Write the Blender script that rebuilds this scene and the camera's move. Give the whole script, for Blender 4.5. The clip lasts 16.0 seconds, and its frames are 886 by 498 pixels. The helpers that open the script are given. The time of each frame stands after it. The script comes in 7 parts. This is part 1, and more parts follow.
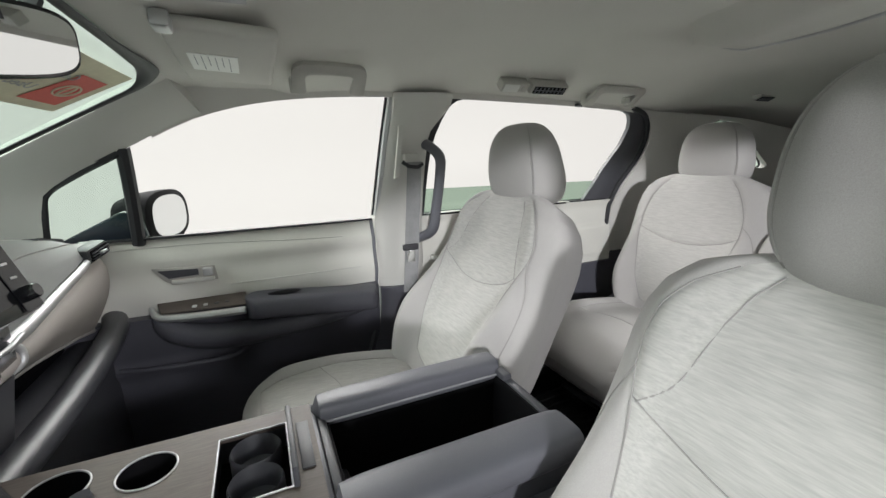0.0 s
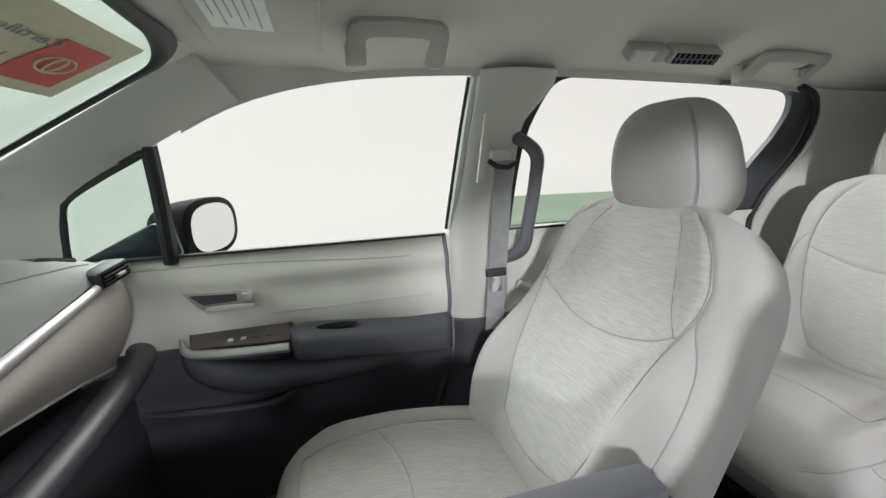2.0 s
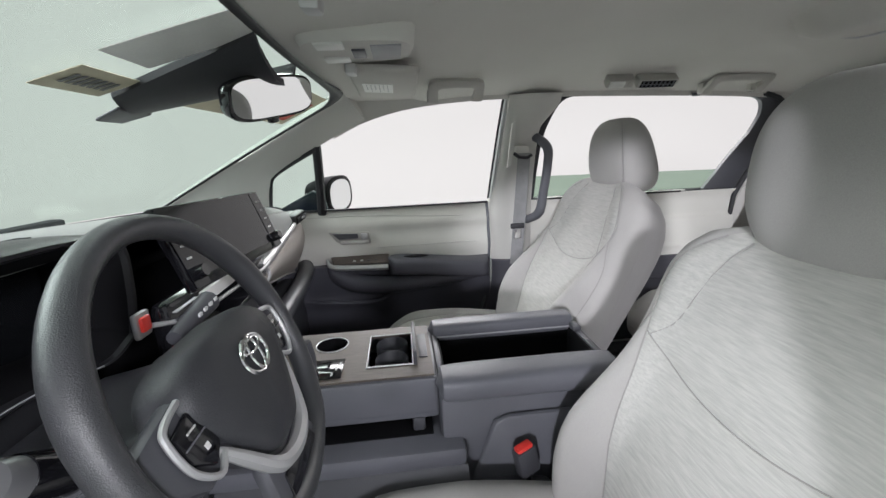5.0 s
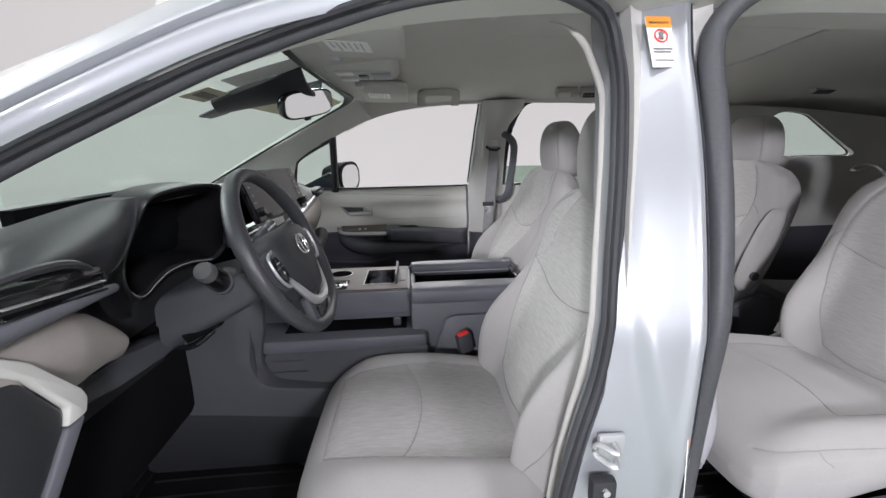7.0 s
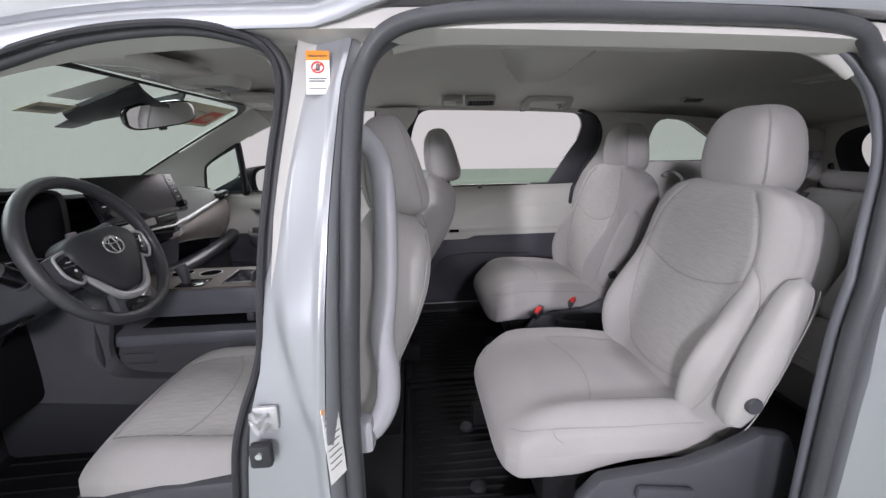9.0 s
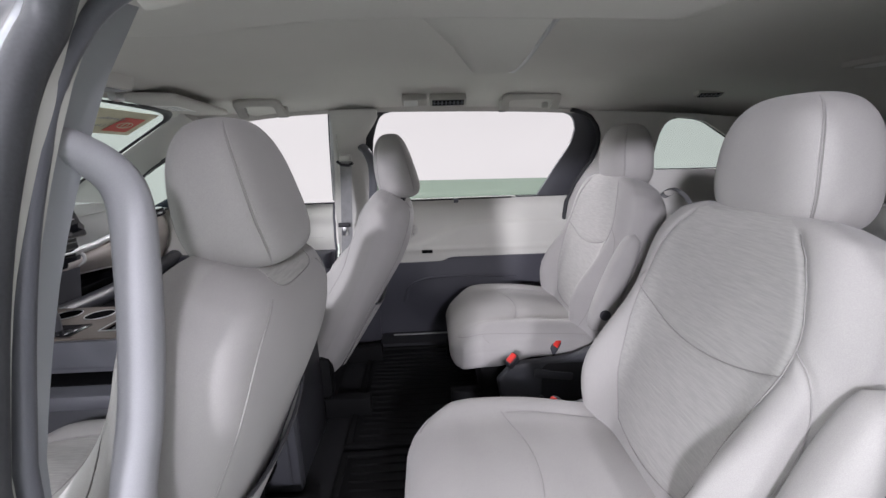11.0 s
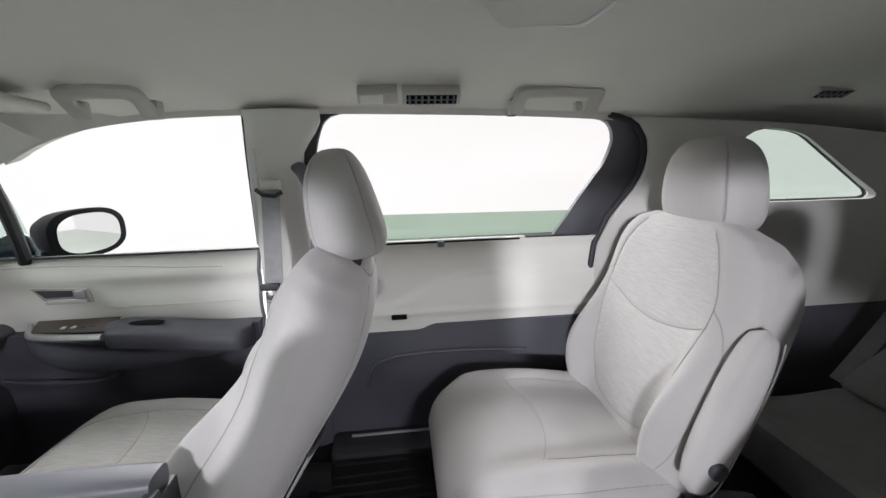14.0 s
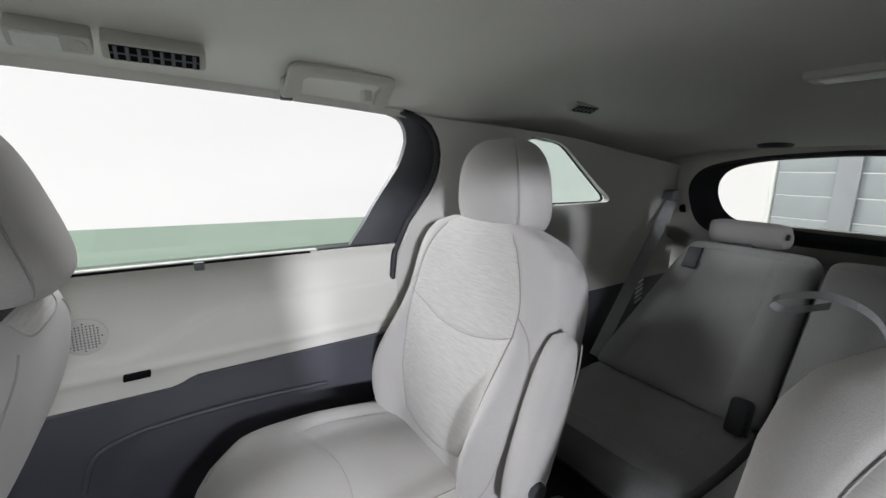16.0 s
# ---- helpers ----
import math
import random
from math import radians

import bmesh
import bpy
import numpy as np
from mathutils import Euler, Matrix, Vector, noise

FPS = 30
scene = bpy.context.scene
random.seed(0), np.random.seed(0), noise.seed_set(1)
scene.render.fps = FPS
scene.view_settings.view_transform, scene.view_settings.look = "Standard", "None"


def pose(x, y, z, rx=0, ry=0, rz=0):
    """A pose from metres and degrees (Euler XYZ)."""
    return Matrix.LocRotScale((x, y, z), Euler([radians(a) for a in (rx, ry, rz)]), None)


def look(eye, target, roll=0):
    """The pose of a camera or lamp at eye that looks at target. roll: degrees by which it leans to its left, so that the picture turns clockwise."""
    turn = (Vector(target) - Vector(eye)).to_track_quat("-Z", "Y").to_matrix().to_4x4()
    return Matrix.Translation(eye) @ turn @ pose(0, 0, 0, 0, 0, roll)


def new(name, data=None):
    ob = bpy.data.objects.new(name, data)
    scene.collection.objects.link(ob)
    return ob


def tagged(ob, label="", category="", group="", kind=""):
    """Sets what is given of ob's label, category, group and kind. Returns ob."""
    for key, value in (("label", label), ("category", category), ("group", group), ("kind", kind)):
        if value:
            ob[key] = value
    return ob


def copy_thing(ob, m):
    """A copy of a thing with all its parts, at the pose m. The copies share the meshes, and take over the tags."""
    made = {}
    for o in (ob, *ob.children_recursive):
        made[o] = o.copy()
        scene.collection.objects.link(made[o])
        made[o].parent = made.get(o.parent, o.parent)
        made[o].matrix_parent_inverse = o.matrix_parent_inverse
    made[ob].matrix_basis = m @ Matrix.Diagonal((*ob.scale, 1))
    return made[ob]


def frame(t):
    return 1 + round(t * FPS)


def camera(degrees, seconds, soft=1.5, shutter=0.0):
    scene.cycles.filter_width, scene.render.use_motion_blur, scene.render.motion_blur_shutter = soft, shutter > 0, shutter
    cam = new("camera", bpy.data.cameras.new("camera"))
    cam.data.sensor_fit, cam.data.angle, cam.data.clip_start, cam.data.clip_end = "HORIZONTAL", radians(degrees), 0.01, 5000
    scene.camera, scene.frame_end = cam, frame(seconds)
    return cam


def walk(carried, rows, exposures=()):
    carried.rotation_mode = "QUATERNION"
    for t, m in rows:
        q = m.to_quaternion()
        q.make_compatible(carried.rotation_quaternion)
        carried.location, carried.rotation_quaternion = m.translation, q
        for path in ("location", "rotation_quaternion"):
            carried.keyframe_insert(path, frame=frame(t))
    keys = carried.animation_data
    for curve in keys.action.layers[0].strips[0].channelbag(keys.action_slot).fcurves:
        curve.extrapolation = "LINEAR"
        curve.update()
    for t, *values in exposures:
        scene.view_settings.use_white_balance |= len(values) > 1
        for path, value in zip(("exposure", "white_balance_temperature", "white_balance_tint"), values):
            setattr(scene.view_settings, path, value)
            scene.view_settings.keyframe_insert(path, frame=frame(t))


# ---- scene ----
cam = camera(95.1, 16.0)
PATH = [
    (0, (-0.389, -0.566, 1.288), (0.407, 1.214, 0.844), -1.6),
    (0.5, (-0.348, -0.457, 1.298), (0.418, 1.339, 0.862), -1.2),
    (1, (-0.333, -0.379, 1.287), (0.376, 1.444, 0.87), -1.4),
    (1.5, (-0.337, -0.311, 1.275), (0.284, 1.546, 0.868), -1.7),
    (2, (-0.342, -0.258, 1.267), (0.176, 1.632, 0.868), -2.3),
    (2.5, (-0.377, -0.262, 1.251), (0.043, 1.654, 0.861), -2.7),
    (3, (-0.4, -0.35, 1.261), (-0.041, 1.578, 0.87), -2.7),
    (5.5, (-0.391, -0.946, 1.306), (-0.241, 0.984, 0.802), -2.3),
    (6, (-0.403, -1.054, 1.305), (-0.275, 0.874, 0.79), -2.0),
    (6.5, (-0.395, -1.167, 1.288), (-0.258, 0.764, 0.783), -1.7),
    (7, (-0.328, -1.275, 1.289), (-0.186, 0.656, 0.789), -1.2),
    (7.5, (-0.237, -1.352, 1.296), (-0.088, 0.579, 0.799), -0.9),
    (8, (-0.101, -1.4, 1.311), (0.047, 0.533, 0.819), -1.1),
    (8.5, (0.032, -1.411, 1.317), (0.182, 0.522, 0.825), -1.2),
    (9, (0.149, -1.404, 1.302), (0.298, 0.527, 0.804), -1.2),
    (11.5, (0.427, -0.978, 1.314), (0.415, 0.968, 0.852), -2.0),
    (12, (0.443, -0.859, 1.305), (0.346, 1.089, 0.865), -1.9),
    (12.5, (0.439, -0.743, 1.33), (0.308, 1.202, 0.885), -1.7),
    (13, (0.429, -0.633, 1.331), (0.317, 1.316, 0.895), -1.9),
    (13.5, (0.409, -0.547, 1.339), (0.413, 1.406, 0.906), -1.9),
    (14, (0.396, -0.486, 1.344), (0.601, 1.455, 0.909), -1.4),
    (14.5, (0.399, -0.43, 1.34), (0.852, 1.467, 0.897), -0.6),
    (15, (0.421, -0.371, 1.334), (1.133, 1.446, 0.896), 0.3),
    (15.5, (0.447, -0.341, 1.321), (1.372, 1.383, 0.905), 0.7),
    (16, (0.48, -0.315, 1.314), (1.576, 1.311, 0.919), 0.8),
]
walk(cam, [(t, look(eye, target, roll)) for t, eye, target, roll in PATH], [(0, 0.44, 6500, 10), (3, 0.40, 6400, 8), (5.5, 0.36, 6300, 15), (6.2, 0.30, 6300, 16), (7.2, -0.02, 6300, 17), (9, -0.10, 6300, 19), (11.5, 0.40, 6250, 18), (13, 0.58, 6350, 15), (14.5, 0.62, 6300, 14), (16, 0.56, 6250, 12)])

# ---- world and light ----
world = bpy.data.worlds.new("studio")
scene.world = world
world.use_nodes = True
world.node_tree.nodes["Background"].inputs["Color"].default_value = (1.0, 0.985, 0.96, 1)
world.node_tree.nodes["Background"].inputs["Strength"].default_value = 0.15


def area(name, eye, target, sx, sy, watts, colour=(1, 1, 1)):
    d = bpy.data.lights.new(name, "AREA")
    d.shape, d.size, d.size_y, d.energy, d.color = "RECTANGLE", sx, sy, watts, colour
    ob = new(name, d)
    ob.matrix_world = look(eye, target)
    return ob


# unseen lamps: front and rear stands set from cast shadows; side stand, strip, softboxes added fill
key = bpy.data.lights.new("stand_lamp_front", "SPOT")
key.energy, key.color, key.shadow_soft_size, key.spot_size, key.spot_blend = 1420, (0.97, 0.975, 1.0), 0.22, radians(20), 0.8
new("stand_lamp_front", key).matrix_world = look((-2.34, -6.5, 2.45), (1.0, 0.6, 0.95))
area("stand_lamp_rear", (1.2, -4.5, 2.6), (-0.3, 0.0, 0.9), 0.4, 0.4, 65, (0.97, 0.975, 1.0))
# fill lamp added to brighten dashboard and wheel
low = bpy.data.lights.new("fill_lamp_side", "SPOT")
low.energy, low.color, low.shadow_soft_size, low.spot_size, low.spot_blend = 460, (0.98, 0.985, 1.0), 0.25, radians(12), 0.6
new("fill_lamp_side", low).matrix_world = look((1.5, -4.6, 2.5), (-0.84, -0.50, 0.99))
# overhead strip and two softboxes, assumed fill for cabin and headliner
area("fill_strip_open_side", (0.0, -2.0, 4.4), (0.0, -2.0, 0.0), 5.0, 0.8, 60, (0.97, 0.985, 1.0))
area("fill_far_side", (-0.4, 3.6, 3.3), (-0.1, 0.0, 1.0), 4.2, 1.8, 225, (1.0, 0.99, 0.97))
area("fill_front", (-5.2, 0, 3.8), (-0.6, 0, 1.0), 4.0, 1.8, 235, (0.96, 1.0, 0.98))


# ---- materials ----
def material(name, colour, rough=0.6, metal=0.0, grain=None, amount=0.12, bump=0.0, spec=0.5, stretch=(1, 1, 1), big=None, bigamount=0.1, sheen=0.0, coat=0.0):
    """A surface with variation at two scales: fine grain (size in 1/m) and broad wear."""
    m = bpy.data.materials.new(name)
    m.use_nodes = True
    nt = m.node_tree
    b = nt.nodes["Principled BSDF"]
    b.inputs["Roughness"].default_value = rough
    b.inputs["Metallic"].default_value = metal
    b.inputs["Specular IOR Level"].default_value = spec
    b.inputs["Sheen Weight"].default_value = sheen
    b.inputs["Coat Weight"].default_value = coat
    b.inputs["Base Color"].default_value = (*colour, 1)
    if grain is None:
        return m
    tc = nt.nodes.new("ShaderNodeTexCoord")
    mp = nt.nodes.new("ShaderNodeMapping")
    mp.inputs["Scale"].default_value = stretch
    nt.links.new(tc.outputs["Object"], mp.inputs["Vector"])
    n1 = nt.nodes.new("ShaderNodeTexNoise")
    n1.inputs["Scale"].default_value = grain
    n1.inputs["Detail"].default_value = 4
    nt.links.new(mp.outputs["Vector"], n1.inputs["Vector"])
    n2 = nt.nodes.new("ShaderNodeTexNoise")
    n2.inputs["Scale"].default_value = big or grain / 40
    n2.inputs["Detail"].default_value = 3
    nt.links.new(tc.outputs["Object"], n2.inputs["Vector"])

    def spread(node, amt):
        r = nt.nodes.new("ShaderNodeMapRange")
        r.inputs["From Min"].default_value, r.inputs["From Max"].default_value = 0.25, 0.75
        r.inputs["To Min"].default_value, r.inputs["To Max"].default_value = 1 - amt, 1 + amt
        nt.links.new(node.outputs["Fac"], r.inputs["Value"])
        return r

    r1, r2 = spread(n1, amount), spread(n2, bigamount)
    mul = nt.nodes.new("ShaderNodeMath")
    mul.operation = "MULTIPLY"
    nt.links.new(r1.outputs["Result"], mul.inputs[0])
    nt.links.new(r2.outputs["Result"], mul.inputs[1])
    vm = nt.nodes.new("ShaderNodeVectorMath")
    vm.operation = "SCALE"
    vm.inputs[0].default_value = colour
    nt.links.new(mul.outputs[0], vm.inputs["Scale"])
    nt.links.new(vm.outputs["Vector"], b.inputs["Base Color"])
    if bump:
        bp = nt.nodes.new("ShaderNodeBump")
        bp.inputs["Strength"].default_value = bump
        bp.inputs["Distance"].default_value = 0.001
        nt.links.new(n1.outputs["Fac"], bp.inputs["Height"])
        nt.links.new(bp.outputs["Normal"], b.inputs["Normal"])
    return m


def weave(name, colour, across, dark, along="Y"):
    """Heathered seat cloth with fine uneven streaks that run along one local axis."""
    m = bpy.data.materials.new(name)
    m.use_nodes = True
    nt = m.node_tree
    b = nt.nodes["Principled BSDF"]
    b.inputs["Roughness"].default_value = 0.95
    b.inputs["Specular IOR Level"].default_value = 0.15
    b.inputs["Sheen Weight"].default_value = 0.15
    tc = nt.nodes.new("ShaderNodeTexCoord")
    total = None
    for k, (s, amt) in enumerate(((across, 0.55), (across * 2.3, 0.3), (9, 0.15))):
        mp = nt.nodes.new("ShaderNodeMapping")
        st = [1.0, 1.0, 1.0]
        if k < 2:
            st["XYZ".index(along)] = 0.09
        mp.inputs["Scale"].default_value = st
        nt.links.new(tc.outputs["Object"], mp.inputs["Vector"])
        n = nt.nodes.new("ShaderNodeTexNoise")
        n.inputs["Scale"].default_value = s
        n.inputs["Detail"].default_value = 3
        nt.links.new(mp.outputs["Vector"], n.inputs["Vector"])
        a = nt.nodes.new("ShaderNodeMath")
        a.operation = "MULTIPLY_ADD"
        a.inputs[1].default_value = amt
        nt.links.new(n.outputs["Fac"], a.inputs[0])
        if total:
            nt.links.new(total.outputs[0], a.inputs[2])
        else:
            a.inputs[2].default_value = 0
        total = a
    ramp = nt.nodes.new("ShaderNodeValToRGB")
    e = ramp.color_ramp.elements
    e[0].position, e[1].position = 0.36, 0.62
    e[0].color = (*[c * dark for c in colour], 1)
    e[1].color = (*[min(c * 1.12, 1) for c in colour], 1)
    nt.links.new(total.outputs[0], ramp.inputs["Fac"])
    nt.links.new(ramp.outputs["Color"], b.inputs["Base Color"])
    bp = nt.nodes.new("ShaderNodeBump")
    bp.inputs["Strength"].default_value = 0.14
    bp.inputs["Distance"].default_value = 0.0012
    nt.links.new(total.outputs[0], bp.inputs["Height"])
    nt.links.new(bp.outputs["Normal"], b.inputs["Normal"])
    return m


def glass(name, tint, gloss=0.06):
    """Thin pane: tinted see-through with a faint mirror on top."""
    m = bpy.data.materials.new(name)
    m.use_nodes = True
    nt = m.node_tree
    nt.nodes.remove(nt.nodes["Principled BSDF"])
    out = nt.nodes["Material Output"]
    tr = nt.nodes.new("ShaderNodeBsdfTransparent")
    tr.inputs["Color"].default_value = (*tint, 1)
    gl = nt.nodes.new("ShaderNodeBsdfGlossy")
    gl.inputs["Roughness"].default_value = 0.02
    gl.inputs["Color"].default_value = (0.9, 0.95, 0.92, 1)
    mix = nt.nodes.new("ShaderNodeMixShader")
    mix.inputs["Fac"].default_value = gloss
    nt.links.new(tr.outputs[0], mix.inputs[1])
    nt.links.new(gl.outputs[0], mix.inputs[2])
    nt.links.new(mix.outputs[0], out.inputs["Surface"])
    return m


# wall surface that gives off light itself, in place of lamps shining on it
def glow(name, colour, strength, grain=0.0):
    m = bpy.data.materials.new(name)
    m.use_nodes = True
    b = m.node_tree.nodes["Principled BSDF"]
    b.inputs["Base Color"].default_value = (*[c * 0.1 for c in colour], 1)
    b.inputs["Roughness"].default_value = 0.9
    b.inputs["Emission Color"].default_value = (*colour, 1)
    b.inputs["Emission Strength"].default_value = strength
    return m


M = dict(
    cloth=material("seat_cloth", (0.37, 0.357, 0.348), 0.92, grain=900, amount=0.10, bump=0.25, spec=0.15, big=7, bigamount=0.05, sheen=0.2),
    cloth_side=material("seat_side_cloth", (0.385, 0.37, 0.365), 0.92, grain=1100, amount=0.08, bump=0.2, spec=0.15, big=6, bigamount=0.05, sheen=0.2),
    weave=weave("seat_weave", (0.425, 0.417, 0.40), 270, 0.88),
    weave_soft=weave("captain_weave", (0.395, 0.385, 0.372), 270, 0.93),
    weave_long=weave("cushion_weave", (0.40, 0.39, 0.377), 270, 0.88, "X"),
    bench_cloth=material("bench_cloth", (0.30, 0.297, 0.292), 0.95, grain=700, amount=0.14, bump=0.25, spec=0.1, big=5),
    seam=material("seam_thread", (0.30, 0.29, 0.282), 0.9),
    liner=material("headliner_cloth", (0.56, 0.542, 0.517), 0.97, grain=1300, amount=0.08, bump=0.25, spec=0.08, big=3, bigamount=0.04),
    trim=material("pillar_trim", (0.54, 0.53, 0.505), 0.75, grain=1500, amount=0.04, bump=0.15, spec=0.25, big=4, bigamount=0.04),
    door_light=material("door_upper_vinyl", (0.62, 0.612, 0.57), 0.6, grain=900, amount=0.04, bump=0.2, spec=0.3, big=4, bigamount=0.04),
    door_dark=material("door_lower_plastic", (0.070, 0.070, 0.085), 0.48, grain=1200, amount=0.12, bump=0.2, spec=0.35, big=5),
    plastic=material("dark_plastic", (0.060, 0.061, 0.070), 0.44, grain=1200, amount=0.12, bump=0.2, spec=0.4, big=6),
    plastic_mid=material("slate_plastic", (0.115, 0.117, 0.134), 0.42, grain=1200, amount=0.1, bump=0.2, spec=0.4, big=6),
    grip_grey=material("grey_plastic", (0.30, 0.30, 0.32), 0.55, grain=1000, amount=0.06, bump=0.1, spec=0.35, big=6),
    dash_top=material("dash_soft_top", (0.20, 0.206, 0.201), 0.45, grain=700, amount=0.1, bump=0.35, spec=0.35, big=5),
    # dash top grey made lighter for the stronger light on the passenger pad
    dash_pad=material("dash_pad_lit", (0.27, 0.278, 0.272), 0.6, grain=700, amount=0.08, bump=0.3, spec=0.35, big=5),
    dash_slate=material("column_plastic", (0.048, 0.049, 0.056), 0.34, grain=1000, amount=0.12, bump=0.25, spec=0.4, big=6),
    tunnel=material("tunnel_plastic", (0.064, 0.065, 0.073), 0.55, grain=1100, amount=0.1, bump=0.2, spec=0.35, big=6),
    fitting=material("headliner_fittings", (0.44, 0.425, 0.40), 0.6, grain=1500, amount=0.04, bump=0.1, spec=0.3, big=5),
    belt_dark=material("dark_webbing", (0.10, 0.10, 0.105), 0.8, grain=1500, amount=0.2, bump=0.4),
    dash_dark=material("dash_leather_grain", (0.034, 0.035, 0.039), 0.42, grain=600, amount=0.15, bump=0.5, spec=0.3, big=6),
    beige=material("beige_knee_pad", (0.36, 0.33, 0.307), 0.7, grain=800, amount=0.06, bump=0.25, spec=0.3, big=5),
    wheel=material("wheel_urethane", (0.040, 0.041, 0.045), 0.32, grain=800, amount=0.1, bump=0.5, spec=0.5, big=8),
    hood=material("instrument_hood_black", (0.014, 0.014, 0.016), 0.42, grain=700, amount=0.12, bump=0.3, spec=0.4),
    stalk=material("satin_stalk_cap", (0.09, 0.09, 0.095), 0.3, spec=0.6),
    rubber=material("door_seal_rubber", (0.022, 0.022, 0.026), 0.6, grain=300, amount=0.15, bump=0.1, spec=0.4),
    seal_grey=material("weathered_seal_rubber", (0.055, 0.056, 0.062), 0.5, grain=300, amount=0.12, bump=0.1, spec=0.45),
    mat=material("rubber_mat", (0.012, 0.012, 0.013), 0.75, grain=500, amount=0.3, bump=0.3, spec=0.12, big=6, bigamount=0.25),
    carpet=material("floor_carpet", (0.032, 0.032, 0.035), 0.97, grain=900, amount=0.5, bump=0.8, spec=0.1, big=5, bigamount=0.2),
    silver=material("silver_paint", (0.355, 0.368, 0.39), 0.40, 0.5, grain=2500, amount=0.05, spec=0.5, big=2, bigamount=0.03, coat=0.6),
    satin=material("satin_silver_trim", (0.50, 0.50, 0.51), 0.48, 0.7),
    chrome=material("chrome", (0.75, 0.75, 0.76), 0.12, 1.0),
    gloss_black=material("gloss_black", (0.008, 0.008, 0.01), 0.08, spec=0.6),
    # near-black of recesses with their shade put into it; also plain black parts
    cavity=material("matt_and_shade_black", (0.006, 0.006, 0.007), 0.8, spec=0.08),
    screen=material("screen_glass", (0.010, 0.011, 0.013), 0.12, spec=0.3),
    wood=material("grey_wood_film", (0.098, 0.080, 0.070), 0.55, grain=60, amount=0.28, spec=0.4, stretch=(0.6, 12, 6), big=9, bigamount=0.12),
    red=material("red_button", (0.75, 0.045, 0.035), 0.4, grain=200, amount=0.06),
    belt=material("belt_webbing", (0.24, 0.24, 0.245), 0.8, grain=1500, amount=0.2, bump=0.4, stretch=(1, 1, 0.2)),
    belt_light=material("light_webbing", (0.52, 0.51, 0.5), 0.85, grain=1500, amount=0.15, bump=0.4),
    white=material("white_label", (0.78, 0.78, 0.76), 0.6, grain=80, amount=0.03),
    orange=material("orange_label", (0.85, 0.28, 0.03), 0.6, grain=80, amount=0.04),
    ink=material("label_ink", (0.18, 0.18, 0.18), 0.7),
    icon=material("dim_white_print", (0.6, 0.6, 0.6), 0.6),
    tag_paper=material("tan_tag_paper", (0.58, 0.54, 0.40), 0.8, grain=60, amount=0.06),
    tag_red=material("red_tag_print", (0.55, 0.10, 0.08), 0.7, grain=80, amount=0.05),
    mirror=material("mirror_glass", (0.85, 0.87, 0.87), 0.02, 1.0),
    body_dark=material("dark_body_cover", (0.02, 0.03, 0.045), 0.25, spec=0.6),
    lens=material("lamp_lens", (0.62, 0.62, 0.6), 0.3, spec=0.6, grain=300, amount=0.05),
    glass_clear=glass("window_glass", (0.96, 0.965, 0.95), 0.03),
    glass_tint=glass("lowered_window_glass", (0.66, 0.745, 0.68), 0.03),
    glass_green=glass("windscreen_glass", (0.80, 0.865, 0.83), 0.03),
    # wall brightness put in as emission, strength chosen per side to fill the cabin
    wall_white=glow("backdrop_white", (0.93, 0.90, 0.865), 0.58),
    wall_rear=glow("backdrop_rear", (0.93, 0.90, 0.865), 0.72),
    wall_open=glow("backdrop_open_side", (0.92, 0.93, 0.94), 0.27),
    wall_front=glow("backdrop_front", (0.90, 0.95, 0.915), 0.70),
    paint_wall=material("bay_wall_paint", (0.78, 0.77, 0.75), 0.8, grain=40, amount=0.03, bump=0.05, big=0.6),
    bay_floor=material("bay_floor_epoxy", (0.62, 0.68, 0.62), 0.5, grain=60, amount=0.03, big=0.8, bigamount=0.04),
    shutter=material("shutter_steel", (0.33, 0.345, 0.36), 0.55, grain=30, amount=0.06, big=1.5),
)


# ---- builders ----
def thing(name, label, category, at=(0, 0, 0), group="", kind=""):
    ob = new(name)
    ob.empty_display_size = 0.05
    ob.matrix_world = Matrix.Translation(at)
    return tagged(ob, label, category, group, kind)


def link(name, bm, mat, parent=None, label="", smooth=True, flip=True):
    if flip:
        bmesh.ops.recalc_face_normals(bm, faces=bm.faces)
    me = bpy.data.meshes.new(name)
    bm.to_mesh(me)
    bm.free()
    me.materials.append(mat)
    if smooth:
        me.polygons.foreach_set("use_smooth", [True] * len(me.polygons))
        me.set_sharp_from_angle(angle=radians(40))
    ob = new(name, me)
    if parent:
        ob.parent = parent
        ob.matrix_parent_inverse = Matrix.Translation(parent_place(parent)).inverted()
    if label:
        ob["label"] = label
    return ob


def parent_place(p):
    return p.matrix_basis.translation if p.type == "EMPTY" else Vector()


def part(name, bm, mat, parent, label="", smooth=True):
    return link(name, bm, mat, parent, label, smooth)


def structure(name, bm, mat, label, category, smooth=True):
    return tagged(link(name, bm, mat, None, "", smooth), label, category, "", "structure")


def box(x0, x1, y0, y1, z0, z1, bevel=0.0, bm=None, turn=None, seg=2):
    """A bevelled box; turn is a matrix about its own centre."""
    b = bmesh.new()
    c = Vector(((x0 + x1) / 2, (y0 + y1) / 2, (z0 + z1) / 2))
    bmesh.ops.create_cube(b, size=1, matrix=Matrix.Diagonal((abs(x1 - x0), abs(y1 - y0), abs(z1 - z0), 1)))
    if bevel:
        bmesh.ops.bevel(b, geom=b.edges[:], offset=bevel, segments=seg, profile=0.5, affect="EDGES")
    m = Matrix.Translation(c) @ (turn if turn else Matrix())
    bmesh.ops.transform(b, matrix=m, verts=b.verts)
    return join(bm, b)


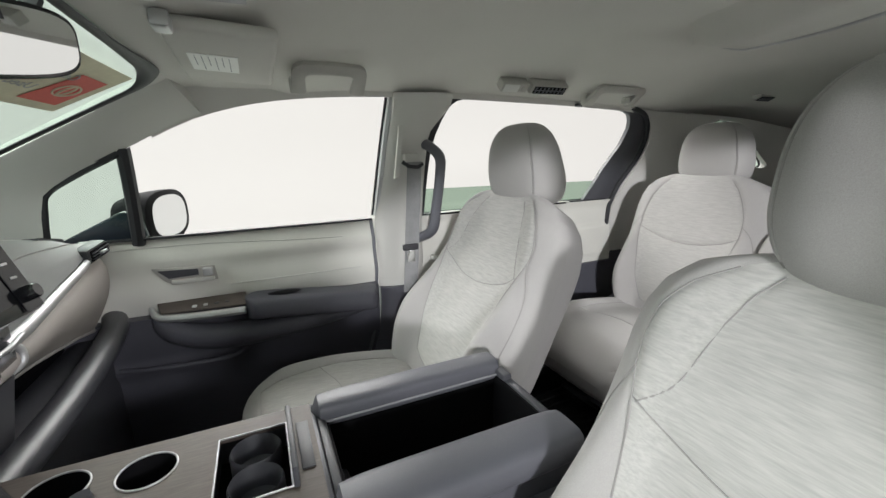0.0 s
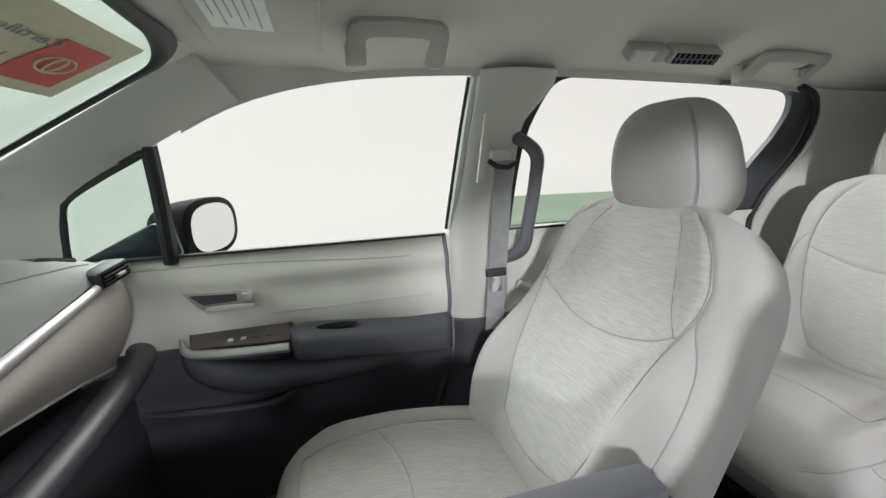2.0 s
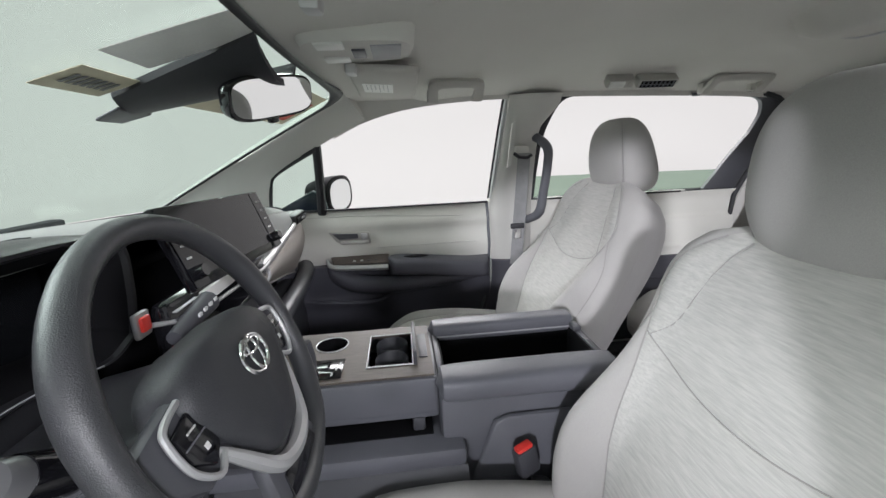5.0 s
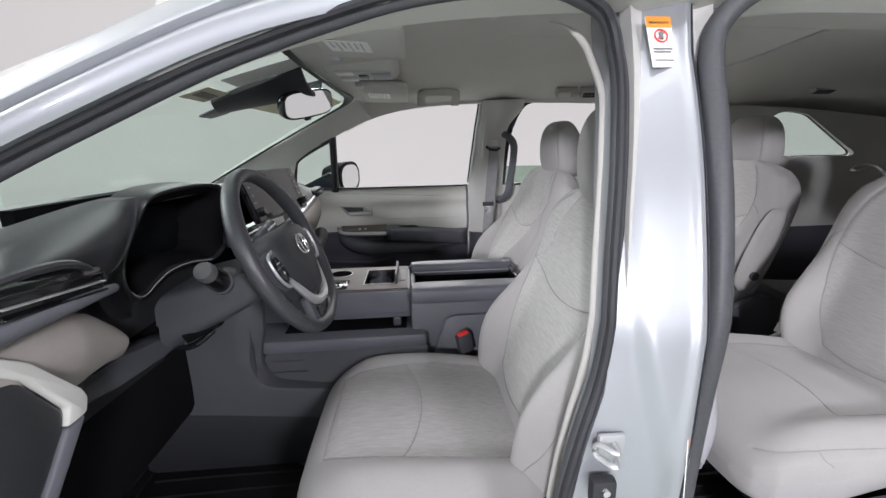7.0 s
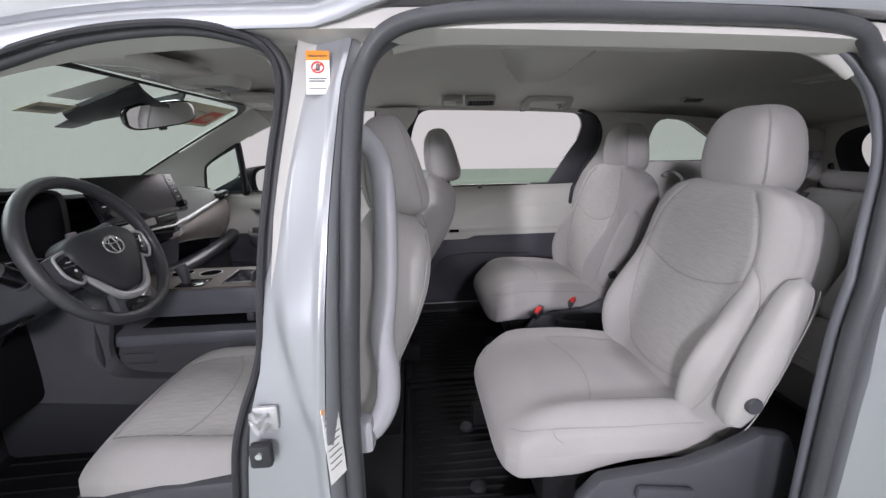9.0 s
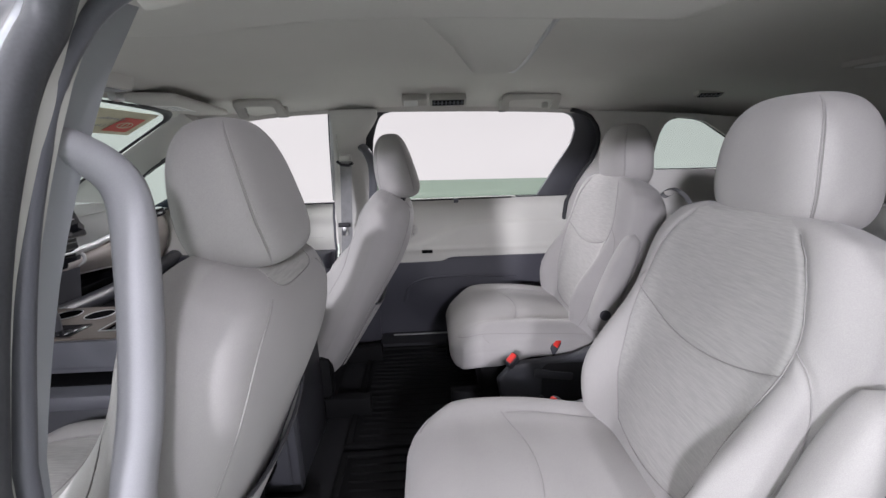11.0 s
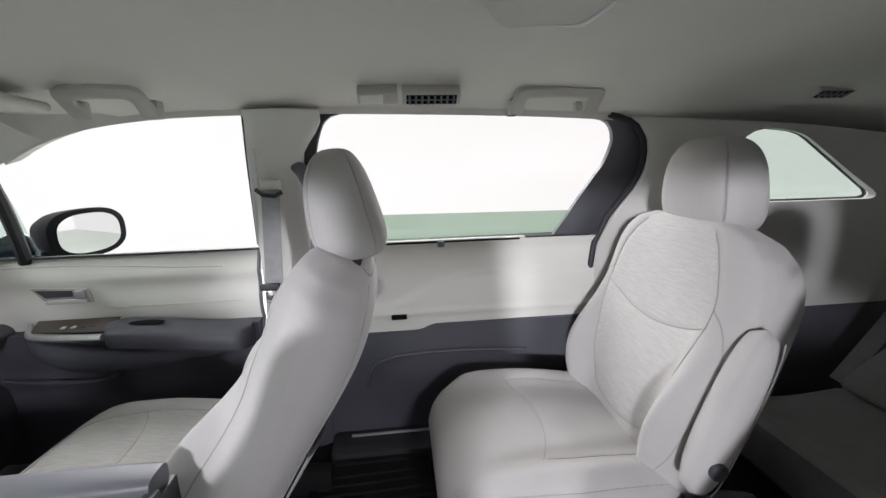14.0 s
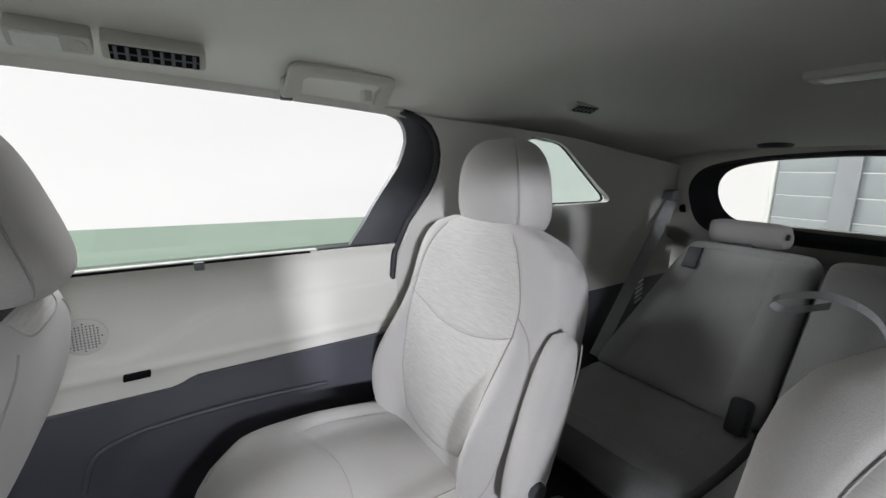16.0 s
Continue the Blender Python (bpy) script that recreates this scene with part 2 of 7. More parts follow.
def join(bm, b):
    if bm is None:
        return b
    tmp = bpy.data.meshes.new("tmp")
    b.to_mesh(tmp)
    b.free()
    bm.from_mesh(tmp)
    bpy.data.meshes.remove(tmp)
    return bm


def skin(rows, closed_u=False, caps=False, bm=None):
    """Quads over a net of points: rows of equal length."""
    bm = bm or bmesh.new()
    vs = [[bm.verts.new(p) for p in row] for row in rows]
    n = len(rows[0])
    for a, b in zip(vs, vs[1:]):
        for i in range(n if closed_u else n - 1):
            j = (i + 1) % n
            bm.faces.new((a[i], a[j], b[j], b[i]))
    if caps:
        bm.faces.new(vs[0])
        bm.faces.new(vs[-1])
    return bm


def slab(fn, nu, nv, off, bm=None):
    """A sheet of real thickness: fn(u, v) is one face, off (a vector, or a function of u, v) leads to the other."""
    def shift(u, v):
        return Vector(off(u, v)) if callable(off) else Vector(off)
    bm = bm or bmesh.new()
    g = [[[bm.verts.new(Vector(fn(i / nu, j / nv)) + k * shift(i / nu, j / nv)) for i in range(nu + 1)] for j in range(nv + 1)] for k in (0, 1)]
    for k in (0, 1):
        for j in range(nv):
            for i in range(nu):
                q = [g[k][j][i], g[k][j][i + 1], g[k][j + 1][i + 1], g[k][j + 1][i]]
                bm.faces.new(q if k else q[::-1])
    for j in (0, nv):
        for i in range(nu):
            bm.faces.new((g[0][j][i], g[0][j][i + 1], g[1][j][i + 1], g[1][j][i]))
    for i in (0, nu):
        for j in range(nv):
            bm.faces.new((g[0][j][i], g[0][j + 1][i], g[1][j + 1][i], g[1][j][i]))
    return bm


def tube(path, r, n=10, bm=None, flat=1.0, up=(0, 0, 1), caps=True):
    """A round or flattened tube along a path; r is a radius or a function of 0..1."""
    path = [Vector(p) for p in path]
    rows = []
    upv = Vector(up)
    for k, p in enumerate(path):
        d = (path[min(k + 1, len(path) - 1)] - path[max(k - 1, 0)]).normalized()
        a = d.cross(upv)
        a = a.normalized() if a.length > 1e-4 else Vector((1, 0, 0))
        b = a.cross(d).normalized()
        rr = r(k / (len(path) - 1)) if callable(r) else r
        rows.append([p + rr * (math.cos(t) * a + flat * math.sin(t) * b) for t in (2 * math.pi * i / n for i in range(n))])
    return skin(rows, True, caps, bm)


def smooth_path(pts, n=8):
    """Catmull-Rom through a few points."""
    pts = [Vector(p) for p in pts]
    q = [2 * pts[0] - pts[1], *pts, 2 * pts[-1] - pts[-2]]
    out = []
    for k in range(1, len(q) - 2):
        a, b, c, d = q[k - 1 : k + 3]
        for i in range(n):
            t = i / n
            out.append(0.5 * (2 * b + (c - a) * t + (2 * a - 5 * b + 4 * c - d) * t * t + (3 * b - a - 3 * c + d) * t**3))
    return out + [pts[-1]]


def lathe(profile, centre, axis="z", n=28, bm=None):
    """Turned shape: profile of (radius, height)."""
    rows = []
    for r, h in profile:
        ring = []
        for i in range(n):
            t = 2 * math.pi * i / n
            p = {"z": (r * math.cos(t), r * math.sin(t), h), "x": (h, r * math.cos(t), r * math.sin(t)), "y": (r * math.cos(t), h, r * math.sin(t))}[axis]
            ring.append(Vector(p) + Vector(centre))
        rows.append(ring)
    return skin(rows, True, True, bm)


def plate(outline, off, bm=None, bevel=0.0):
    """A flat outline pushed along a vector to real thickness."""
    b = bmesh.new()
    f = b.faces.new([b.verts.new(p) for p in outline])
    ex = bmesh.ops.extrude_face_region(b, geom=[f])
    bmesh.ops.translate(b, vec=off, verts=[v for v in ex["geom"] if isinstance(v, bmesh.types.BMVert)])
    bmesh.ops.recalc_face_normals(b, faces=b.faces)
    if bevel:
        bmesh.ops.bevel(b, geom=b.edges[:], offset=bevel, segments=2, profile=0.5, affect="EDGES", clamp_overlap=True)
    return join(bm, b)


def interp(x, pts):
    return float(np.interp(x, [p[0] for p in pts], [p[1] for p in pts]))


def ease(a, b, x):
    t = min(max((x - a) / (b - a), 0), 1)
    return t * t * (3 - 2 * t)


def lerp(a, b, t):
    return a + (b - a) * t

# ---- the photo bay round the car ----
structure("ground", box(-6, 9, -7, 4.8, -0.1, 0.0), M["bay_floor"], "pale sealed floor of the photo bay", "floor", False)
structure("backdrop_far_side", box(-6, 9, 4.8, 4.95, 0, 4.6), M["wall_white"], "white studio wall beyond the windows, its even light put in as glow", "backdrop", False)
structure("backdrop_front", box(-6.15, -6, -7, 4.95, 0, 4.6), M["wall_front"], "pale studio wall ahead of the windscreen, its even light put in as glow", "backdrop", False)
structure("wall_open_side", box(-6, 9, -7.15, -7, 0, 4.6), M["wall_open"], "unseen white wall on the open side, glowing as added fill", "wall", False)
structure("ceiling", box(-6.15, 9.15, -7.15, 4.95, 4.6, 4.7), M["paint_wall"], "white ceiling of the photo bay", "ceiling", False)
structure("wall_rear", box(9, 9.15, -7.15, 4.95, 0, 4.6), M["wall_rear"], "white wall behind the car, its brightness put in as glow", "wall", False)
shutter = thing("garage_door", "grey ribbed steel roller door closed behind the car", "garage door", (6.4, -0.6, 0))
for k in range(14):
    part("slat", box(6.38, 6.42, -2.4, 1.50, 0.02 + k * 0.26, 0.27 + k * 0.26, 0.012), M["shutter"], shutter)
part("post", box(6.3, 6.37, 0.79, 0.98, 0.0, 3.7, 0.01), M["grip_grey"], shutter, "grey upright post")
part("frame", box(6.34, 6.46, 1.505, 1.55, 0.0, 3.7, 0.01), M["paint_wall"], shutter)

# ---- car shell: shared lines ----
TOP = [(-1.05, 1.10), (-0.9, 1.205), (-0.8, 1.265), (-0.68, 1.328), (-0.54, 1.396), (-0.42, 1.433), (-0.3, 1.453), (-0.166, 1.464), (0.0, 1.469), (0.25, 1.470), (0.7, 1.460), (1.0, 1.446), (1.3, 1.42), (1.8, 1.37), (2.3, 1.32)]
_fine = smooth_path([(x, 0, z) for x, z in TOP], 6)
_fx, _fz = [p.x for p in _fine], [p.z for p in _fine]


def top(x):
    """Height of the upper edge of the side windows."""
    return float(np.interp(x, _fx, _fz))


def side(x, z):
    """Half width of the cabin's inner skin."""
    y = 0.80 if z < 1.06 else 0.80 - 0.355 * (z - 1.06) + 0.02 * math.sin(math.pi * min(1, (z - 1.06) / 0.41))
    return y - 0.15 * ease(1.08, 1.55, x)


def roof(x, y):
    """Underside of the headliner."""
    e = top(x) + 0.006
    k = 1 - min(abs(y) / 0.67, 1) ** 3.6
    crown = 0.030 + 0.035 * ease(-0.55, -0.10, x) + 0.018 * ease(-0.2, 0.4, x) - 0.01 * ease(1.2, 2.2, x)
    if x < -0.3:
        e = max(e, 1.470)
    sag = 0.016 * math.exp(-((x - 0.02) / 0.13) ** 2 - ((abs(y) - 0.46) / 0.13) ** 2) - 0.008 * math.exp(-((x + 0.22) / 0.12) ** 2 - ((abs(y) - 0.30) / 0.2) ** 2)
    return e + crown * k - sag


SILL = 1.085

# floor pan, tunnel sides and firewall
structure("floor", box(-1.75, 2.5, -0.8, 0.86, 0.33, 0.40, 0.01), M["carpet"], "black carpeted car floor", "floor")
structure("wall_firewall", box(-1.78, -1.72, -0.9, 0.9, 0.33, 1.1, 0.01), M["carpet"], "dark front bulkhead below the dashboard", "bulkhead")
structure("wall_tail", box(2.5, 2.56, -0.82, 0.82, 0.33, 1.06, 0.01), M["trim"], "grey lower tailgate trim", "tailgate")

# headliner
structure("ceiling_headliner", slab(lambda u, v: (lerp(-0.575 - 0.02 * (1 - (2 * v - 1) ** 2), 2.34, u), lerp(-0.665, 0.665, v), roof(lerp(-0.575, 2.34, u), lerp(-0.665, 0.665, v))), 60, 40, (0, 0, 0.03)), M["liner"], "grey-beige cloth headliner", "ceiling")
structure("roof", slab(lambda u, v: (lerp(-0.62, 2.42, u), lerp(-0.60, 0.70, v), roof(lerp(-0.6, 2.3, u), lerp(-0.60, 0.66, v)) + 0.055), 20, 12, (0, 0, 0.02)), M["silver"], "silver painted steel roof panel", "roof")


def screen_at(u, v):
    """A point of the windscreen: u across, v from its top edge down to the cowl."""
    y = lerp(-0.74, 0.74, u)
    k = (y / 0.74) ** 2
    a = Vector((-0.585 + 0.03 * k, y * 0.815, 1.502 - 0.008 * k))
    b = Vector((-1.70 + 0.40 * k, y * 1.10, 1.112 + 0.014 * k))
    p = a.lerp(b, v)
    p.z += (0.030 - 0.026 * k) * math.sin(math.pi * v)
    return p


# right side: roof rail trim, pillars, panels
def strip(name, x0, x1, lo, hi, mat, label, category="trim", s=1, nu=40, nv=8, thick=0.05, inset=0.0, bulge=None):
    def fn(u, v):
        x = lerp(x0, x1, u)
        z = lerp(lo(x), hi(x), v)
        y = side(x, z) - inset - (bulge(x, z, u, v) if bulge else 0)
        return (x, s * y, z)
    return structure(name, slab(fn, nu, nv, (0, s * thick, 0)), mat, label, category)


for s, tag in ((1, "far"), (-1, "near")):
    # cloth-covered rail between window top and headliner
    def rail(u, v, s=s):
        x = lerp(-0.62, 2.34, u)
        z0, z1 = top(x) - 0.004, max(top(x) + 0.012, roof(x, 0.64) + 0.012)
        z = lerp(z0, z1, v)
        return (x, s * lerp(side(x, z0) + 0.004 - 0.002, 0.645, v), z)
    structure("trim_roof_rail_" + tag, slab(rail, 60, 4, (0, s * 0.05, 0.012)), M["liner"], "cloth-covered roof rail above the side windows", "trim")

    # windscreen pillar: from the windscreen's edge to the window's upper edge
    def apillar(u, v, s=s):
        w = screen_at(0.995, 0.94 * u) + Vector((0.004, 0, -0.010))
        xs = lerp(-0.50, -1.06, u)
        d = Vector((xs, side(xs, top(xs)) + 0.0, top(xs) + 0.002))
        p = w.lerp(d, v)
        p.y -= 0.012 * math.sin(math.pi * v)
        return (p.x, s * p.y, p.z)
    structure("trim_windscreen_pillar_" + tag, slab(apillar, 30, 10, (0.0, s * 0.03, 0.03)), M["trim"], "light grey windscreen pillar trim", "trim")

# windscreen
ws = structure("window_windscreen", slab(screen_at, 24, 16, (-0.002, 0, 0.004)), M["glass_green"], "clear green-tinted windscreen", "windscreen")
ws.visible_shadow = False
# black ceramic border along the windscreen's edges, with rounded upper corners
CU, CV = 0.90, 0.10
bm = bmesh.new()
arc = [(CU + (0.985 - CU) * math.sin(t), CV - (CV - 0.012) * math.cos(t)) for t in (math.pi / 2 * k / 8 for k in range(9))]
half = [(0.5 + (CU - 0.5) * k / 12, 0.012) for k in range(12)] + arc + [(0.985, lerp(CV, 1, k / 20)) for k in range(1, 21)]
for s in (1, -1):
    tube([screen_at(0.5 + s * (u - 0.5), v) + Vector((0.006, 0, -0.009)) for u, v in half], lambda t: 0.009 + 0.012 * math.exp(-((t - 0.34) / 0.10) ** 2), 8, bm, 0.45)
structure("trim_windscreen_border", bm, M["rubber"], "black border band round the windscreen", "trim")
for s, side_name in ((1, "far"), (-1, "near")):
    structure("trim_header_corner_" + side_name, slab(lambda u, v, s=s: screen_at(0.5 + s * (lerp(arc[round(u * 8)][0], 1.0, v) - 0.5), lerp(arc[round(u * 8)][1], 0.0, v)) + Vector((0.008, 0, -0.012)), 8, 4, (0, 0, 0.006)), M["trim"], "pale trim in the windscreen's upper corner", "trim")
structure("trim_cowl", slab(lambda u, v: screen_at(u, lerp(0.97, 1.06, v)) + Vector((0, 0, -0.012)), 24, 4, (-0.02, 0, -0.03)), M["rubber"], "black cowl at the foot of the windscreen", "trim")


def pane(name, x0, x1, lo, hi, mat, label, s=1, out=0.03, nu=24, nv=10):
    def fn(u, v):
        xa, xb = (x0(v) if callable(x0) else x0), (x1(v) if callable(x1) else x1)
        x = lerp(xa, xb, u)
        z = lerp(lo(x), hi(x), v)
        return (x, s * (side(x, z) + out), z)
    ob = structure(name, slab(fn, nu, nv, (0, s * 0.004, 0)), mat, label, "window")
    ob.visible_shadow = False
    return ob


pane("window_quarter", -0.96, -0.69, lambda x: SILL - 0.03, lambda x: max(top(x) + 0.006, SILL), M["glass_green"], "small fixed quarter window ahead of the front door")
pane("window_sliding_door", 0.13, 1.10, lambda x: SILL - 0.02, lambda x: 1.172 - 0.012 * (x - 0.5), M["glass_tint"], "tinted sliding-door window, rolled most of the way down")
pane("window_rear_quarter", 1.2, 1.86, lambda x: 1.18, lambda x: top(x) + 0.01, M["glass_green"], "fixed rear quarter window")

# division bar between quarter window and door window
bm = tube([(-0.69 - 0.022 * k / 8, side(-0.69, lerp(1.335, 1.07, k / 8)) + 0.012, lerp(1.335, 1.07, k / 8)) for k in range(9)], 0.017, 8, None, 1.0, (1, 0, 0))
structure("trim_division_bar", bm, M["rubber"], "slim black bar between quarter window and door window", "trim")
# seal round the quarter window
qpts = smooth_path([(-0.70, 0, 1.322), (-0.80, 0, 1.272), (-0.872, 0, 1.226), (-0.892, 0, 1.17), (-0.905, 0, 1.10), (-0.90, 0, 1.075)], 6)
structure("trim_quarter_seal", tube([(p.x, side(p.x, p.z) + 0.004, p.z) for p in qpts], 0.012, 8, None, 0.8, (0, 1, 0)), M["rubber"], "black rubber seal of the quarter window", "trim")
# pillar foot that fills the corner ahead of the quarter window
def foot(u, v):
    z = lerp(1.02, 1.30, v)
    q = [(-0.70, 1.322), (-0.80, 1.272), (-0.872, 1.226), (-0.892, 1.17), (-0.905, 1.10), (-0.90, 1.0)]
    x1 = interp(-z, [(-a[1], a[0]) for a in q])
    e = screen_at(0.995, interp(-z, [(-screen_at(0.995, k / 20).z, k / 20) for k in range(21)]))
    x = lerp(min(e.x - 1.2 * max(0.0, 1.126 - z), x1 - 0.02), x1, u)
    return (x, lerp(e.y - 0.012, side(x, z) - 0.006, u ** 0.7) - 0.010 * math.sin(math.pi * u), z - 0.010 * (1 - u))
structure("trim_pillar_foot", slab(foot, 10, 14, (0, 0.03, 0)), M["trim"], "light grey foot of the windscreen pillar", "trim")


# front passenger door
door = thing("door_front", "closed front door, pale vinyl above dark plastic", "car door", (-0.4, 0.78, 0.40), kind="structure")
def dskin(x0, x1, z0, z1, fy, nu=40, nv=20, th=0.06):
    return slab(lambda u, v: (lerp(x0, x1, u), fy(lerp(x0, x1, u), lerp(z0, z1, v)), lerp(z0, z1, v)), nu, nv, (0, th, 0))
def upper_y(x, z):
    t = (z - 0.85) / (SILL - 0.85)
    hollow = 0.028 * math.exp(-((t - 0.30) / 0.28) ** 2)
    return 0.792 + 0.008 * t - hollow * 0.8 + 0.012 * math.exp(-((t - 1.0) / 0.10) ** 2) - 0.016 * math.exp(-((t - 0.72) / 0.10) ** 2) * ease(-0.95, -0.2, -abs(x + 0.3) - 0.2)
part("upper_panel", dskin(-0.93, -0.046, 0.835, SILL, upper_y, th=0.010), M["door_light"], door, "pale green-grey vinyl upper panel")
def lower_y(x, z):
    t = (z - 0.42) / 0.43
    return 0.775 - 0.035 * ease(0.45, 0.95, t) - 0.012 * math.exp(-((z - 0.715) / 0.018) ** 2) * ease(-0.42, -0.52, x)
part("lower_panel", dskin(-0.93, -0.05, 0.42, 0.868, lower_y, 40, 30), M["door_dark"], door, "dark slate plastic lower panel")
part("window_seal", box(-0.92, -0.043, 0.799, 0.814, SILL - 0.004, SILL + 0.003, 0.002), M["rubber"], door)
part("rear_edge", tube([(-0.046, upper_y(-0.046, z) - 0.001, z) for z in (1.085 - 0.022 * k for k in range(11))] + [(-0.05, 0.775, 0.855), (-0.065, 0.77, 0.70), (-0.11, 0.77, 0.55), (-0.12, 0.77, 0.42)], 0.006, 8, None, 1, (1, 0, 0)), M["plastic_mid"], door)
# armrest
def armrest_ring(x):
    w = 0.062 * min(1, ((x + 0.462) / 0.03 + 0.001) ** 0.5 if x < -0.43 else 1) * min(1, ((-0.062 - x) / 0.02 + 0.001) ** 0.5 if x > -0.082 else 1)
    cy, cz, h = 0.718, 0.838, 0.034
    return [Vector((x, cy + w * math.copysign(abs(math.cos(t)) ** 0.5, math.cos(t)), cz + h * math.copysign(abs(math.sin(t)) ** 0.5, math.sin(t)) + 0.03 * ease(-0.46, -0.06, -0.52 - x))) for t in (2 * math.pi * i / 24 for i in range(24))]
part("armrest", skin([armrest_ring(lerp(-0.461, -0.063, k / 30)) for k in range(31)], True, True), M["door_dark"], door, "padded dark armrest")
part("pull_cup", lathe([(0.001, 0.0), (0.018, 0.0), (0.022, 0.002), (0.018, 0.004), (0.0005, 0.0015)], (0, 0, 0), "z", 24), M["cavity"], door, "dark pull cup in the armrest")
pc = bpy.data.objects["pull_cup"]
pc.matrix_basis = Matrix.Translation((-0.355 + 0.4, 0.712 - 0.78, 0.8965 - 0.40)) @ Matrix.Diagonal((2.4, 0.9, 1, 1))
pc.matrix_parent_inverse = Matrix()
part("switch_panel", plate([(-0.675, 0.725, 0.880), (-0.46, 0.700, 0.880), (-0.46, 0.775, 0.896), (-0.69, 0.775, 0.896)], (0, 0, 0.004), bevel=0.0015), M["wood"], door, "dark brown wood-look switch panel")
part("silver_trim", tube(smooth_path([(-0.705, 0.765, 0.893), (-0.685, 0.732, 0.872), (-0.64, 0.716, 0.868), (-0.55, 0.700, 0.868), (-0.462, 0.692, 0.868)], 6), lambda t: 0.005 + 0.009 * min(1, 3 * t), 10, None, 0.8), M["satin"], door, "satin silver trim strip")
for k in range(4):
    part("switch", box(-0.60 + k * 0.028, -0.588 + k * 0.028, 0.728, 0.742, 0.884, 0.891, 0.002), M["icon"] if k < 2 else M["plastic"], door)
part("grab_bulge", tube(smooth_path([(-0.69, 0.755, 0.865), (-0.66, 0.735, 0.83), (-0.58, 0.722, 0.80), (-0.46, 0.715, 0.79), (-0.25, 0.72, 0.80), (-0.07, 0.735, 0.815)], 6), lambda t: 0.02 + 0.016 * math.sin(math.pi * t), 12, None, 1.1), M["door_dark"], door)
part("pocket_lip", tube(smooth_path([(-0.80, 0.752, 0.725), (-0.72, 0.735, 0.722), (-0.58, 0.728, 0.716), (-0.50, 0.728, 0.722), (-0.455, 0.735, 0.752), (-0.42, 0.742, 0.775)], 6), 0.009, 8), M["door_dark"], door)
# inner handle
part("handle_bezel", plate([(-0.690, 0.777, 1.002), (-0.532, 0.777, 0.995), (-0.527, 0.780, 0.950), (-0.640, 0.780, 0.948), (-0.662, 0.779, 0.962)], (0, -0.007, 0), bevel=0.003), M["fitting"], door, "grey handle surround")
part("handle_recess", plate([(-0.675, 0.7695, 0.995), (-0.575, 0.7695, 0.990), (-0.575, 0.7695, 0.972), (-0.650, 0.7695, 0.970)], (0, -0.0015, 0)), M["plastic"], door)
part("handle_lever", box(-0.645, -0.535, 0.757, 0.769, 0.952, 0.966, 0.004), M["trim"], door, "pale pull lever")
part("lock_knob", box(-0.563, -0.538, 0.755, 0.770, 0.967, 0.992, 0.004), M["satin"], door)
for k, (dz, x1) in enumerate(((1.058, -0.15), (0.93, -0.1))):
    part("stitch_line", tube([(lerp(-0.85 if k == 0 else -0.50, x1, i / 20), upper_y(lerp(-0.85, x1, i / 20), dz - 0.02 * ease(0.3, 1, i / 20) * (1 - k)) - 0.0006, dz - 0.02 * ease(0.3, 1, i / 20) * (1 - k)) for i in range(21)], 0.0016, 6), M["trim"], door)

# middle pillar on the far side
pillar = thing("pillar_trim", "pale middle pillar trim with a dark lower half", "pillar trim", (0.03, 0.74, 0.40), kind="structure")
def bp(z0, z1, inset, x0=-0.036, x1=0.135):
    def fn(u, v):
        z = lerp(z0, z1, v)
        xa = x0 + 0.045 * ease(1.09, 1.45, z) - 0.06 * ease(0.8, 0.45, z)
        xb = x1 + 0.065 * ease(1.35, 1.46, z) + 0.0
        x = lerp(xa, xb, u)
        return (x, side(x, z) - inset - 0.03 * math.sin(math.pi * min(1, max(0, u))) ** 0.7, z)
    return slab(fn, 14, 24, (0, 0.06, 0))
part("upper_cover", bp(0.845, 1.475, 0.012), M["trim"], pillar)
part("lower_cover", bp(0.40, 0.846, 0.03), M["door_dark"], pillar, "dark slate lower pillar cover")
part("door_frame", tube([(0.012, 0.682, 1.468), (-0.002, 0.715, 1.36), (-0.014, 0.748, 1.24), (-0.028, 0.789, 1.10)], 0.013, 8, None, 1, (1, 0, 0)), M["satin"], pillar, "bare metal window frame edge")
part("frame_seal", tube([(-0.004, 0.688, 1.468), (-0.017, 0.72, 1.36), (-0.029, 0.757, 1.24), (-0.042, 0.798, 1.10)], 0.0045, 8, None, 1, (1, 0, 0)), M["rubber"], pillar)
part("slide_cover", plate([(0.018, 0.655, 1.38), (0.030, 0.650, 1.385), (0.022, 0.682, 1.23), (0.008, 0.690, 1.225)], (0, -0.012, 0)), M["trim"], pillar)

belt = thing("seat_belt", "grey seat belt hanging from the middle pillar with its metal tongue", "seat belt", (0.03, 0.64, 0.85))
part("guide", box(0.030, 0.082, 0.640, 0.672, 1.262, 1.302, 0.010), M["trim"], belt, "pale plastic belt guide")
part("guide_slot", tube([(0.022, 0.640, 1.276), (0.040, 0.634, 1.262), (0.070, 0.634, 1.258), (0.088, 0.640, 1.268)], 0.006, 8), M["rubber"], belt)
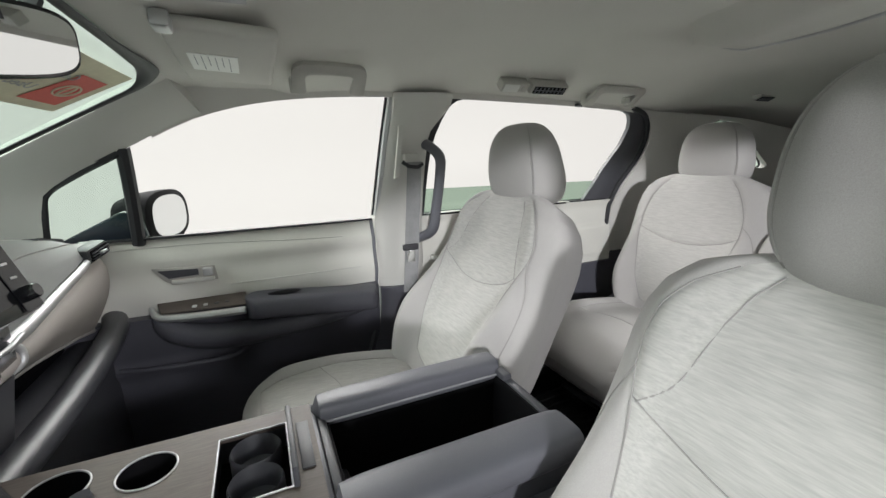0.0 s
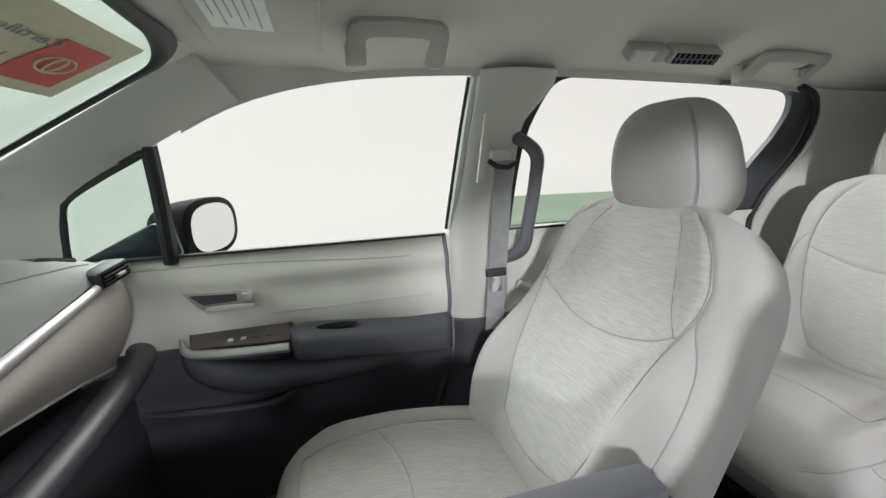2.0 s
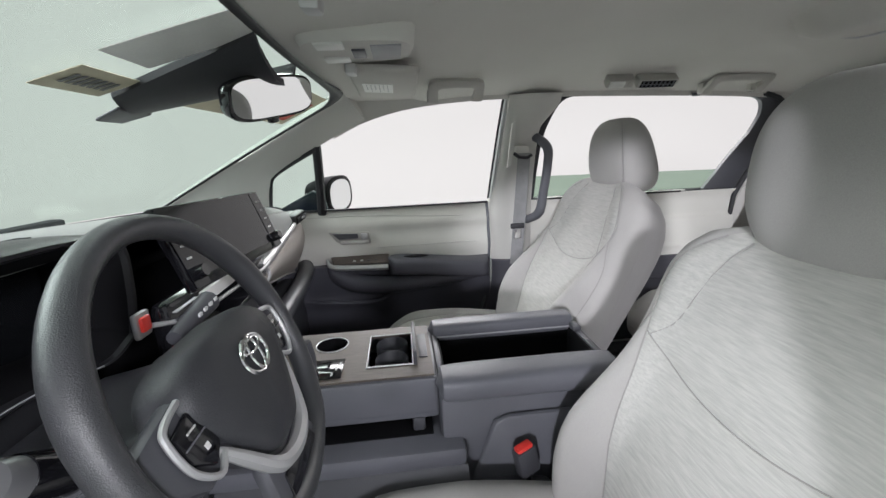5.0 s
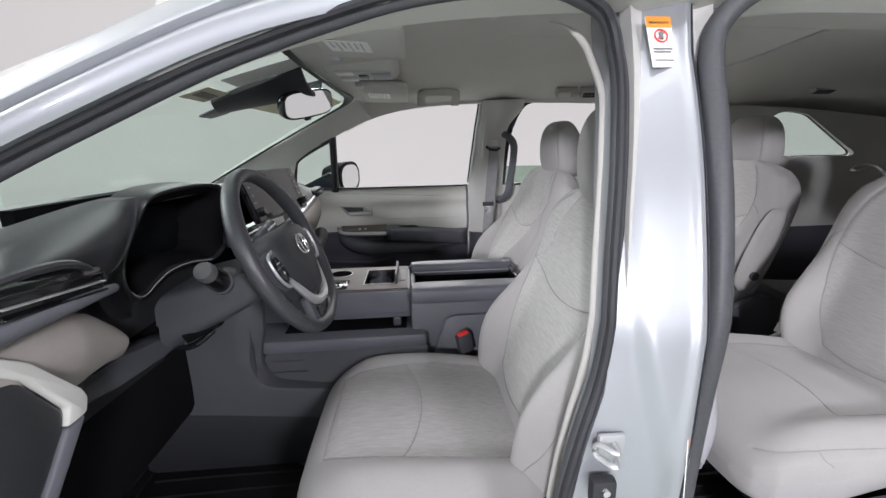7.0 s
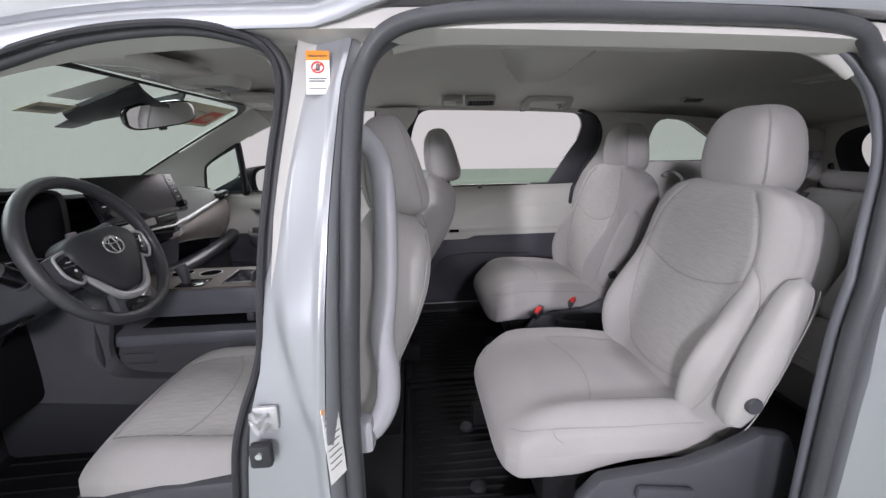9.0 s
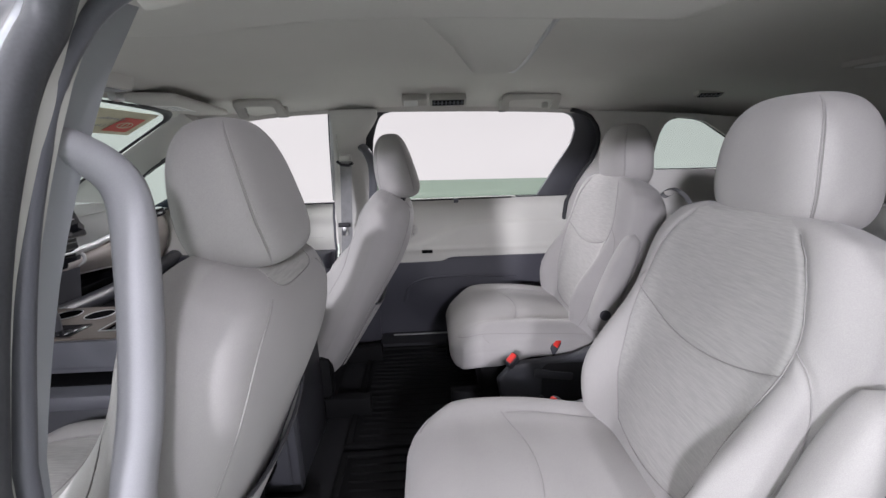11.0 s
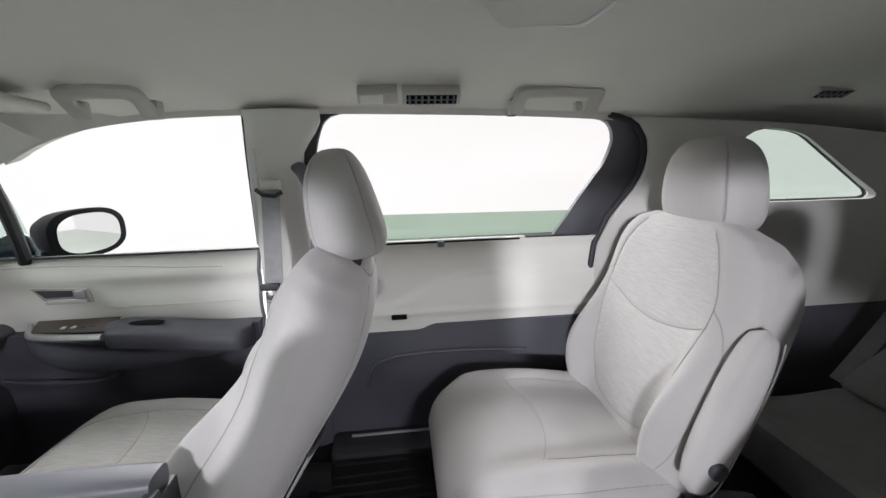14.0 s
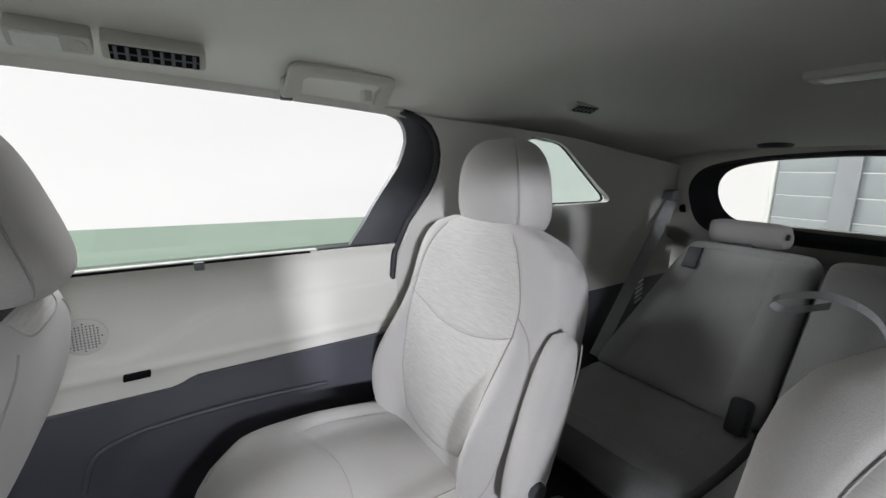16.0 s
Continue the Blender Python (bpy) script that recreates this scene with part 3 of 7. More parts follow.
def strap(a, b, w, bm=None, sag=0.0, up=(1, 0, 0)):
    a, b = Vector(a), Vector(b)
    n = 10
    wv = Vector(up) * w / 2
    rows = [[p - wv, p + wv] for p in (a.lerp(b, i / n) + Vector((0, -sag * math.sin(math.pi * i / n), 0)) for i in range(n + 1))]
    b2 = bmesh.new()
    d = (b - a).cross(Vector(up)).normalized() * 0.0018
    sk = slab(lambda u, v: rows[round(v * n)][0].lerp(rows[round(v * n)][1], u), 1, n, d, b2)
    return join(bm, sk)
part("webbing", strap((0.060, 0.637, 1.275), (0.030, 0.640, 0.86), 0.047), M["belt"], belt)
part("tongue_cover", box(0.006, 0.058, 0.622, 0.634, 1.000, 1.020, 0.004), M["rubber"], belt)
bm = box(0.020, 0.046, 0.625, 0.628, 0.962, 1.0, 0.001)
part("tongue", bm, M["chrome"], belt, "bright metal tongue")

# grab handle behind the middle pillar
def post_grip(name, s, x, y, z0, z1, mat, label, r=0.014):
    g = thing(name, label, "grab handle", (x, s * y, z0))
    dy = 0.085
    p = smooth_path([(x - 0.035, s * (side(x, z1) - 0.01), z1 - 0.005), (x - 0.01, s * (side(x, z1) - 0.025), z1 + 0.005), (x + 0.022, s * (side(x, z1 - 0.05) - dy), z1 - 0.035), (x + 0.030, s * (side(x, z1 - 0.1) - dy), z1 - 0.10), (x + 0.022, s * (side(x, z0 + 0.15) - dy), z0 + 0.12), (x + 0.012, s * (side(x, z0) - dy), z0 + 0.04), (x - 0.02, s * (side(x, z0) - 0.012), z0)], 8)
    part("bar", tube(p, lambda t: r * (1.25 - 0.25 * math.sin(math.pi * t)), 12, None, 1.25, (1, 0, 0)), mat, g)
    return g
post_grip("grab_handle", 1, 0.132, 0.62, 1.0, 1.325, M["plastic_mid"], "dark upright grab handle on the middle pillar")

# sliding door on the far side
sd = thing("door_sliding", "closed sliding door with pale upper and dark lower panel", "car door", (0.58, 0.78, 0.40), kind="structure")
def sup_y(x, z):
    t = (z - 0.80) / (SILL - 0.80)
    c = 0.87 + 0.10 * ease(0.30, 0.62, x)  # sweeping crease
    return 0.772 + 0.016 * t + 0.012 * ease(c - 0.008, c + 0.012, z) - 0.014 * math.exp(-((z - SILL) / 0.022) ** 2) - 0.01 * math.exp(-((z - 0.85) / 0.01) ** 2) * 0.5
part("upper_panel", slab(lambda u, v: (lerp(0.10, 1.045, u), sup_y(lerp(0.1, 1.045, u), lerp(0.79, SILL - 0.003, v)), lerp(0.79, SILL - 0.003, v)), 50, 44, (0, 0.06, 0)), M["door_light"], sd, "pale vinyl upper panel")
def slow_y(x, z):
    bulge = 0.03 * ease(0.0, 1.0, 1 - abs((z - 0.62) / 0.2)) * ease(0.25, 0.42, x) * ease(1.1, 0.95, x)
    return 0.778 - 0.02 * ease(0.5, 0.78, z) - bulge
part("lower_panel", slab(lambda u, v: (lerp(0.10, 1.045, u), slow_y(lerp(0.1, 1.045, u), lerp(0.42, 0.793 + 0.018 * ease(0.44, 0.50, lerp(0.1, 1.045, u)), v)), lerp(0.42, 0.793 + 0.018 * ease(0.44, 0.50, lerp(0.1, 1.045, u)), v)), 50, 30, (0, 0.06, 0)), M["door_dark"], sd, "dark slate lower panel")
part("pocket_crease", tube(smooth_path([(0.26, 0.757, 0.60), (0.29, 0.75, 0.68), (0.36, 0.742, 0.715), (0.48, 0.738, 0.725), (0.62, 0.735, 0.725), (0.80, 0.74, 0.71)], 8), 0.006, 8), M["door_dark"], sd)
part("sunshade_slot", box(0.20, 0.80, 0.772, 0.792, SILL + 0.001, SILL + 0.007, 0.002), M["trim"], sd, "pale sunshade cassette along the sill")
part("belt_seal", box(0.12, 1.03, 0.794, 0.852, SILL - 0.004, SILL + 0.002, 0.001), M["rubber"], sd)
part("slot_gap", box(0.20, 0.78, 0.7695, 0.7715, SILL - 0.002, SILL + 0.004), M["cavity"], sd)
part("shade_tab", box(0.511, 0.533, 0.758, 0.772, 1.070, 1.090, 0.004), M["plastic_mid"], sd, "small grey sunshade pull tab")
part("child_lock", box(0.355, 0.405, 0.752, 0.772, 0.838, 0.850, 0.002), M["cavity"], sd, "small dark slot")
part("speaker_grille", lathe([(0.001, 0.0), (0.036, 0.0), (0.040, 0.002), (0.040, 0.006)], (0.30, 0.772, 0.95), "y", 32), M["trim"], sd, "round pale speaker grille")
bm = bmesh.new()
for i in range(-5, 6):
    for j in range(-5, 6):
        if i * i + j * j < 26:
            box(0.30 + i * 0.006 - 0.0012, 0.30 + i * 0.006 + 0.0012, 0.7712, 0.7722, 0.95 + j * 0.006 - 0.0012, 0.95 + j * 0.006 + 0.0012, 0, bm)
tagged(part("speaker_hole", bm, M["cavity"], sd), kind="stuff")
part("door_pull", tube(smooth_path([(0.155, 0.765, 0.93), (0.21, 0.745, 0.91), (0.22, 0.745, 0.86), (0.15, 0.765, 0.84)], 6), 0.012, 8), M["trim"], sd)
part("scuff_plate", box(0.20, 0.66, 0.744, 0.754, 0.428, 0.435, 0.002), M["satin"], sd, "bright metal scuff strip")
part("scuff_base", box(0.14, 1.04, 0.66, 0.79, 0.395, 0.430, 0.012), M["rubber"], sd)
# black surround behind the sliding window
def rear_edge(z):
    return interp(z, [(1.07, 0.895), (1.10, 0.915), (1.147, 0.944), (1.22, 0.982), (1.27, 1.010), (1.316, 1.034), (1.35, 1.041), (1.383, 1.043), (1.408, 1.034), (1.425, 1.022), (1.438, 1.006), (1.448, 0.975), (1.456, 0.90), (1.47, 0.80)])
def rear_trim(z):
    return interp(z, [(0.40, 1.03), (0.80, 1.03), (0.95, 1.036), (1.05, 1.046), (1.141, 1.077), (1.20, 1.112), (1.243, 1.138), (1.28, 1.149), (1.315, 1.152), (1.35, 1.146), (1.39, 1.128), (1.425, 1.094), (1.44, 1.065), (1.452, 1.02), (1.47, 0.92)])
bm = slab(lambda u, v: (lerp(rear_edge(lerp(1.078, 1.462, v)), rear_trim(lerp(1.078, 1.462, v)) + 0.016, u), side(1.0, lerp(1.078, 1.462, v)) + 0.012 - 0.012 * math.sin(math.pi * u), lerp(1.078, 1.462, v)), 8, 60, (0, 0.018, 0))
part("window_surround", bm, M["plastic"], sd, "black curved surround behind the window")
part("rear_seal", tube([(rear_trim(z) - 0.002, side(1.0, z) - 0.006, z) for z in (0.42 + 1.035 * k / 70 for k in range(71))], 0.010, 8, None, 1, (1, 0, 0)), M["rubber"], sd)
def front_edge(z):
    return interp(z, [(1.08, 0.15), (1.30, 0.158), (1.36, 0.168), (1.404, 0.183), (1.438, 0.199), (1.455, 0.214), (1.462, 0.228), (1.47, 0.26)])
bm = slab(lambda u, v: (lerp(0.13, front_edge(lerp(1.08, 1.47, v)), u), side(0.15, lerp(1.08, 1.47, v)) + 0.006, lerp(1.08, 1.47, v)), 4, 40, (0, 0.02, 0))
part("front_seal", bm, M["rubber"], sd)
part("top_seal", tube([(lerp(0.19, 1.04, k / 20), side(0.5, top(lerp(0.19, 1.04, k / 20))) + 0.008, top(lerp(0.19, 1.04, k / 20)) + 0.002) for k in range(21)], 0.006, 8), M["rubber"], sd)
part("shade_hook", box(0.70, 0.725, 0.640, 0.655, 1.452, 1.464, 0.003), M["plastic"], sd)

# rear quarter on the far side
rq = thing("rear_quarter_trim", "pale moulded rear side trim round the fixed window", "side trim", (1.6, 0.70, 0.40), kind="structure")
def q_lo(x):
    return 1.195
def q_front(z):
    return interp(z, [(1.195, 1.372), (1.205, 1.362), (1.22, 1.358), (1.34, 1.360), (1.38, 1.366), (1.40, 1.382), (1.41, 1.41)])
def q_rear(z):
    return interp(z, [(1.195, 1.805), (1.199, 1.820), (1.206, 1.826), (1.213, 1.822), (1.224, 1.806), (1.319, 1.629), (1.37, 1.530), (1.385, 1.500), (1.396, 1.465), (1.404, 1.42), (1.41, 1.36)])
def q_skin(fx0, fx1, z0, z1, nu=16, nv=16):
    def fn(u, v):
        z = lerp(z0, z1, v)
        x = lerp(fx0(z), fx1(z), u)
        zz = min(z, top(x) + 0.01)
        return (x, side(x, zz) - 0.01 - 0.02 * math.exp(-((z - 1.15) / 0.12) ** 2), zz)
    return slab(fn, nu, nv, (0, 0.022, 0))
part("front_post", q_skin(lambda z: rear_trim(z) + 0.006, q_front, 1.195, 1.47), M["trim"], rq)
part("rear_post", q_skin(q_rear, lambda z: 2.42, 1.195, 1.43, 16, 60), M["trim"], rq)
part("lower_panel", q_skin(lambda z: rear_trim(z) + 0.006, lambda z: 2.42, 0.84, 1.196, 30, 20), M["trim"], rq)
part("base_panel", q_skin(lambda z: rear_trim(z) + 0.006, lambda z: 2.42, 0.40, 0.842, 30, 12), M["door_dark"], rq, "dark slate lower side panel")
qs = [(1.372, 1.195), (1.50, 1.195), (1.80, 1.195), (1.818, 1.199), (1.826, 1.207), (1.806, 1.226), (1.63, 1.32), (1.53, 1.372), (1.50, 1.388), (1.465, 1.400), (1.41, 1.408), (1.382, 1.400), (1.366, 1.38), (1.360, 1.34), (1.358, 1.22), (1.362, 1.205)]
part("window_seal", tube([(x, side(x, z) + 0.006, z) for x, z in qs + qs[:1]], 0.005, 8, None, 1, (0, 1, 0)), M["rubber"], rq)
part("pull_tab", box(1.24, 1.30, 0.62, 0.64, 0.845, 0.86, 0.004), M["white"], rq)

# rear quarter on the open side, closed by the slid-back door behind it
nq = thing("rear_quarter_trim", "pale moulded rear side trim behind the sliding doorway", "side trim", (1.6, -0.70, 0.40), kind="structure")
def near_skin(z0, z1, nv, fx0=lambda z: 0.99, fx1=lambda z: 2.44):
    def fn(u, v):
        z = lerp(z0, z1, v)
        x = lerp(fx0(z), fx1(z), u)
        return (x, -(side(x, z) + 0.012), z)
    return slab(fn, 30, nv, (0, -0.04, 0))
part("front_post", near_skin(1.195, 1.44, 16, fx1=q_front), M["trim"], nq)
part("rear_post", near_skin(1.195, 1.44, 40, q_rear), M["trim"], nq)
part("lower_panel", near_skin(0.84, 1.196, 16), M["trim"], nq)
part("base_panel", near_skin(0.40, 0.842, 8), M["door_dark"], nq, "dark slate lower side panel")
pane("window_rear_quarter", 1.2, 1.86, lambda x: 1.18, lambda x: top(x) + 0.01, M["glass_green"], "fixed rear quarter window", -1)

# tail: rear window in the tailgate
tg = thing("tailgate", "closed tailgate with a black-framed rear window", "tailgate", (2.45, 0, 1.06), kind="structure")
def tail_pt(y, z):
    return Vector((2.46 - 0.45 * (z - 1.08) - 0.10 * (y / 0.6) ** 2, y, z))
def ring_of(half):
    full = half + [(-y, z) for y, z in reversed(half[1:-1])]
    sm = smooth_path([(0, y, z) for y, z in full + full[:1]], 5)
    return [(p.y, p.z) for p in sm[:-1]]
hole = ring_of([(0, 1.092), (0.20, 1.097), (0.36, 1.112), (0.42, 1.15), (0.442, 1.22), (0.428, 1.285), (0.38, 1.328), (0.27, 1.353), (0.10, 1.365), (0, 1.366)])
cage = ring_of([(0, 1.035), (0.20, 1.035), (0.42, 1.04), (0.52, 1.09), (0.545, 1.20), (0.53, 1.275), (0.47, 1.332), (0.33, 1.366), (0.12, 1.384), (0, 1.386)])
rim_o = ring_of([(0, 0.98), (0.25, 0.98), (0.55, 0.98), (0.66, 1.06), (0.68, 1.20), (0.66, 1.30), (0.60, 1.38), (0.40, 1.43), (0.15, 1.45), (0, 1.45)])
rows = [[tail_pt(lerp(a[0], b[0], v), lerp(a[1], b[1], v)) + Vector((-0.012 * math.sin(math.pi * v), 0, 0)) for a, b in zip(hole, cage)] for v in (0, 0.2, 0.5, 0.8, 1)]
bm = skin(rows, True)
bmesh.ops.solidify(bm, geom=bm.faces[:], thickness=0.02)
part("frame", bm, M["plastic"], tg, "black window frame")
bm = skin([[tail_pt(lerp(a[0], b[0], v), lerp(a[1], b[1], v)) + Vector((0.004 - 0.03 * v, 0, 0)) for a, b in zip(cage, rim_o)] for v in (0, 0.5, 1)], True)
bmesh.ops.solidify(bm, geom=bm.faces[:], thickness=0.02)
part("surround", bm, M["trim"], tg, "pale tailgate trim")
ob = part("pane", slab(lambda u, v: tail_pt(lerp(-0.5, 0.48, u), lerp(1.09, 1.38, v)) + Vector((0.02, 0, 0)), 10, 6, (0.004, 0, 0)), M["glass_clear"], tg)
ob.visible_shadow = False
part("lower_trim", slab(lambda u, v: tail_pt(lerp(-0.72, 0.72, u), lerp(0.8, 1.105, v)) + Vector((0.03, 0, 0)), 12, 8, (0.05, 0, 0)), M["trim"], tg)
part("top_trim", slab(lambda u, v: Vector((lerp(2.30, 2.36, v), lerp(-0.66, 0.66, u), lerp(roof(2.3, lerp(-0.66, 0.66, u)) + 0.0, 1.40, v))), 20, 4, (0, 0, 0.04)), M["liner"], tg)

# ---- seats ----
def pad(w, hf, hb, place, length, seams, region, nu=84, nv=100, nback=44, depth=0.0032, sigma=0.0050, warp=None):
    """An upholstered body. u runs across (-1..1), v along (0..1); hf and hb give front and back heights, place(y, s, h) sets a point.
    seams are paths of (u, v) sunk into the front; warp bends the net so that its lines follow them. Returns the front regions, the back and the seam threads as meshes."""
    ts = [lerp(t, math.sin(math.pi / 2 * t), 0.6) for t in (2 * i / nu - 1 for i in range(nu + 1))]
    ss_ = [lerp(t, 0.5 - 0.5 * math.cos(math.pi * t), 0.5) for t in (j / nv for j in range(nv + 1))]
    ts, ss_ = snap(ts, (-0.6, 0.6)), snap(ss_, (0.1, 0.6, 0.9))
    gu, gv = np.zeros((nv + 1, nu + 1)), np.zeros((nv + 1, nu + 1))
    for j, b in enumerate(ss_):
        for i, a in enumerate(ts):
            gu[j, i], gv[j, i] = warp(a, b) if warp else (a, b)
    wv = np.array([[w(v) for v in row] for row in gv])
    yy, ss = gu * wv, gv * length
    sink = np.zeros_like(gu)
    for path in seams:
        py = np.array([u * w(v) for u, v in path])
        ps = np.array([v * length for u, v in path])
        d = np.full(gu.shape, 9.0)
        for a in range(len(path)):
            d = np.minimum(d, (yy - py[a]) ** 2 + (ss - ps[a]) ** 2)
        sink = np.maximum(sink, np.exp(-d / sigma**2))
    bms, made = {}, {}
    front = [[place(yy[j, i], ss[j, i], hf(gu[j, i], gv[j, i]) - depth * sink[j, i]) for i in range(nu + 1)] for j in range(nv + 1)]
    for j in range(nv):
        for i in range(nu):
            r = region(0.5 * (ts[i] + ts[i + 1]), 0.5 * (ss_[j] + ss_[j + 1]))
            bm = bms.setdefault(r, bmesh.new())
            q = []
            for a, b in ((j, i), (j, i + 1), (j + 1, i + 1), (j + 1, i)):
                k = (r, a, b)
                if k not in made:
                    made[k] = bm.verts.new(front[a][b])
                q.append(made[k])
            bm.faces.new(q)
    ub = [2 * i / nback - 1 for i in range(nback + 1)]
    ub = [lerp(t, math.sin(math.pi / 2 * t), 0.8) for t in ub]
    back = skin([[place(u * w(v), v * length, -hb(u, v)) for u in ub] for v in ss_])
    threads = []
    for path in seams:
        pts = [place(u * w(v), v * length, hf(u, v) - depth * 0.58) for u, v in path[::2] + path[-1:]]
        threads.append(tube(pts, 0.0011, 5, None, 1, (0.3, 0.2, 0.9), False))
    return bms, back, threads


def snap(vals, marks):
    """Moves the nearest inner value onto each mark."""
    vals = list(vals)
    for m in marks:
        k = min(range(1, len(vals) - 1), key=lambda q: abs(vals[q] - m))
        vals[k] = m
    return vals


def curve2(pts, n=10):
    return [(p.x, p.y) for p in smooth_path([(a, b, 0) for a, b in pts], n)]


def rim(t, k):
    return max(0.0, 1 - abs(t) ** k) ** (1 / k)


def sew(threads, parent):
    for t in threads:
        part("seam", t, M["seam"], parent)


def headrest(parent, centre, lean, cloth, wd=0.132, ht=0.108, dp=0.076, low=3.6):
    """A wedge-shaped headrest, thick below and thin on top, with a front panel and side gussets between seams, on two posts."""
    ca, sa = math.cos(lean), math.sin(lean)
    cx, cy, cz = centre
    fseam, bseam = 0.93, math.pi - 0.86

    def at(q, v, out=0.0):
        t = 2 * v - 1
        e = rim(t, 3.2) if t > 0 else rim(t, low)
        w = wd * (1 - 0.20 * v ** 1.8) * (1 - (0.12 if low < 4.3 else 0.06) * ease(0.42, 0.0, v)) * e
        c, n = math.cos(q), math.sin(q)
        d = dp * (0.86 + 0.16 * math.sin(math.pi * v)) if c > 0 else dp * (1.14 - 0.42 * v if low > 4.3 else 1.50 - 0.86 * v)
        y = (w + out) * math.copysign(abs(n) ** 0.62, n)
        x = -(d * e + out) * math.copysign(abs(c) ** 0.62, c)
        z = 2 * ht * v - ht
        return Vector((cx + x * ca + z * sa, cy + y, cz - x * sa + z * ca))

    marks = [k * q for k in (-1, 1) for q in (fseam, bseam)]
    qs = [2 * math.pi * i / 60 - math.pi for i in range(60)]
    qs = sorted([q for q in qs if all(abs(q - m) > 0.075 for m in marks)] + [m + d for m in marks for d in (-0.05, 0.0, 0.05)])
    vs = [lerp(t, 0.5 - 0.5 * math.cos(math.pi * t), 0.7) for t in (j / 40 for j in range(41))]
    vs[0], vs[-1] = 0.0004, 0.9996
    rows = [[at(q, v, -0.0032 * min(1, 6 * v, 6 * (1 - v)) if q in marks else 0.0) for q in qs] for v in vs]
    hr = part("headrest", skin(rows, True, True), cloth, parent, "rounded grey cloth headrest")
    threads = []
    for q in (-fseam, fseam):
        threads.append(tube([at(q, lerp(0.16, 0.955, k / 24), -0.0016) for k in range(25)], 0.0011, 5, None, 1, (0.3, 0.2, 0.9), False))
    for q in (-bseam, bseam):
        threads.append(tube([at(q, lerp(0.04, 0.955, k / 24), -0.0016) for k in range(25)], 0.0012, 5, None, 1, (0.3, 0.2, 0.9), False))
    under = curve2([(-fseam, 0.16), (-fseam * 0.985, 0.11), (-fseam * 0.90, 0.082), (-0.5, 0.072), (0, 0.070), (0.5, 0.072), (fseam * 0.90, 0.082), (fseam * 0.985, 0.11), (fseam, 0.16)], 8)
    threads.append(tube([at(q, v, 0.0001) for q, v in under], 0.0011, 5, None, 1, (0.9, 0.2, 0.3), False))
    sew(threads, hr)
    for s in (-1, 1):
        part("post", tube([(cx + sa * -ht * 0.8, cy + s * 0.065, cz - ht * 0.85), (cx - sa * ht * 1.5, cy + s * 0.065, cz - ht * 1.5)], 0.006, 8, None, 1, (1, 0, 0)), M["chrome"], hr)
    part("bezel", box(cx - sa * ht * 1.25 - 0.03, cx - sa * ht * 1.25 + 0.03, cy - 0.085, cy + 0.085, cz - ht * 1.06, cz - ht * 0.94, 0.006), M["rubber"], hr)
    return hr


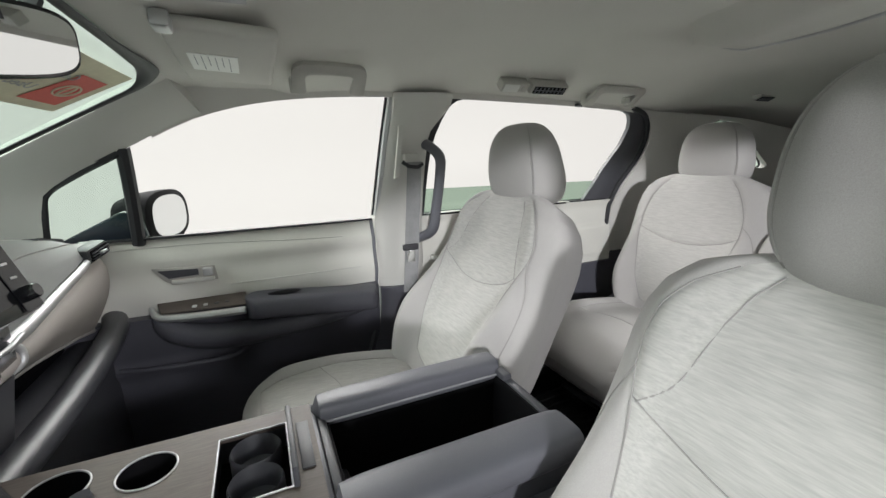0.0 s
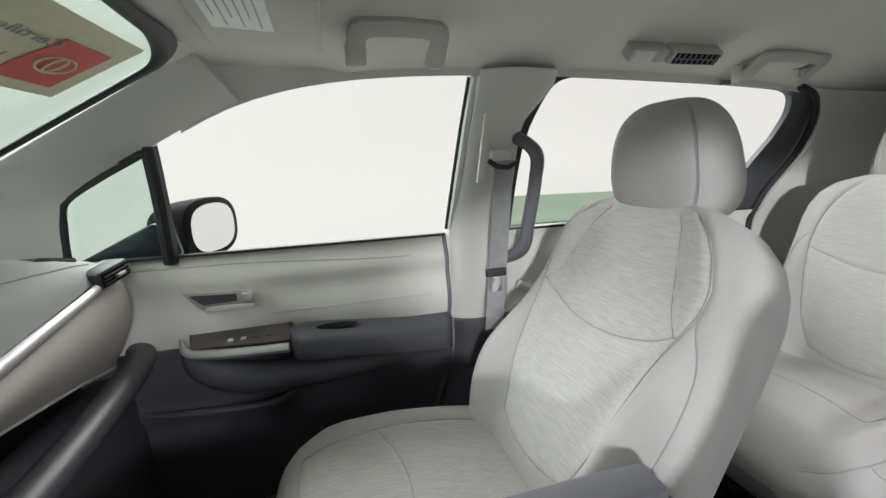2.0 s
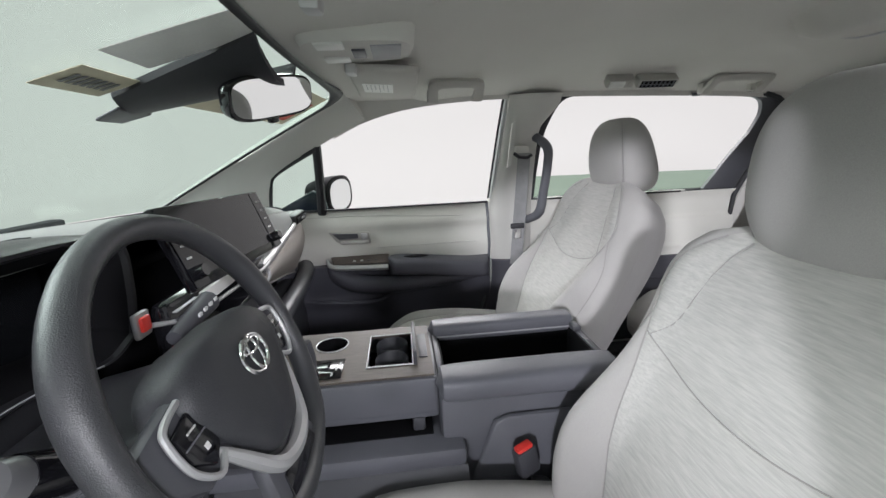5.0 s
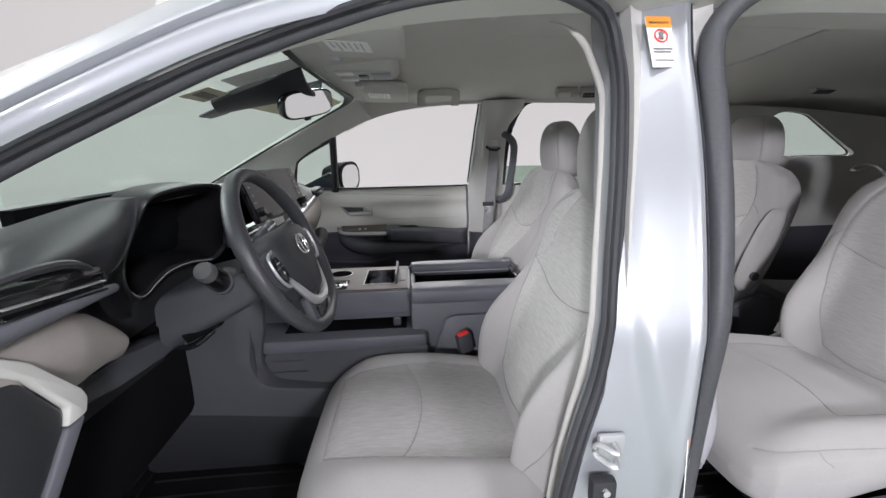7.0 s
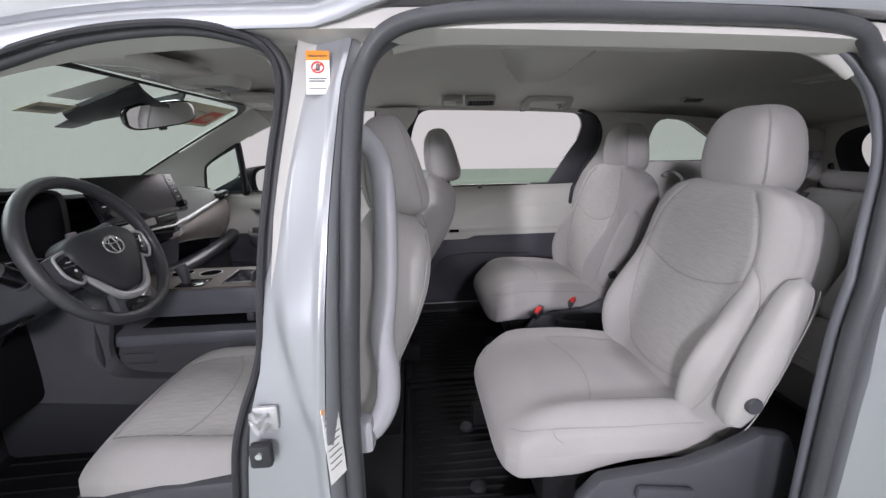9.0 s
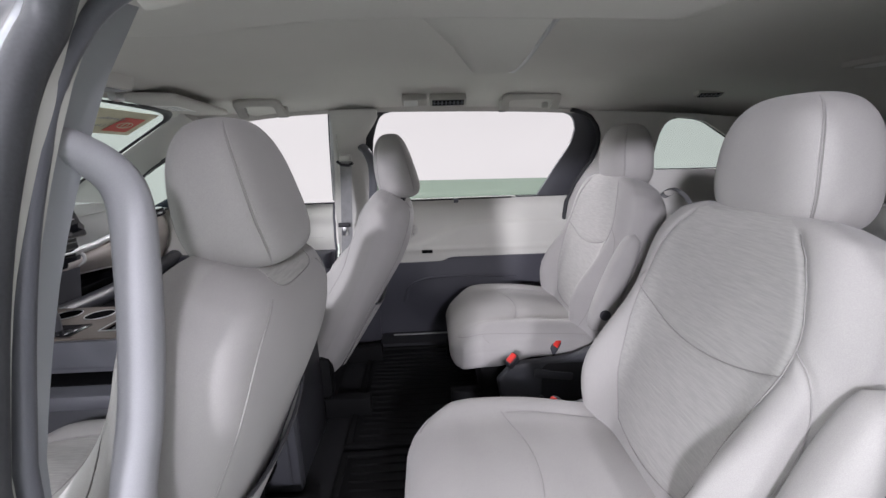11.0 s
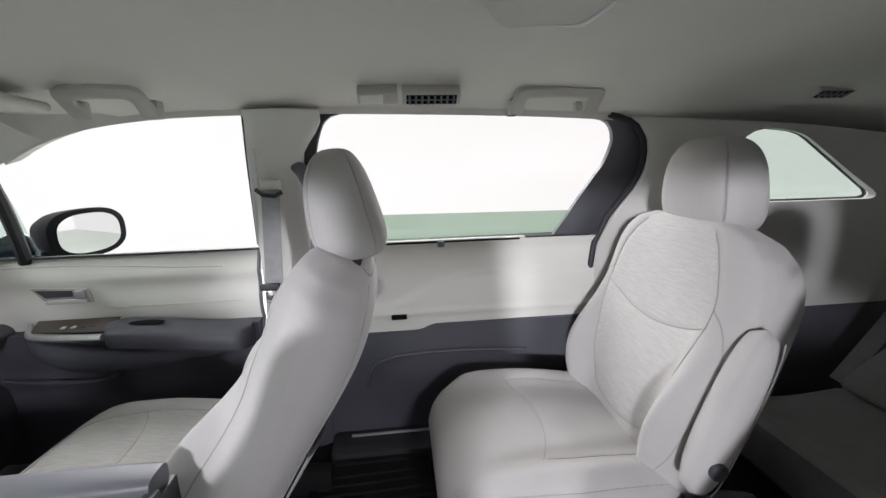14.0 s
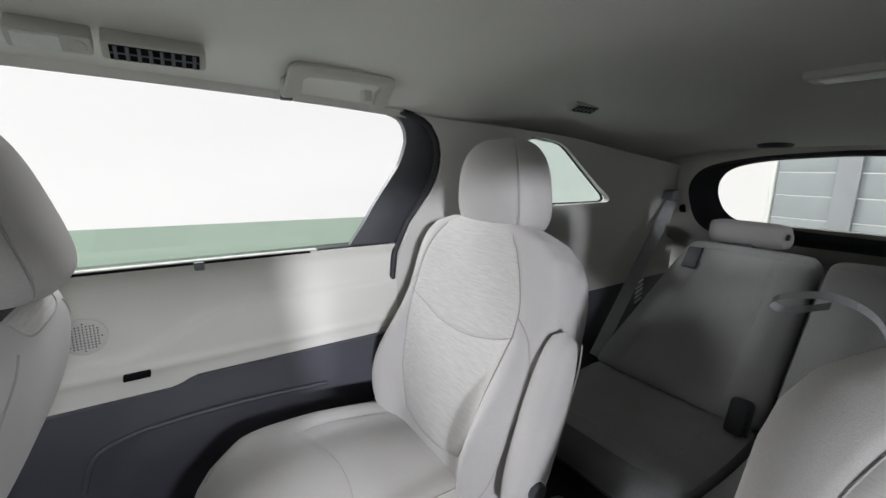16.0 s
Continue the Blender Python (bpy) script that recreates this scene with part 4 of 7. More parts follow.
def seat(name, label, lean_deg, second_row=False, back=None, rest=0.0):
    """A bucket seat that faces -x, built with its cushion joint over the origin and the floor at z = 0."""
    st = thing(name, label, "car seat")
    a = radians(lean_deg)
    ca, sa = math.cos(a), math.sin(a)
    joint = 0.255 if not second_row else 0.27
    L = 0.685 if not second_row else 0.655
    L = (back or L) + (-0.018 if second_row else 0.016)
    curl = 0.085 if not second_row else 0.025

    def place(y, s, h):
        # the back curves: a little lean less towards the top
        bend = -curl * (s / L) ** 2
        x = 0.02 + s * sa + bend - h * ca
        z = joint - 0.075 + s * ca + h * sa
        return Vector((x, y, z))

    def w(v):
        low = [(0, 0.185), (0.06, 0.212), (0.2, 0.238), (0.34, 0.252)] if second_row else [(0, 0.20), (0.06, 0.235), (0.2, 0.255), (0.34, 0.262)]
        return interp(v, low + [(0.5, 0.257), (0.66, 0.252), (0.78, 0.247), (0.85, 0.238), (0.91, 0.220), (0.96, 0.186), (1.0, 0.12)])

    def hf(u, v):
        cap = rim(2 * v - 1, 9 if v < 0.5 else 4.6)
        sh_h, low_b = (0.004, 0.05) if second_row else (0.012, 0.14)
        bol = 0.084 * math.exp(-((abs(u) - 0.80) / 0.17) ** 2) * (low_b + (1 - low_b) * math.exp(-((v - 0.30) / 0.26) ** 2))
        sh = sh_h * math.exp(-((abs(u) - 0.72) / 0.2) ** 2) * math.exp(-((v - 0.85) / 0.09) ** 2)
        lumbar = 0.018 * math.exp(-((v - 0.30) / 0.22) ** 2) * (1 - u * u)
        return ((0.066 - 0.008 * v) * rim(u, 4.0) + (bol + sh) * rim(u, 5) + lumbar) * cap

    def hb(u, v):
        thick = 0.078 + (0.050 if second_row else 0.034) * math.exp(-((v - 0.82) / 0.30) ** 2)
        return thick * rim(u, 3.4) * rim(2 * v - 1, 9 if v < 0.5 else 5.0)

    def edge(v):
        if second_row:
            return interp(v, [(0.0, 0.30), (0.12, 0.40), (0.30, 0.56), (0.5, 0.64), (0.62, 0.72), (0.72, 0.74), (0.82, 0.70), (1.0, 0.58)])
        return interp(v, [(0.0, 0.30), (0.12, 0.40), (0.30, 0.56), (0.5, 0.66), (0.62, 0.72), (0.70, 0.80), (0.78, 0.83), (0.88, 0.78), (0.95, 0.68), (1.0, 0.58)])

    def chest(u):
        return 0.655 - 0.075 * (1 - (u / 0.75) ** 2)

    seams = [curve2([(s * edge(v), v) for v in (0.19, 0.26, 0.34, 0.46, 0.56, 0.655)], 14) for s in (-1, 1)]
    seams += [curve2([(s * edge(v), v) for v in (0.655, 0.74, 0.84, 0.91, 0.955)], 12) for s in (-1, 1)]
    seams += [[(u, chest(u)) for u in (0.75 * (2 * k / 60 - 1) for k in range(61))]]
    seams += [[(0.46 * (2 * k / 40 - 1), 0.19 - 0.030 * (1 - (2 * k / 40 - 1) ** 2)) for k in range(41)]]

    if not second_row:
        seams += [curve2([(s * 0.46, 0.955), (s * 0.49, 0.90), (s * 0.54, 0.80), (s * 0.61, 0.71), (s * edge(0.65) * 0.97, 0.648)], 12) for s in (-1, 1)]
    seams += [curve2([(s * 0.86, 0.10), (s * 0.915, 0.22), (s * 0.93, 0.38), (s * 0.925, 0.52), (s * 0.90, 0.61), (s * 0.84, 0.675), (s * edge(0.715), 0.715)], 14) for s in (-1, 1)]

    def warp(t, b):
        e = edge(b)
        u = math.copysign(abs(t) / 0.6 * e if abs(t) < 0.6 else e + (abs(t) - 0.6) / 0.4 * (1 - e), t)
        c, f = chest(min(abs(u), 0.75)), 0.19 - 0.030 * (1 - min(1, (u / 0.46) ** 2))
        if b < 0.1:
            v = b / 0.1 * f
        elif b < 0.6:
            v = f + (b - 0.1) / 0.5 * (c - f)
        else:
            v = c + (b - 0.6) / 0.4 * (1 - c)
        e = edge(v)
        return math.copysign(abs(t) / 0.6 * e if abs(t) < 0.6 else e + (abs(t) - 0.6) / 0.4 * (1 - e), t), v

    def region(t, b):
        if b > 0.1 and abs(t) < 0.6:
            return "chest" if b > 0.6 else "insert"
        return "bolster"

    bms, back, thread = pad(w, hf, hb, place, L, seams, region, warp=warp)
    br = part("backrest", bms["bolster"], M["cloth"], st, "pale grey cloth side bolsters")
    part("insert_panel", bms["insert"], M["weave_soft" if second_row else "weave"], br, "streaked grey woven centre panel")
    part("chest_panel", bms["chest"], M["weave_soft" if second_row else "weave"], br, "streaked grey woven chest panel")
    part("rear_cover", back, M["cloth_side"], br, "plain grey cloth rear cover")
    sew(thread, br)
    # side seams and pocket on the rear of the backrest
    for pth in ([(-0.80, 0.10), (-0.84, 0.4), (-0.84, 0.7), (-0.78, 0.88), (-0.62, 0.965)], [(0.80, 0.10), (0.84, 0.4), (0.84, 0.7), (0.78, 0.88), (0.62, 0.965)]):
        pts = [place(u * w(v), v * L, -hb(u, v) - 0.0002) for u, v in curve2(pth, 10)]
        part("rear_seam", tube(pts, 0.0014, 6, None, 1, (0.2, 0.9, 0.3)), M["seam"], br)
    def yoke(a, b):
        u, v = lerp(-0.62, 0.62, a), lerp(0.970 + 0.022 * (2 * a - 1) ** 4, 0.9995, b)
        return place(u * w(v), v * L, -hb(u, v) - 0.0012)
    part("top_panel", slab(yoke, 24, 8, (-0.001, 0, -0.001)), M["weave"], br, "streaked woven strip over the top")
    part("rear_seam", tube([yoke(k / 24, 0.0) for k in range(25)], 0.0013, 6, None, 1, (0.2, 0.3, 0.9)), M["seam"], br)
    if not second_row:
        def pocket(a, b):
            u, v = lerp(-0.74, 0.74, a), lerp(0.08, 0.47 - 0.05 * math.sin(math.pi * a), b)
            return place(u * w(v), v * L, -hb(u, v) - 0.004 - 0.014 * b * math.sin(math.pi * a))
        part("map_pocket", slab(pocket, 20, 12, (0.004, 0, 0)), M["cloth_side"], br, "slack cloth map pocket")
        part("pocket_edge", tube([pocket(k / 20, 1.0) for k in range(21)], 0.004, 8, None, 1, (0.2, 0.9, 0.3)), M["plastic"], br, "dark edge of the map pocket")
    # headrest
    top_p = place(0, L, 0)
    headrest(st, (top_p.x + rest + (0.026 if second_row else 0.008), 0, top_p.z + (0.075 if second_row else 0.084)), radians(1 if second_row else -3), M["cloth"], *((0.123, 0.107, 0.069, 4.4) if second_row else (0.126, 0.111, 0.065, 4.2)))

    # cushion
    CL = 0.522 if not second_row else 0.555
    zt = 0.300 if not second_row else 0.305
    x_front = -CL + 0.06

    def cplace(y, s, h):
        t = s / CL
        drop = 0.035 * t * t - 0.012 * math.sin(math.pi * t) + (0.028 if second_row else 0.008) * ease(0.22, 0.0, t)
        return Vector((x_front + s, y, zt - 0.065 - drop + h))

    def cw(v):
        if second_row:
            return interp(v, [(0, 0.155), (0.03, 0.198), (0.08, 0.226), (0.2, 0.247), (0.5, 0.248), (0.85, 0.228), (1.0, 0.20)])
        return interp(v, [(0, 0.16), (0.03, 0.205), (0.08, 0.235), (0.2, 0.258), (0.5, 0.268), (0.85, 0.262), (1.0, 0.235)])

    def chf(u, v):
        bol = 0.030 * math.exp(-((abs(u) - 0.80) / 0.16) ** 2) * ease(0.0, 0.3, v)
        return (0.065 + bol + 0.006 * math.cos(u * 2.2)) * rim(u, 5.0 if second_row else 3.6) * (rim(1 - v / 0.20, 2.4) if v < 0.20 else 1) * (rim((v - 0.9) / 0.1, 4) if v > 0.9 else 1)

    def chb(u, v):
        return (lerp(0.088, 0.040, ease(0.28, 0.55, v)) if second_row else 0.042) * rim(u, 4.5) * (rim(1 - v / 0.18, 2.4) if v < 0.18 else 1) * (rim((v - 0.9) / 0.1, 4) if v > 0.9 else 1)

    def cedge(v):
        return interp(v, [(0, 0.56), (0.15, 0.60), (0.5, 0.66), (0.85, 0.64), (0.95, 0.5)])

    cs = [curve2([(s * cedge(v), v) for v in ((0.42, 0.55, 0.7, 0.8, 0.9) if second_row else (0.1, 0.2, 0.4, 0.6, 0.8, 0.9))], 12) for s in (-1, 1)]
    cs += [[(0.655 * (2 * k / 50 - 1), 0.40 + 0.08 * (1 - (2 * k / 50 - 1) ** 2)) for k in range(51)]]
    cs += [[(0.60 * (2 * k / 40 - 1), 0.90) for k in range(41)]]
    if not second_row:
        cs += [[(cedge(0.1) * (2 * k / 40 - 1), 0.1) for k in range(41)]]

    if second_row:
        cs += [curve2([(s * 0.80, 0.06), (s * 0.90, 0.12), (s * 0.935, 0.25), (s * 0.945, 0.5), (s * 0.94, 0.85)], 12) for s in (-1, 1)]
        cs += [curve2([(s * 0.935, 0.20), (s * 0.975, 0.21), (s * 0.995, 0.235)], 8) for s in (-1, 1)]

    def cwarp(t, b):
        e = cedge(b)
        return math.copysign(abs(t) / 0.6 * e if abs(t) < 0.6 else e + (abs(t) - 0.6) / 0.4 * (1 - e), t), b

    def cregion(t, b):
        return "insert" if abs(t) < 0.6 and 0.1 < b < 0.9 else "side"

    bms, back, thread = pad(cw, chf, chb, cplace, CL, cs, cregion, warp=cwarp)
    cu = part("cushion", bms["side"], M["cloth"], st, "pale grey cloth cushion sides")
    part("insert_panel", bms["insert"], M["cloth" if second_row else "weave_long"], cu, "plain grey cushion panel" if second_row else "streaked grey woven cushion panel")
    part("underside", back, M["cloth_side"], cu)
    sew(thread, cu)

    # base: side shields, frame and floor rails
    if second_row:
        for s in (-1, 1):
            out = [(x_front + 0.17, s * 0.255, 0.055), (0.15, s * 0.255, 0.055), (0.17, s * 0.255, 0.16), (0.12, s * 0.255, 0.285), (0.05, s * 0.255, 0.30), (-0.02, s * 0.255, 0.265), (-0.10, s * 0.255, 0.235), (x_front + 0.20, s * 0.255, 0.215), (x_front + 0.15, s * 0.255, 0.16)]
            sh = part("side_shield", plate(out, (0, s * 0.035, 0), bevel=0.012), M["plastic"], st, "dark slate plastic side shield")
            if s < 0:
                part("lever", box(x_front + 0.27, x_front + 0.40, s * 0.306, s * 0.290, 0.165, 0.195, 0.008, turn=pose(0, 0, 0, 0, 8, 0)), M["plastic"], sh, "dark release lever")
    else:
        part("base_shield", plate([(x_front + 0.015, -0.274, 0.05), (-0.04, -0.274, 0.05), (-0.02, -0.274, 0.262), (-0.10, -0.274, 0.276), (-0.25, -0.274, 0.270), (x_front + 0.12, -0.274, 0.254), (x_front + 0.035, -0.274, 0.232), (x_front + 0.006, -0.274, 0.205)], (0, 0.548, 0), bevel=0.014), M["plastic"], st, "dark plastic seat base")
        for s in (-1, 1):
            part("recliner_cover", box(-0.06, 0.09, s * 0.225, s * 0.255, 0.10, 0.26, 0.03), M["mat"], st)
    part("frame", box(x_front + 0.10, 0.08, -0.21, 0.21, 0.06, 0.19, 0.02), M["mat"], st)
    for s in (-1, 1):
        part("floor_rail", box(x_front + 0.0, 0.20, s * 0.19 - 0.022, s * 0.19 + 0.022, 0.0, 0.075, 0.006), M["mat"], st)
    if second_row:
        # folding armrest on the seat's own left-hand side, raised along the backrest
        p0, p1 = Vector((-0.030, -0.278, 0.318)), Vector((0.088, -0.270, 0.636))
        ax = (p1 - p0).normalized()
        nx = Vector((ax.z, 0, -ax.x))
        rows = []
        for k in range(25):
            t = k / 24
            c = p0.lerp(p1, t)
            r = rim(2 * t - 1, 2.6)
            wd, th = 0.041 * r * (1 - 0.14 * t), 0.032 * r ** 0.7
            rows.append([c + nx * wd * math.copysign(abs(math.cos(q)) ** 0.8, math.cos(q)) + Vector((0, 1, 0)) * th * math.copysign(abs(math.sin(q)) ** 0.7, math.sin(q)) for q in (2 * math.pi * i / 24 for i in range(24))])
        ar = part("armrest", skin(rows, True, False), M["cloth"], st, "padded cloth armrest folded up")
        part("seam", tube([p0.lerp(p1, 0.04 + 0.92 * k / 20) + nx * 0.034 * rim(2 * (0.04 + 0.92 * k / 20) - 1, 3) + Vector((0, -0.0225, 0)) for k in range(21)], 0.0014, 5), M["seam"], ar)
        part("pivot_cap", lathe([(0.001, -0.008), (0.015, -0.008), (0.017, -0.005), (0.017, 0.01)], p0 + Vector((0, -0.030, 0)) + ax * 0.072, "y", 24), M["plastic"], ar, "dark round pivot cap")
    return st


FLOOR = 0.40
front_seat = seat("front_seat", "pale grey cloth front passenger seat, reclined, with headrest", 32)
front_seat.matrix_basis = Matrix.Translation((-0.035, 0.375, FLOOR))
driver_seat = seat("front_seat", "pale grey cloth driver's seat beside the open door", 26, False, 0.643, -0.014)
driver_seat.matrix_basis = Matrix.Translation((-0.113, -0.448, FLOOR))
second = seat("captain_seat", "pale grey cloth captain's chair with raised armrest, beside the sliding door", 14, True, 0.638)
second.matrix_basis = Matrix.Translation((0.945, 0.385, FLOOR))
second_b = copy_thing(second, Matrix.Translation((0.818, -0.445, FLOOR)))
tagged(second_b, "pale grey cloth captain's chair with raised armrest, in the open doorway", "car seat")
for o in (front_seat, driver_seat):
    tagged(o, group="front seats")
for o in (second, second_b):
    tagged(o, group="second-row seats")


# rear bench in two sections
def bench(y0, y1, label, taper=0.05, shift=0.0, anchor=False):
    b = thing("rear_bench", label, "car seat", (1.6, (y0 + y1) / 2, FLOOR), "rear bench")
    yc, hw = (y0 + y1) / 2, (y1 - y0) / 2
    BL = 0.535

    def w(v):
        return hw * rim(2 * v - 1, 16) * (1 - taper * v)

    def place(y, s, h):
        return Vector((1.815 + s * 0.44 - h * 0.90, yc + y - shift * s / BL, 0.575 + s * 0.90 + h * 0.43))

    def hf(u, v):
        dish = 0.020 * math.exp(-((u + 0.05) / 0.5) ** 2) * ease(0.05, 0.3, v) * ease(1.0, 0.75, v)
        return (0.075 - dish + 0.010 * math.exp(-((abs(u) - 0.72) / 0.16) ** 2) * ease(0.9, 0.5, v)) * rim(u, 7) * rim(2 * v - 1, 9)

    seams = [[(s * lerp(0.62, 0.50, k / 30), lerp(0.10, 0.93, k / 30)) for k in range(31)] for s in (-1, 1)]
    seams += [[(0.94 * (2 * k / 40 - 1), 0.945) for k in range(41)]]
    bms, back, th = pad(w, hf, lambda u, v: 0.05 * rim(u, 8) * rim(2 * v - 1, 8), place, BL, seams, lambda u, v: 0, 56, 56, 12, 0.004, 0.006)
    p = part("backrest", bms[0], M["bench_cloth"], b, "grey cloth backrest")
    part("rear_cover", back, M["plastic"], p)
    sew(th, p)
    if anchor:
        part("latch_pull", plate([place(y, s_, hf(0.6, s_ / BL) + 0.001) for y, s_ in ((0.105, 0.425), (0.150, 0.425), (0.160, 0.500), (0.115, 0.500))], (-0.004, 0, 0.002), bevel=0.001), M["plastic"], b, "dark pull strap patch on the backrest")

    def cplace(y, s, h):
        return Vector((1.375 + s, yc + y, 0.535 + 0.018 * math.sin(math.pi * s / 0.44) * -1 + h))

    def cw(v):
        return hw * rim(2 * v - 1, 14)
    cs = [[(s * 0.66, k / 30) for k in range(3, 29)] for s in (-1, 1)] + [[(0.95 * (2 * k / 40 - 1), 0.13) for k in range(41)]]
    bms, back, th = pad(cw, lambda u, v: (0.068 + 0.010 * math.exp(-((abs(u) - 0.8) / 0.15) ** 2)) * rim(u, 9) * rim(2 * v - 1, 7), lambda u, v: 0.10 * rim(u, 8) * rim(2 * v - 1, 6), cplace, 0.44, cs, lambda u, v: 0, 48, 48, 12, 0.004, 0.006)
    c = part("cushion", bms[0], M["bench_cloth"], b, "grey cloth cushion")
    part("underside", back, M["bench_cloth"], c)
    sew(th, c)
    part("base", box(1.42, 1.86, yc - hw * 0.9, yc + hw * 0.9, FLOOR, 0.50, 0.02), M["plastic"], b)
    hx, hz, hc = 2.045, 1.112, yc - shift * 0.70
    rows = []
    for k in range(23):
        t = 2 * k / 22 - 1
        r = rim(t * 0.998, 5)
        rows.append([Vector((hx + 0.02 + 0.058 * r * math.copysign(abs(math.cos(q)) ** 0.75, math.cos(q)), hc + 0.112 * t, hz - 0.010 * math.cos(q) + 0.042 * r * math.copysign(abs(math.sin(q)) ** 0.7, math.sin(q)))) for q in (2 * math.pi * i / 24 for i in range(24))])
    hr = part("headrest", skin(rows, True, True), M["cloth"], b, "low grey headrest")
    part("release_button", lathe([(0.001, -0.006), (0.008, -0.006), (0.010, 0.0)], (hx - 0.012, hc - 0.110, hz + 0.006), "y", 16), M["rubber"], hr, "small dark release button")
    part("post", box(hx - 0.02, hx + 0.03, hc - 0.03, hc + 0.03, hz - 0.08, hz - 0.02, 0.008), M["plastic"], hr)
    return b


bench(0.028, 0.56, "grey cloth rear bench section with a folded-down headrest", 0.34, 0.105, True)
bench(-0.60, 0.016, "grey cloth rear bench section beside the open side")
bk = thing("belt_buckle", "black rear belt buckle between the bench sections", "belt buckle", (1.74, 0.055, 0.60), "belt buckles")
part("housing", box(1.70, 1.755, 0.035, 0.085, 0.60, 0.70, 0.012, turn=pose(0, 0, 0, 0, 20, 0)), M["rubber"], bk)
part("stalk", tube([(1.735, 0.06, 0.64), (1.75, 0.06, 0.56)], 0.020, 10, None, 0.6, (1, 0, 0)), M["rubber"], bk)

# ---- open near side: body frame of the two doorways ----
def out(x, z):
    """Half width of the painted outer face of the near side."""
    return side(x, z) + lerp(0.068, 0.024, min(max((z - 0.9) / 0.55, 0), 1))


frame_near = thing("body_frame", "silver painted door frame of the car's open side", "car body", (0, -0.85, 0.33), kind="structure")
PF = [(0.36, -0.16), (0.62, -0.15), (0.80, -0.128), (0.90, -0.112), (0.98, -0.088), (1.10, -0.079), (1.207, -0.070), (1.38, -0.045), (1.47, -0.035), (1.54, -0.030), (1.58, -0.03)]
PR = [(0.36, 0.004), (0.84, 0.004), (1.20, 0.028), (1.40, 0.048), (1.47, 0.065), (1.54, 0.080), (1.58, 0.09)]
CREASE = [(0.36, 0.005), (0.84, -0.006), (0.88, -0.014), (0.95, -0.030), (1.02, -0.046), (1.09, -0.052), (1.25, -0.040), (1.34, -0.032), (1.58, -0.010)]
def pillar_face(u, v):
    z = lerp(0.34, 1.565, v)
    x = lerp(interp(z, PF), interp(z, PR), u)
    dx = x - interp(z, CREASE)
    ridge = 0.004 * math.exp(-((u - 0.92) / 0.06) ** 2) - 0.040 * (0.4 + 0.6 * ease(0.95, 1.2, z)) * (1 - u) ** 1.3 - (0.004 + 0.010 * ease(1.12, 1.0, z)) * ease(0.012, -0.014, dx)
    return (x, -(out(x, z) + ridge), z)
part("middle_pillar", slab(pillar_face, 72, 60, (0, 0.05, 0)), M["silver"], frame_near, "silver painted middle pillar")
part("pillar_edge", slab(lambda u, v: (interp(lerp(0.34, 1.47, v), PR) + 0.002 + 0.022 * u, -(out(0, lerp(0.34, 1.47, v)) + 0.002 - 0.07 * u), lerp(0.34, 1.47, v)), 4, 30, (0.008, 0.01, 0)), M["silver"], frame_near)

FO = smooth_path([(-0.165, 0, 0.40), (-0.152, 0, 0.62), (-0.135, 0, 0.80), (-0.118, 0, 0.90), (-0.098, 0, 1.0), (-0.086, 0, 1.15), (-0.070, 0, 1.28), (-0.058, 0, 1.385), (-0.070, 0, 1.443), (-0.115, 0, 1.470), (-0.20, 0, 1.476), (-0.34, 0, 1.458), (-0.52, 0, 1.403), (-0.68, 0, 1.325), (-0.85, 0, 1.235), (-1.05, 0, 1.115), (-1.15, 0, 1.0), (-1.18, 0, 0.6)], 7)
part("front_door_seal", tube([(p.x - 0.004 + 0.020 * ease(-0.13, -0.09, p.x), -(side(p.x, min(p.z, 1.44)) + 0.030 - 0.026 * ease(-0.13, -0.09, p.x) + 0.018 * ease(1.40, 1.46, p.z)), p.z) for p in FO], 0.0115, 10, None, 1.0, (0, 1, 0)), M["seal_grey"], frame_near, "dark rubber seal of the front doorway")
part("front_seal_lip", tube([(p.x - 0.010 + 0.020 * ease(-0.13, -0.09, p.x), -(side(p.x, min(p.z, 1.44)) + 0.046 - 0.026 * ease(-0.13, -0.09, p.x) + 0.018 * ease(1.40, 1.46, p.z)), p.z + 0.002) for p in FO], 0.006, 8, None, 1.0, (0, 1, 0)), M["rubber"], frame_near)
part("front_trim_lip", tube([(p.x + 0.010 * ease(1.42, 1.35, p.z), -(side(p.x, p.z) - 0.032), p.z - 0.008) for p in FO[:64]], lambda t: 0.0055 * min(1, (1 - t) * 8 + 0.15), 10, None, 1.0, (0, 1, 0)), M["fitting"], frame_near, "pale trim along the doorway")
SO = smooth_path([(0.036, 0, 0.42), (0.038, 0, 0.84), (0.053, 0, 1.10), (0.063, 0, 1.30), (0.075, 0, 1.40), (0.112, 0, 1.464), (0.19, 0, 1.493), (0.35, 0, 1.503), (0.60, 0, 1.499), (0.82, 0, 1.490), (0.925, 0, 1.466), (0.975, 0, 1.39), (0.965, 0, 1.28), (0.926, 0, 1.16), (0.896, 0, 1.02), (0.890, 0, 0.85), (0.895, 0, 0.42)], 7)
part("rear_door_seal", tube([(p.x, -(side(min(p.x, 1.0), min(p.z, 1.455)) + 0.030 + 0.022 * ease(1.42, 1.47, p.z)), p.z) for p in SO], 0.015, 10, None, 1.1, (0, 1, 0)), M["seal_grey"], frame_near, "dark rubber seal of the sliding doorway")
def inner(p, d):
    c = Vector((0.5, 0, 1.0))
    k = (c - p)
    k.y = 0
    return p + k.normalized() * d
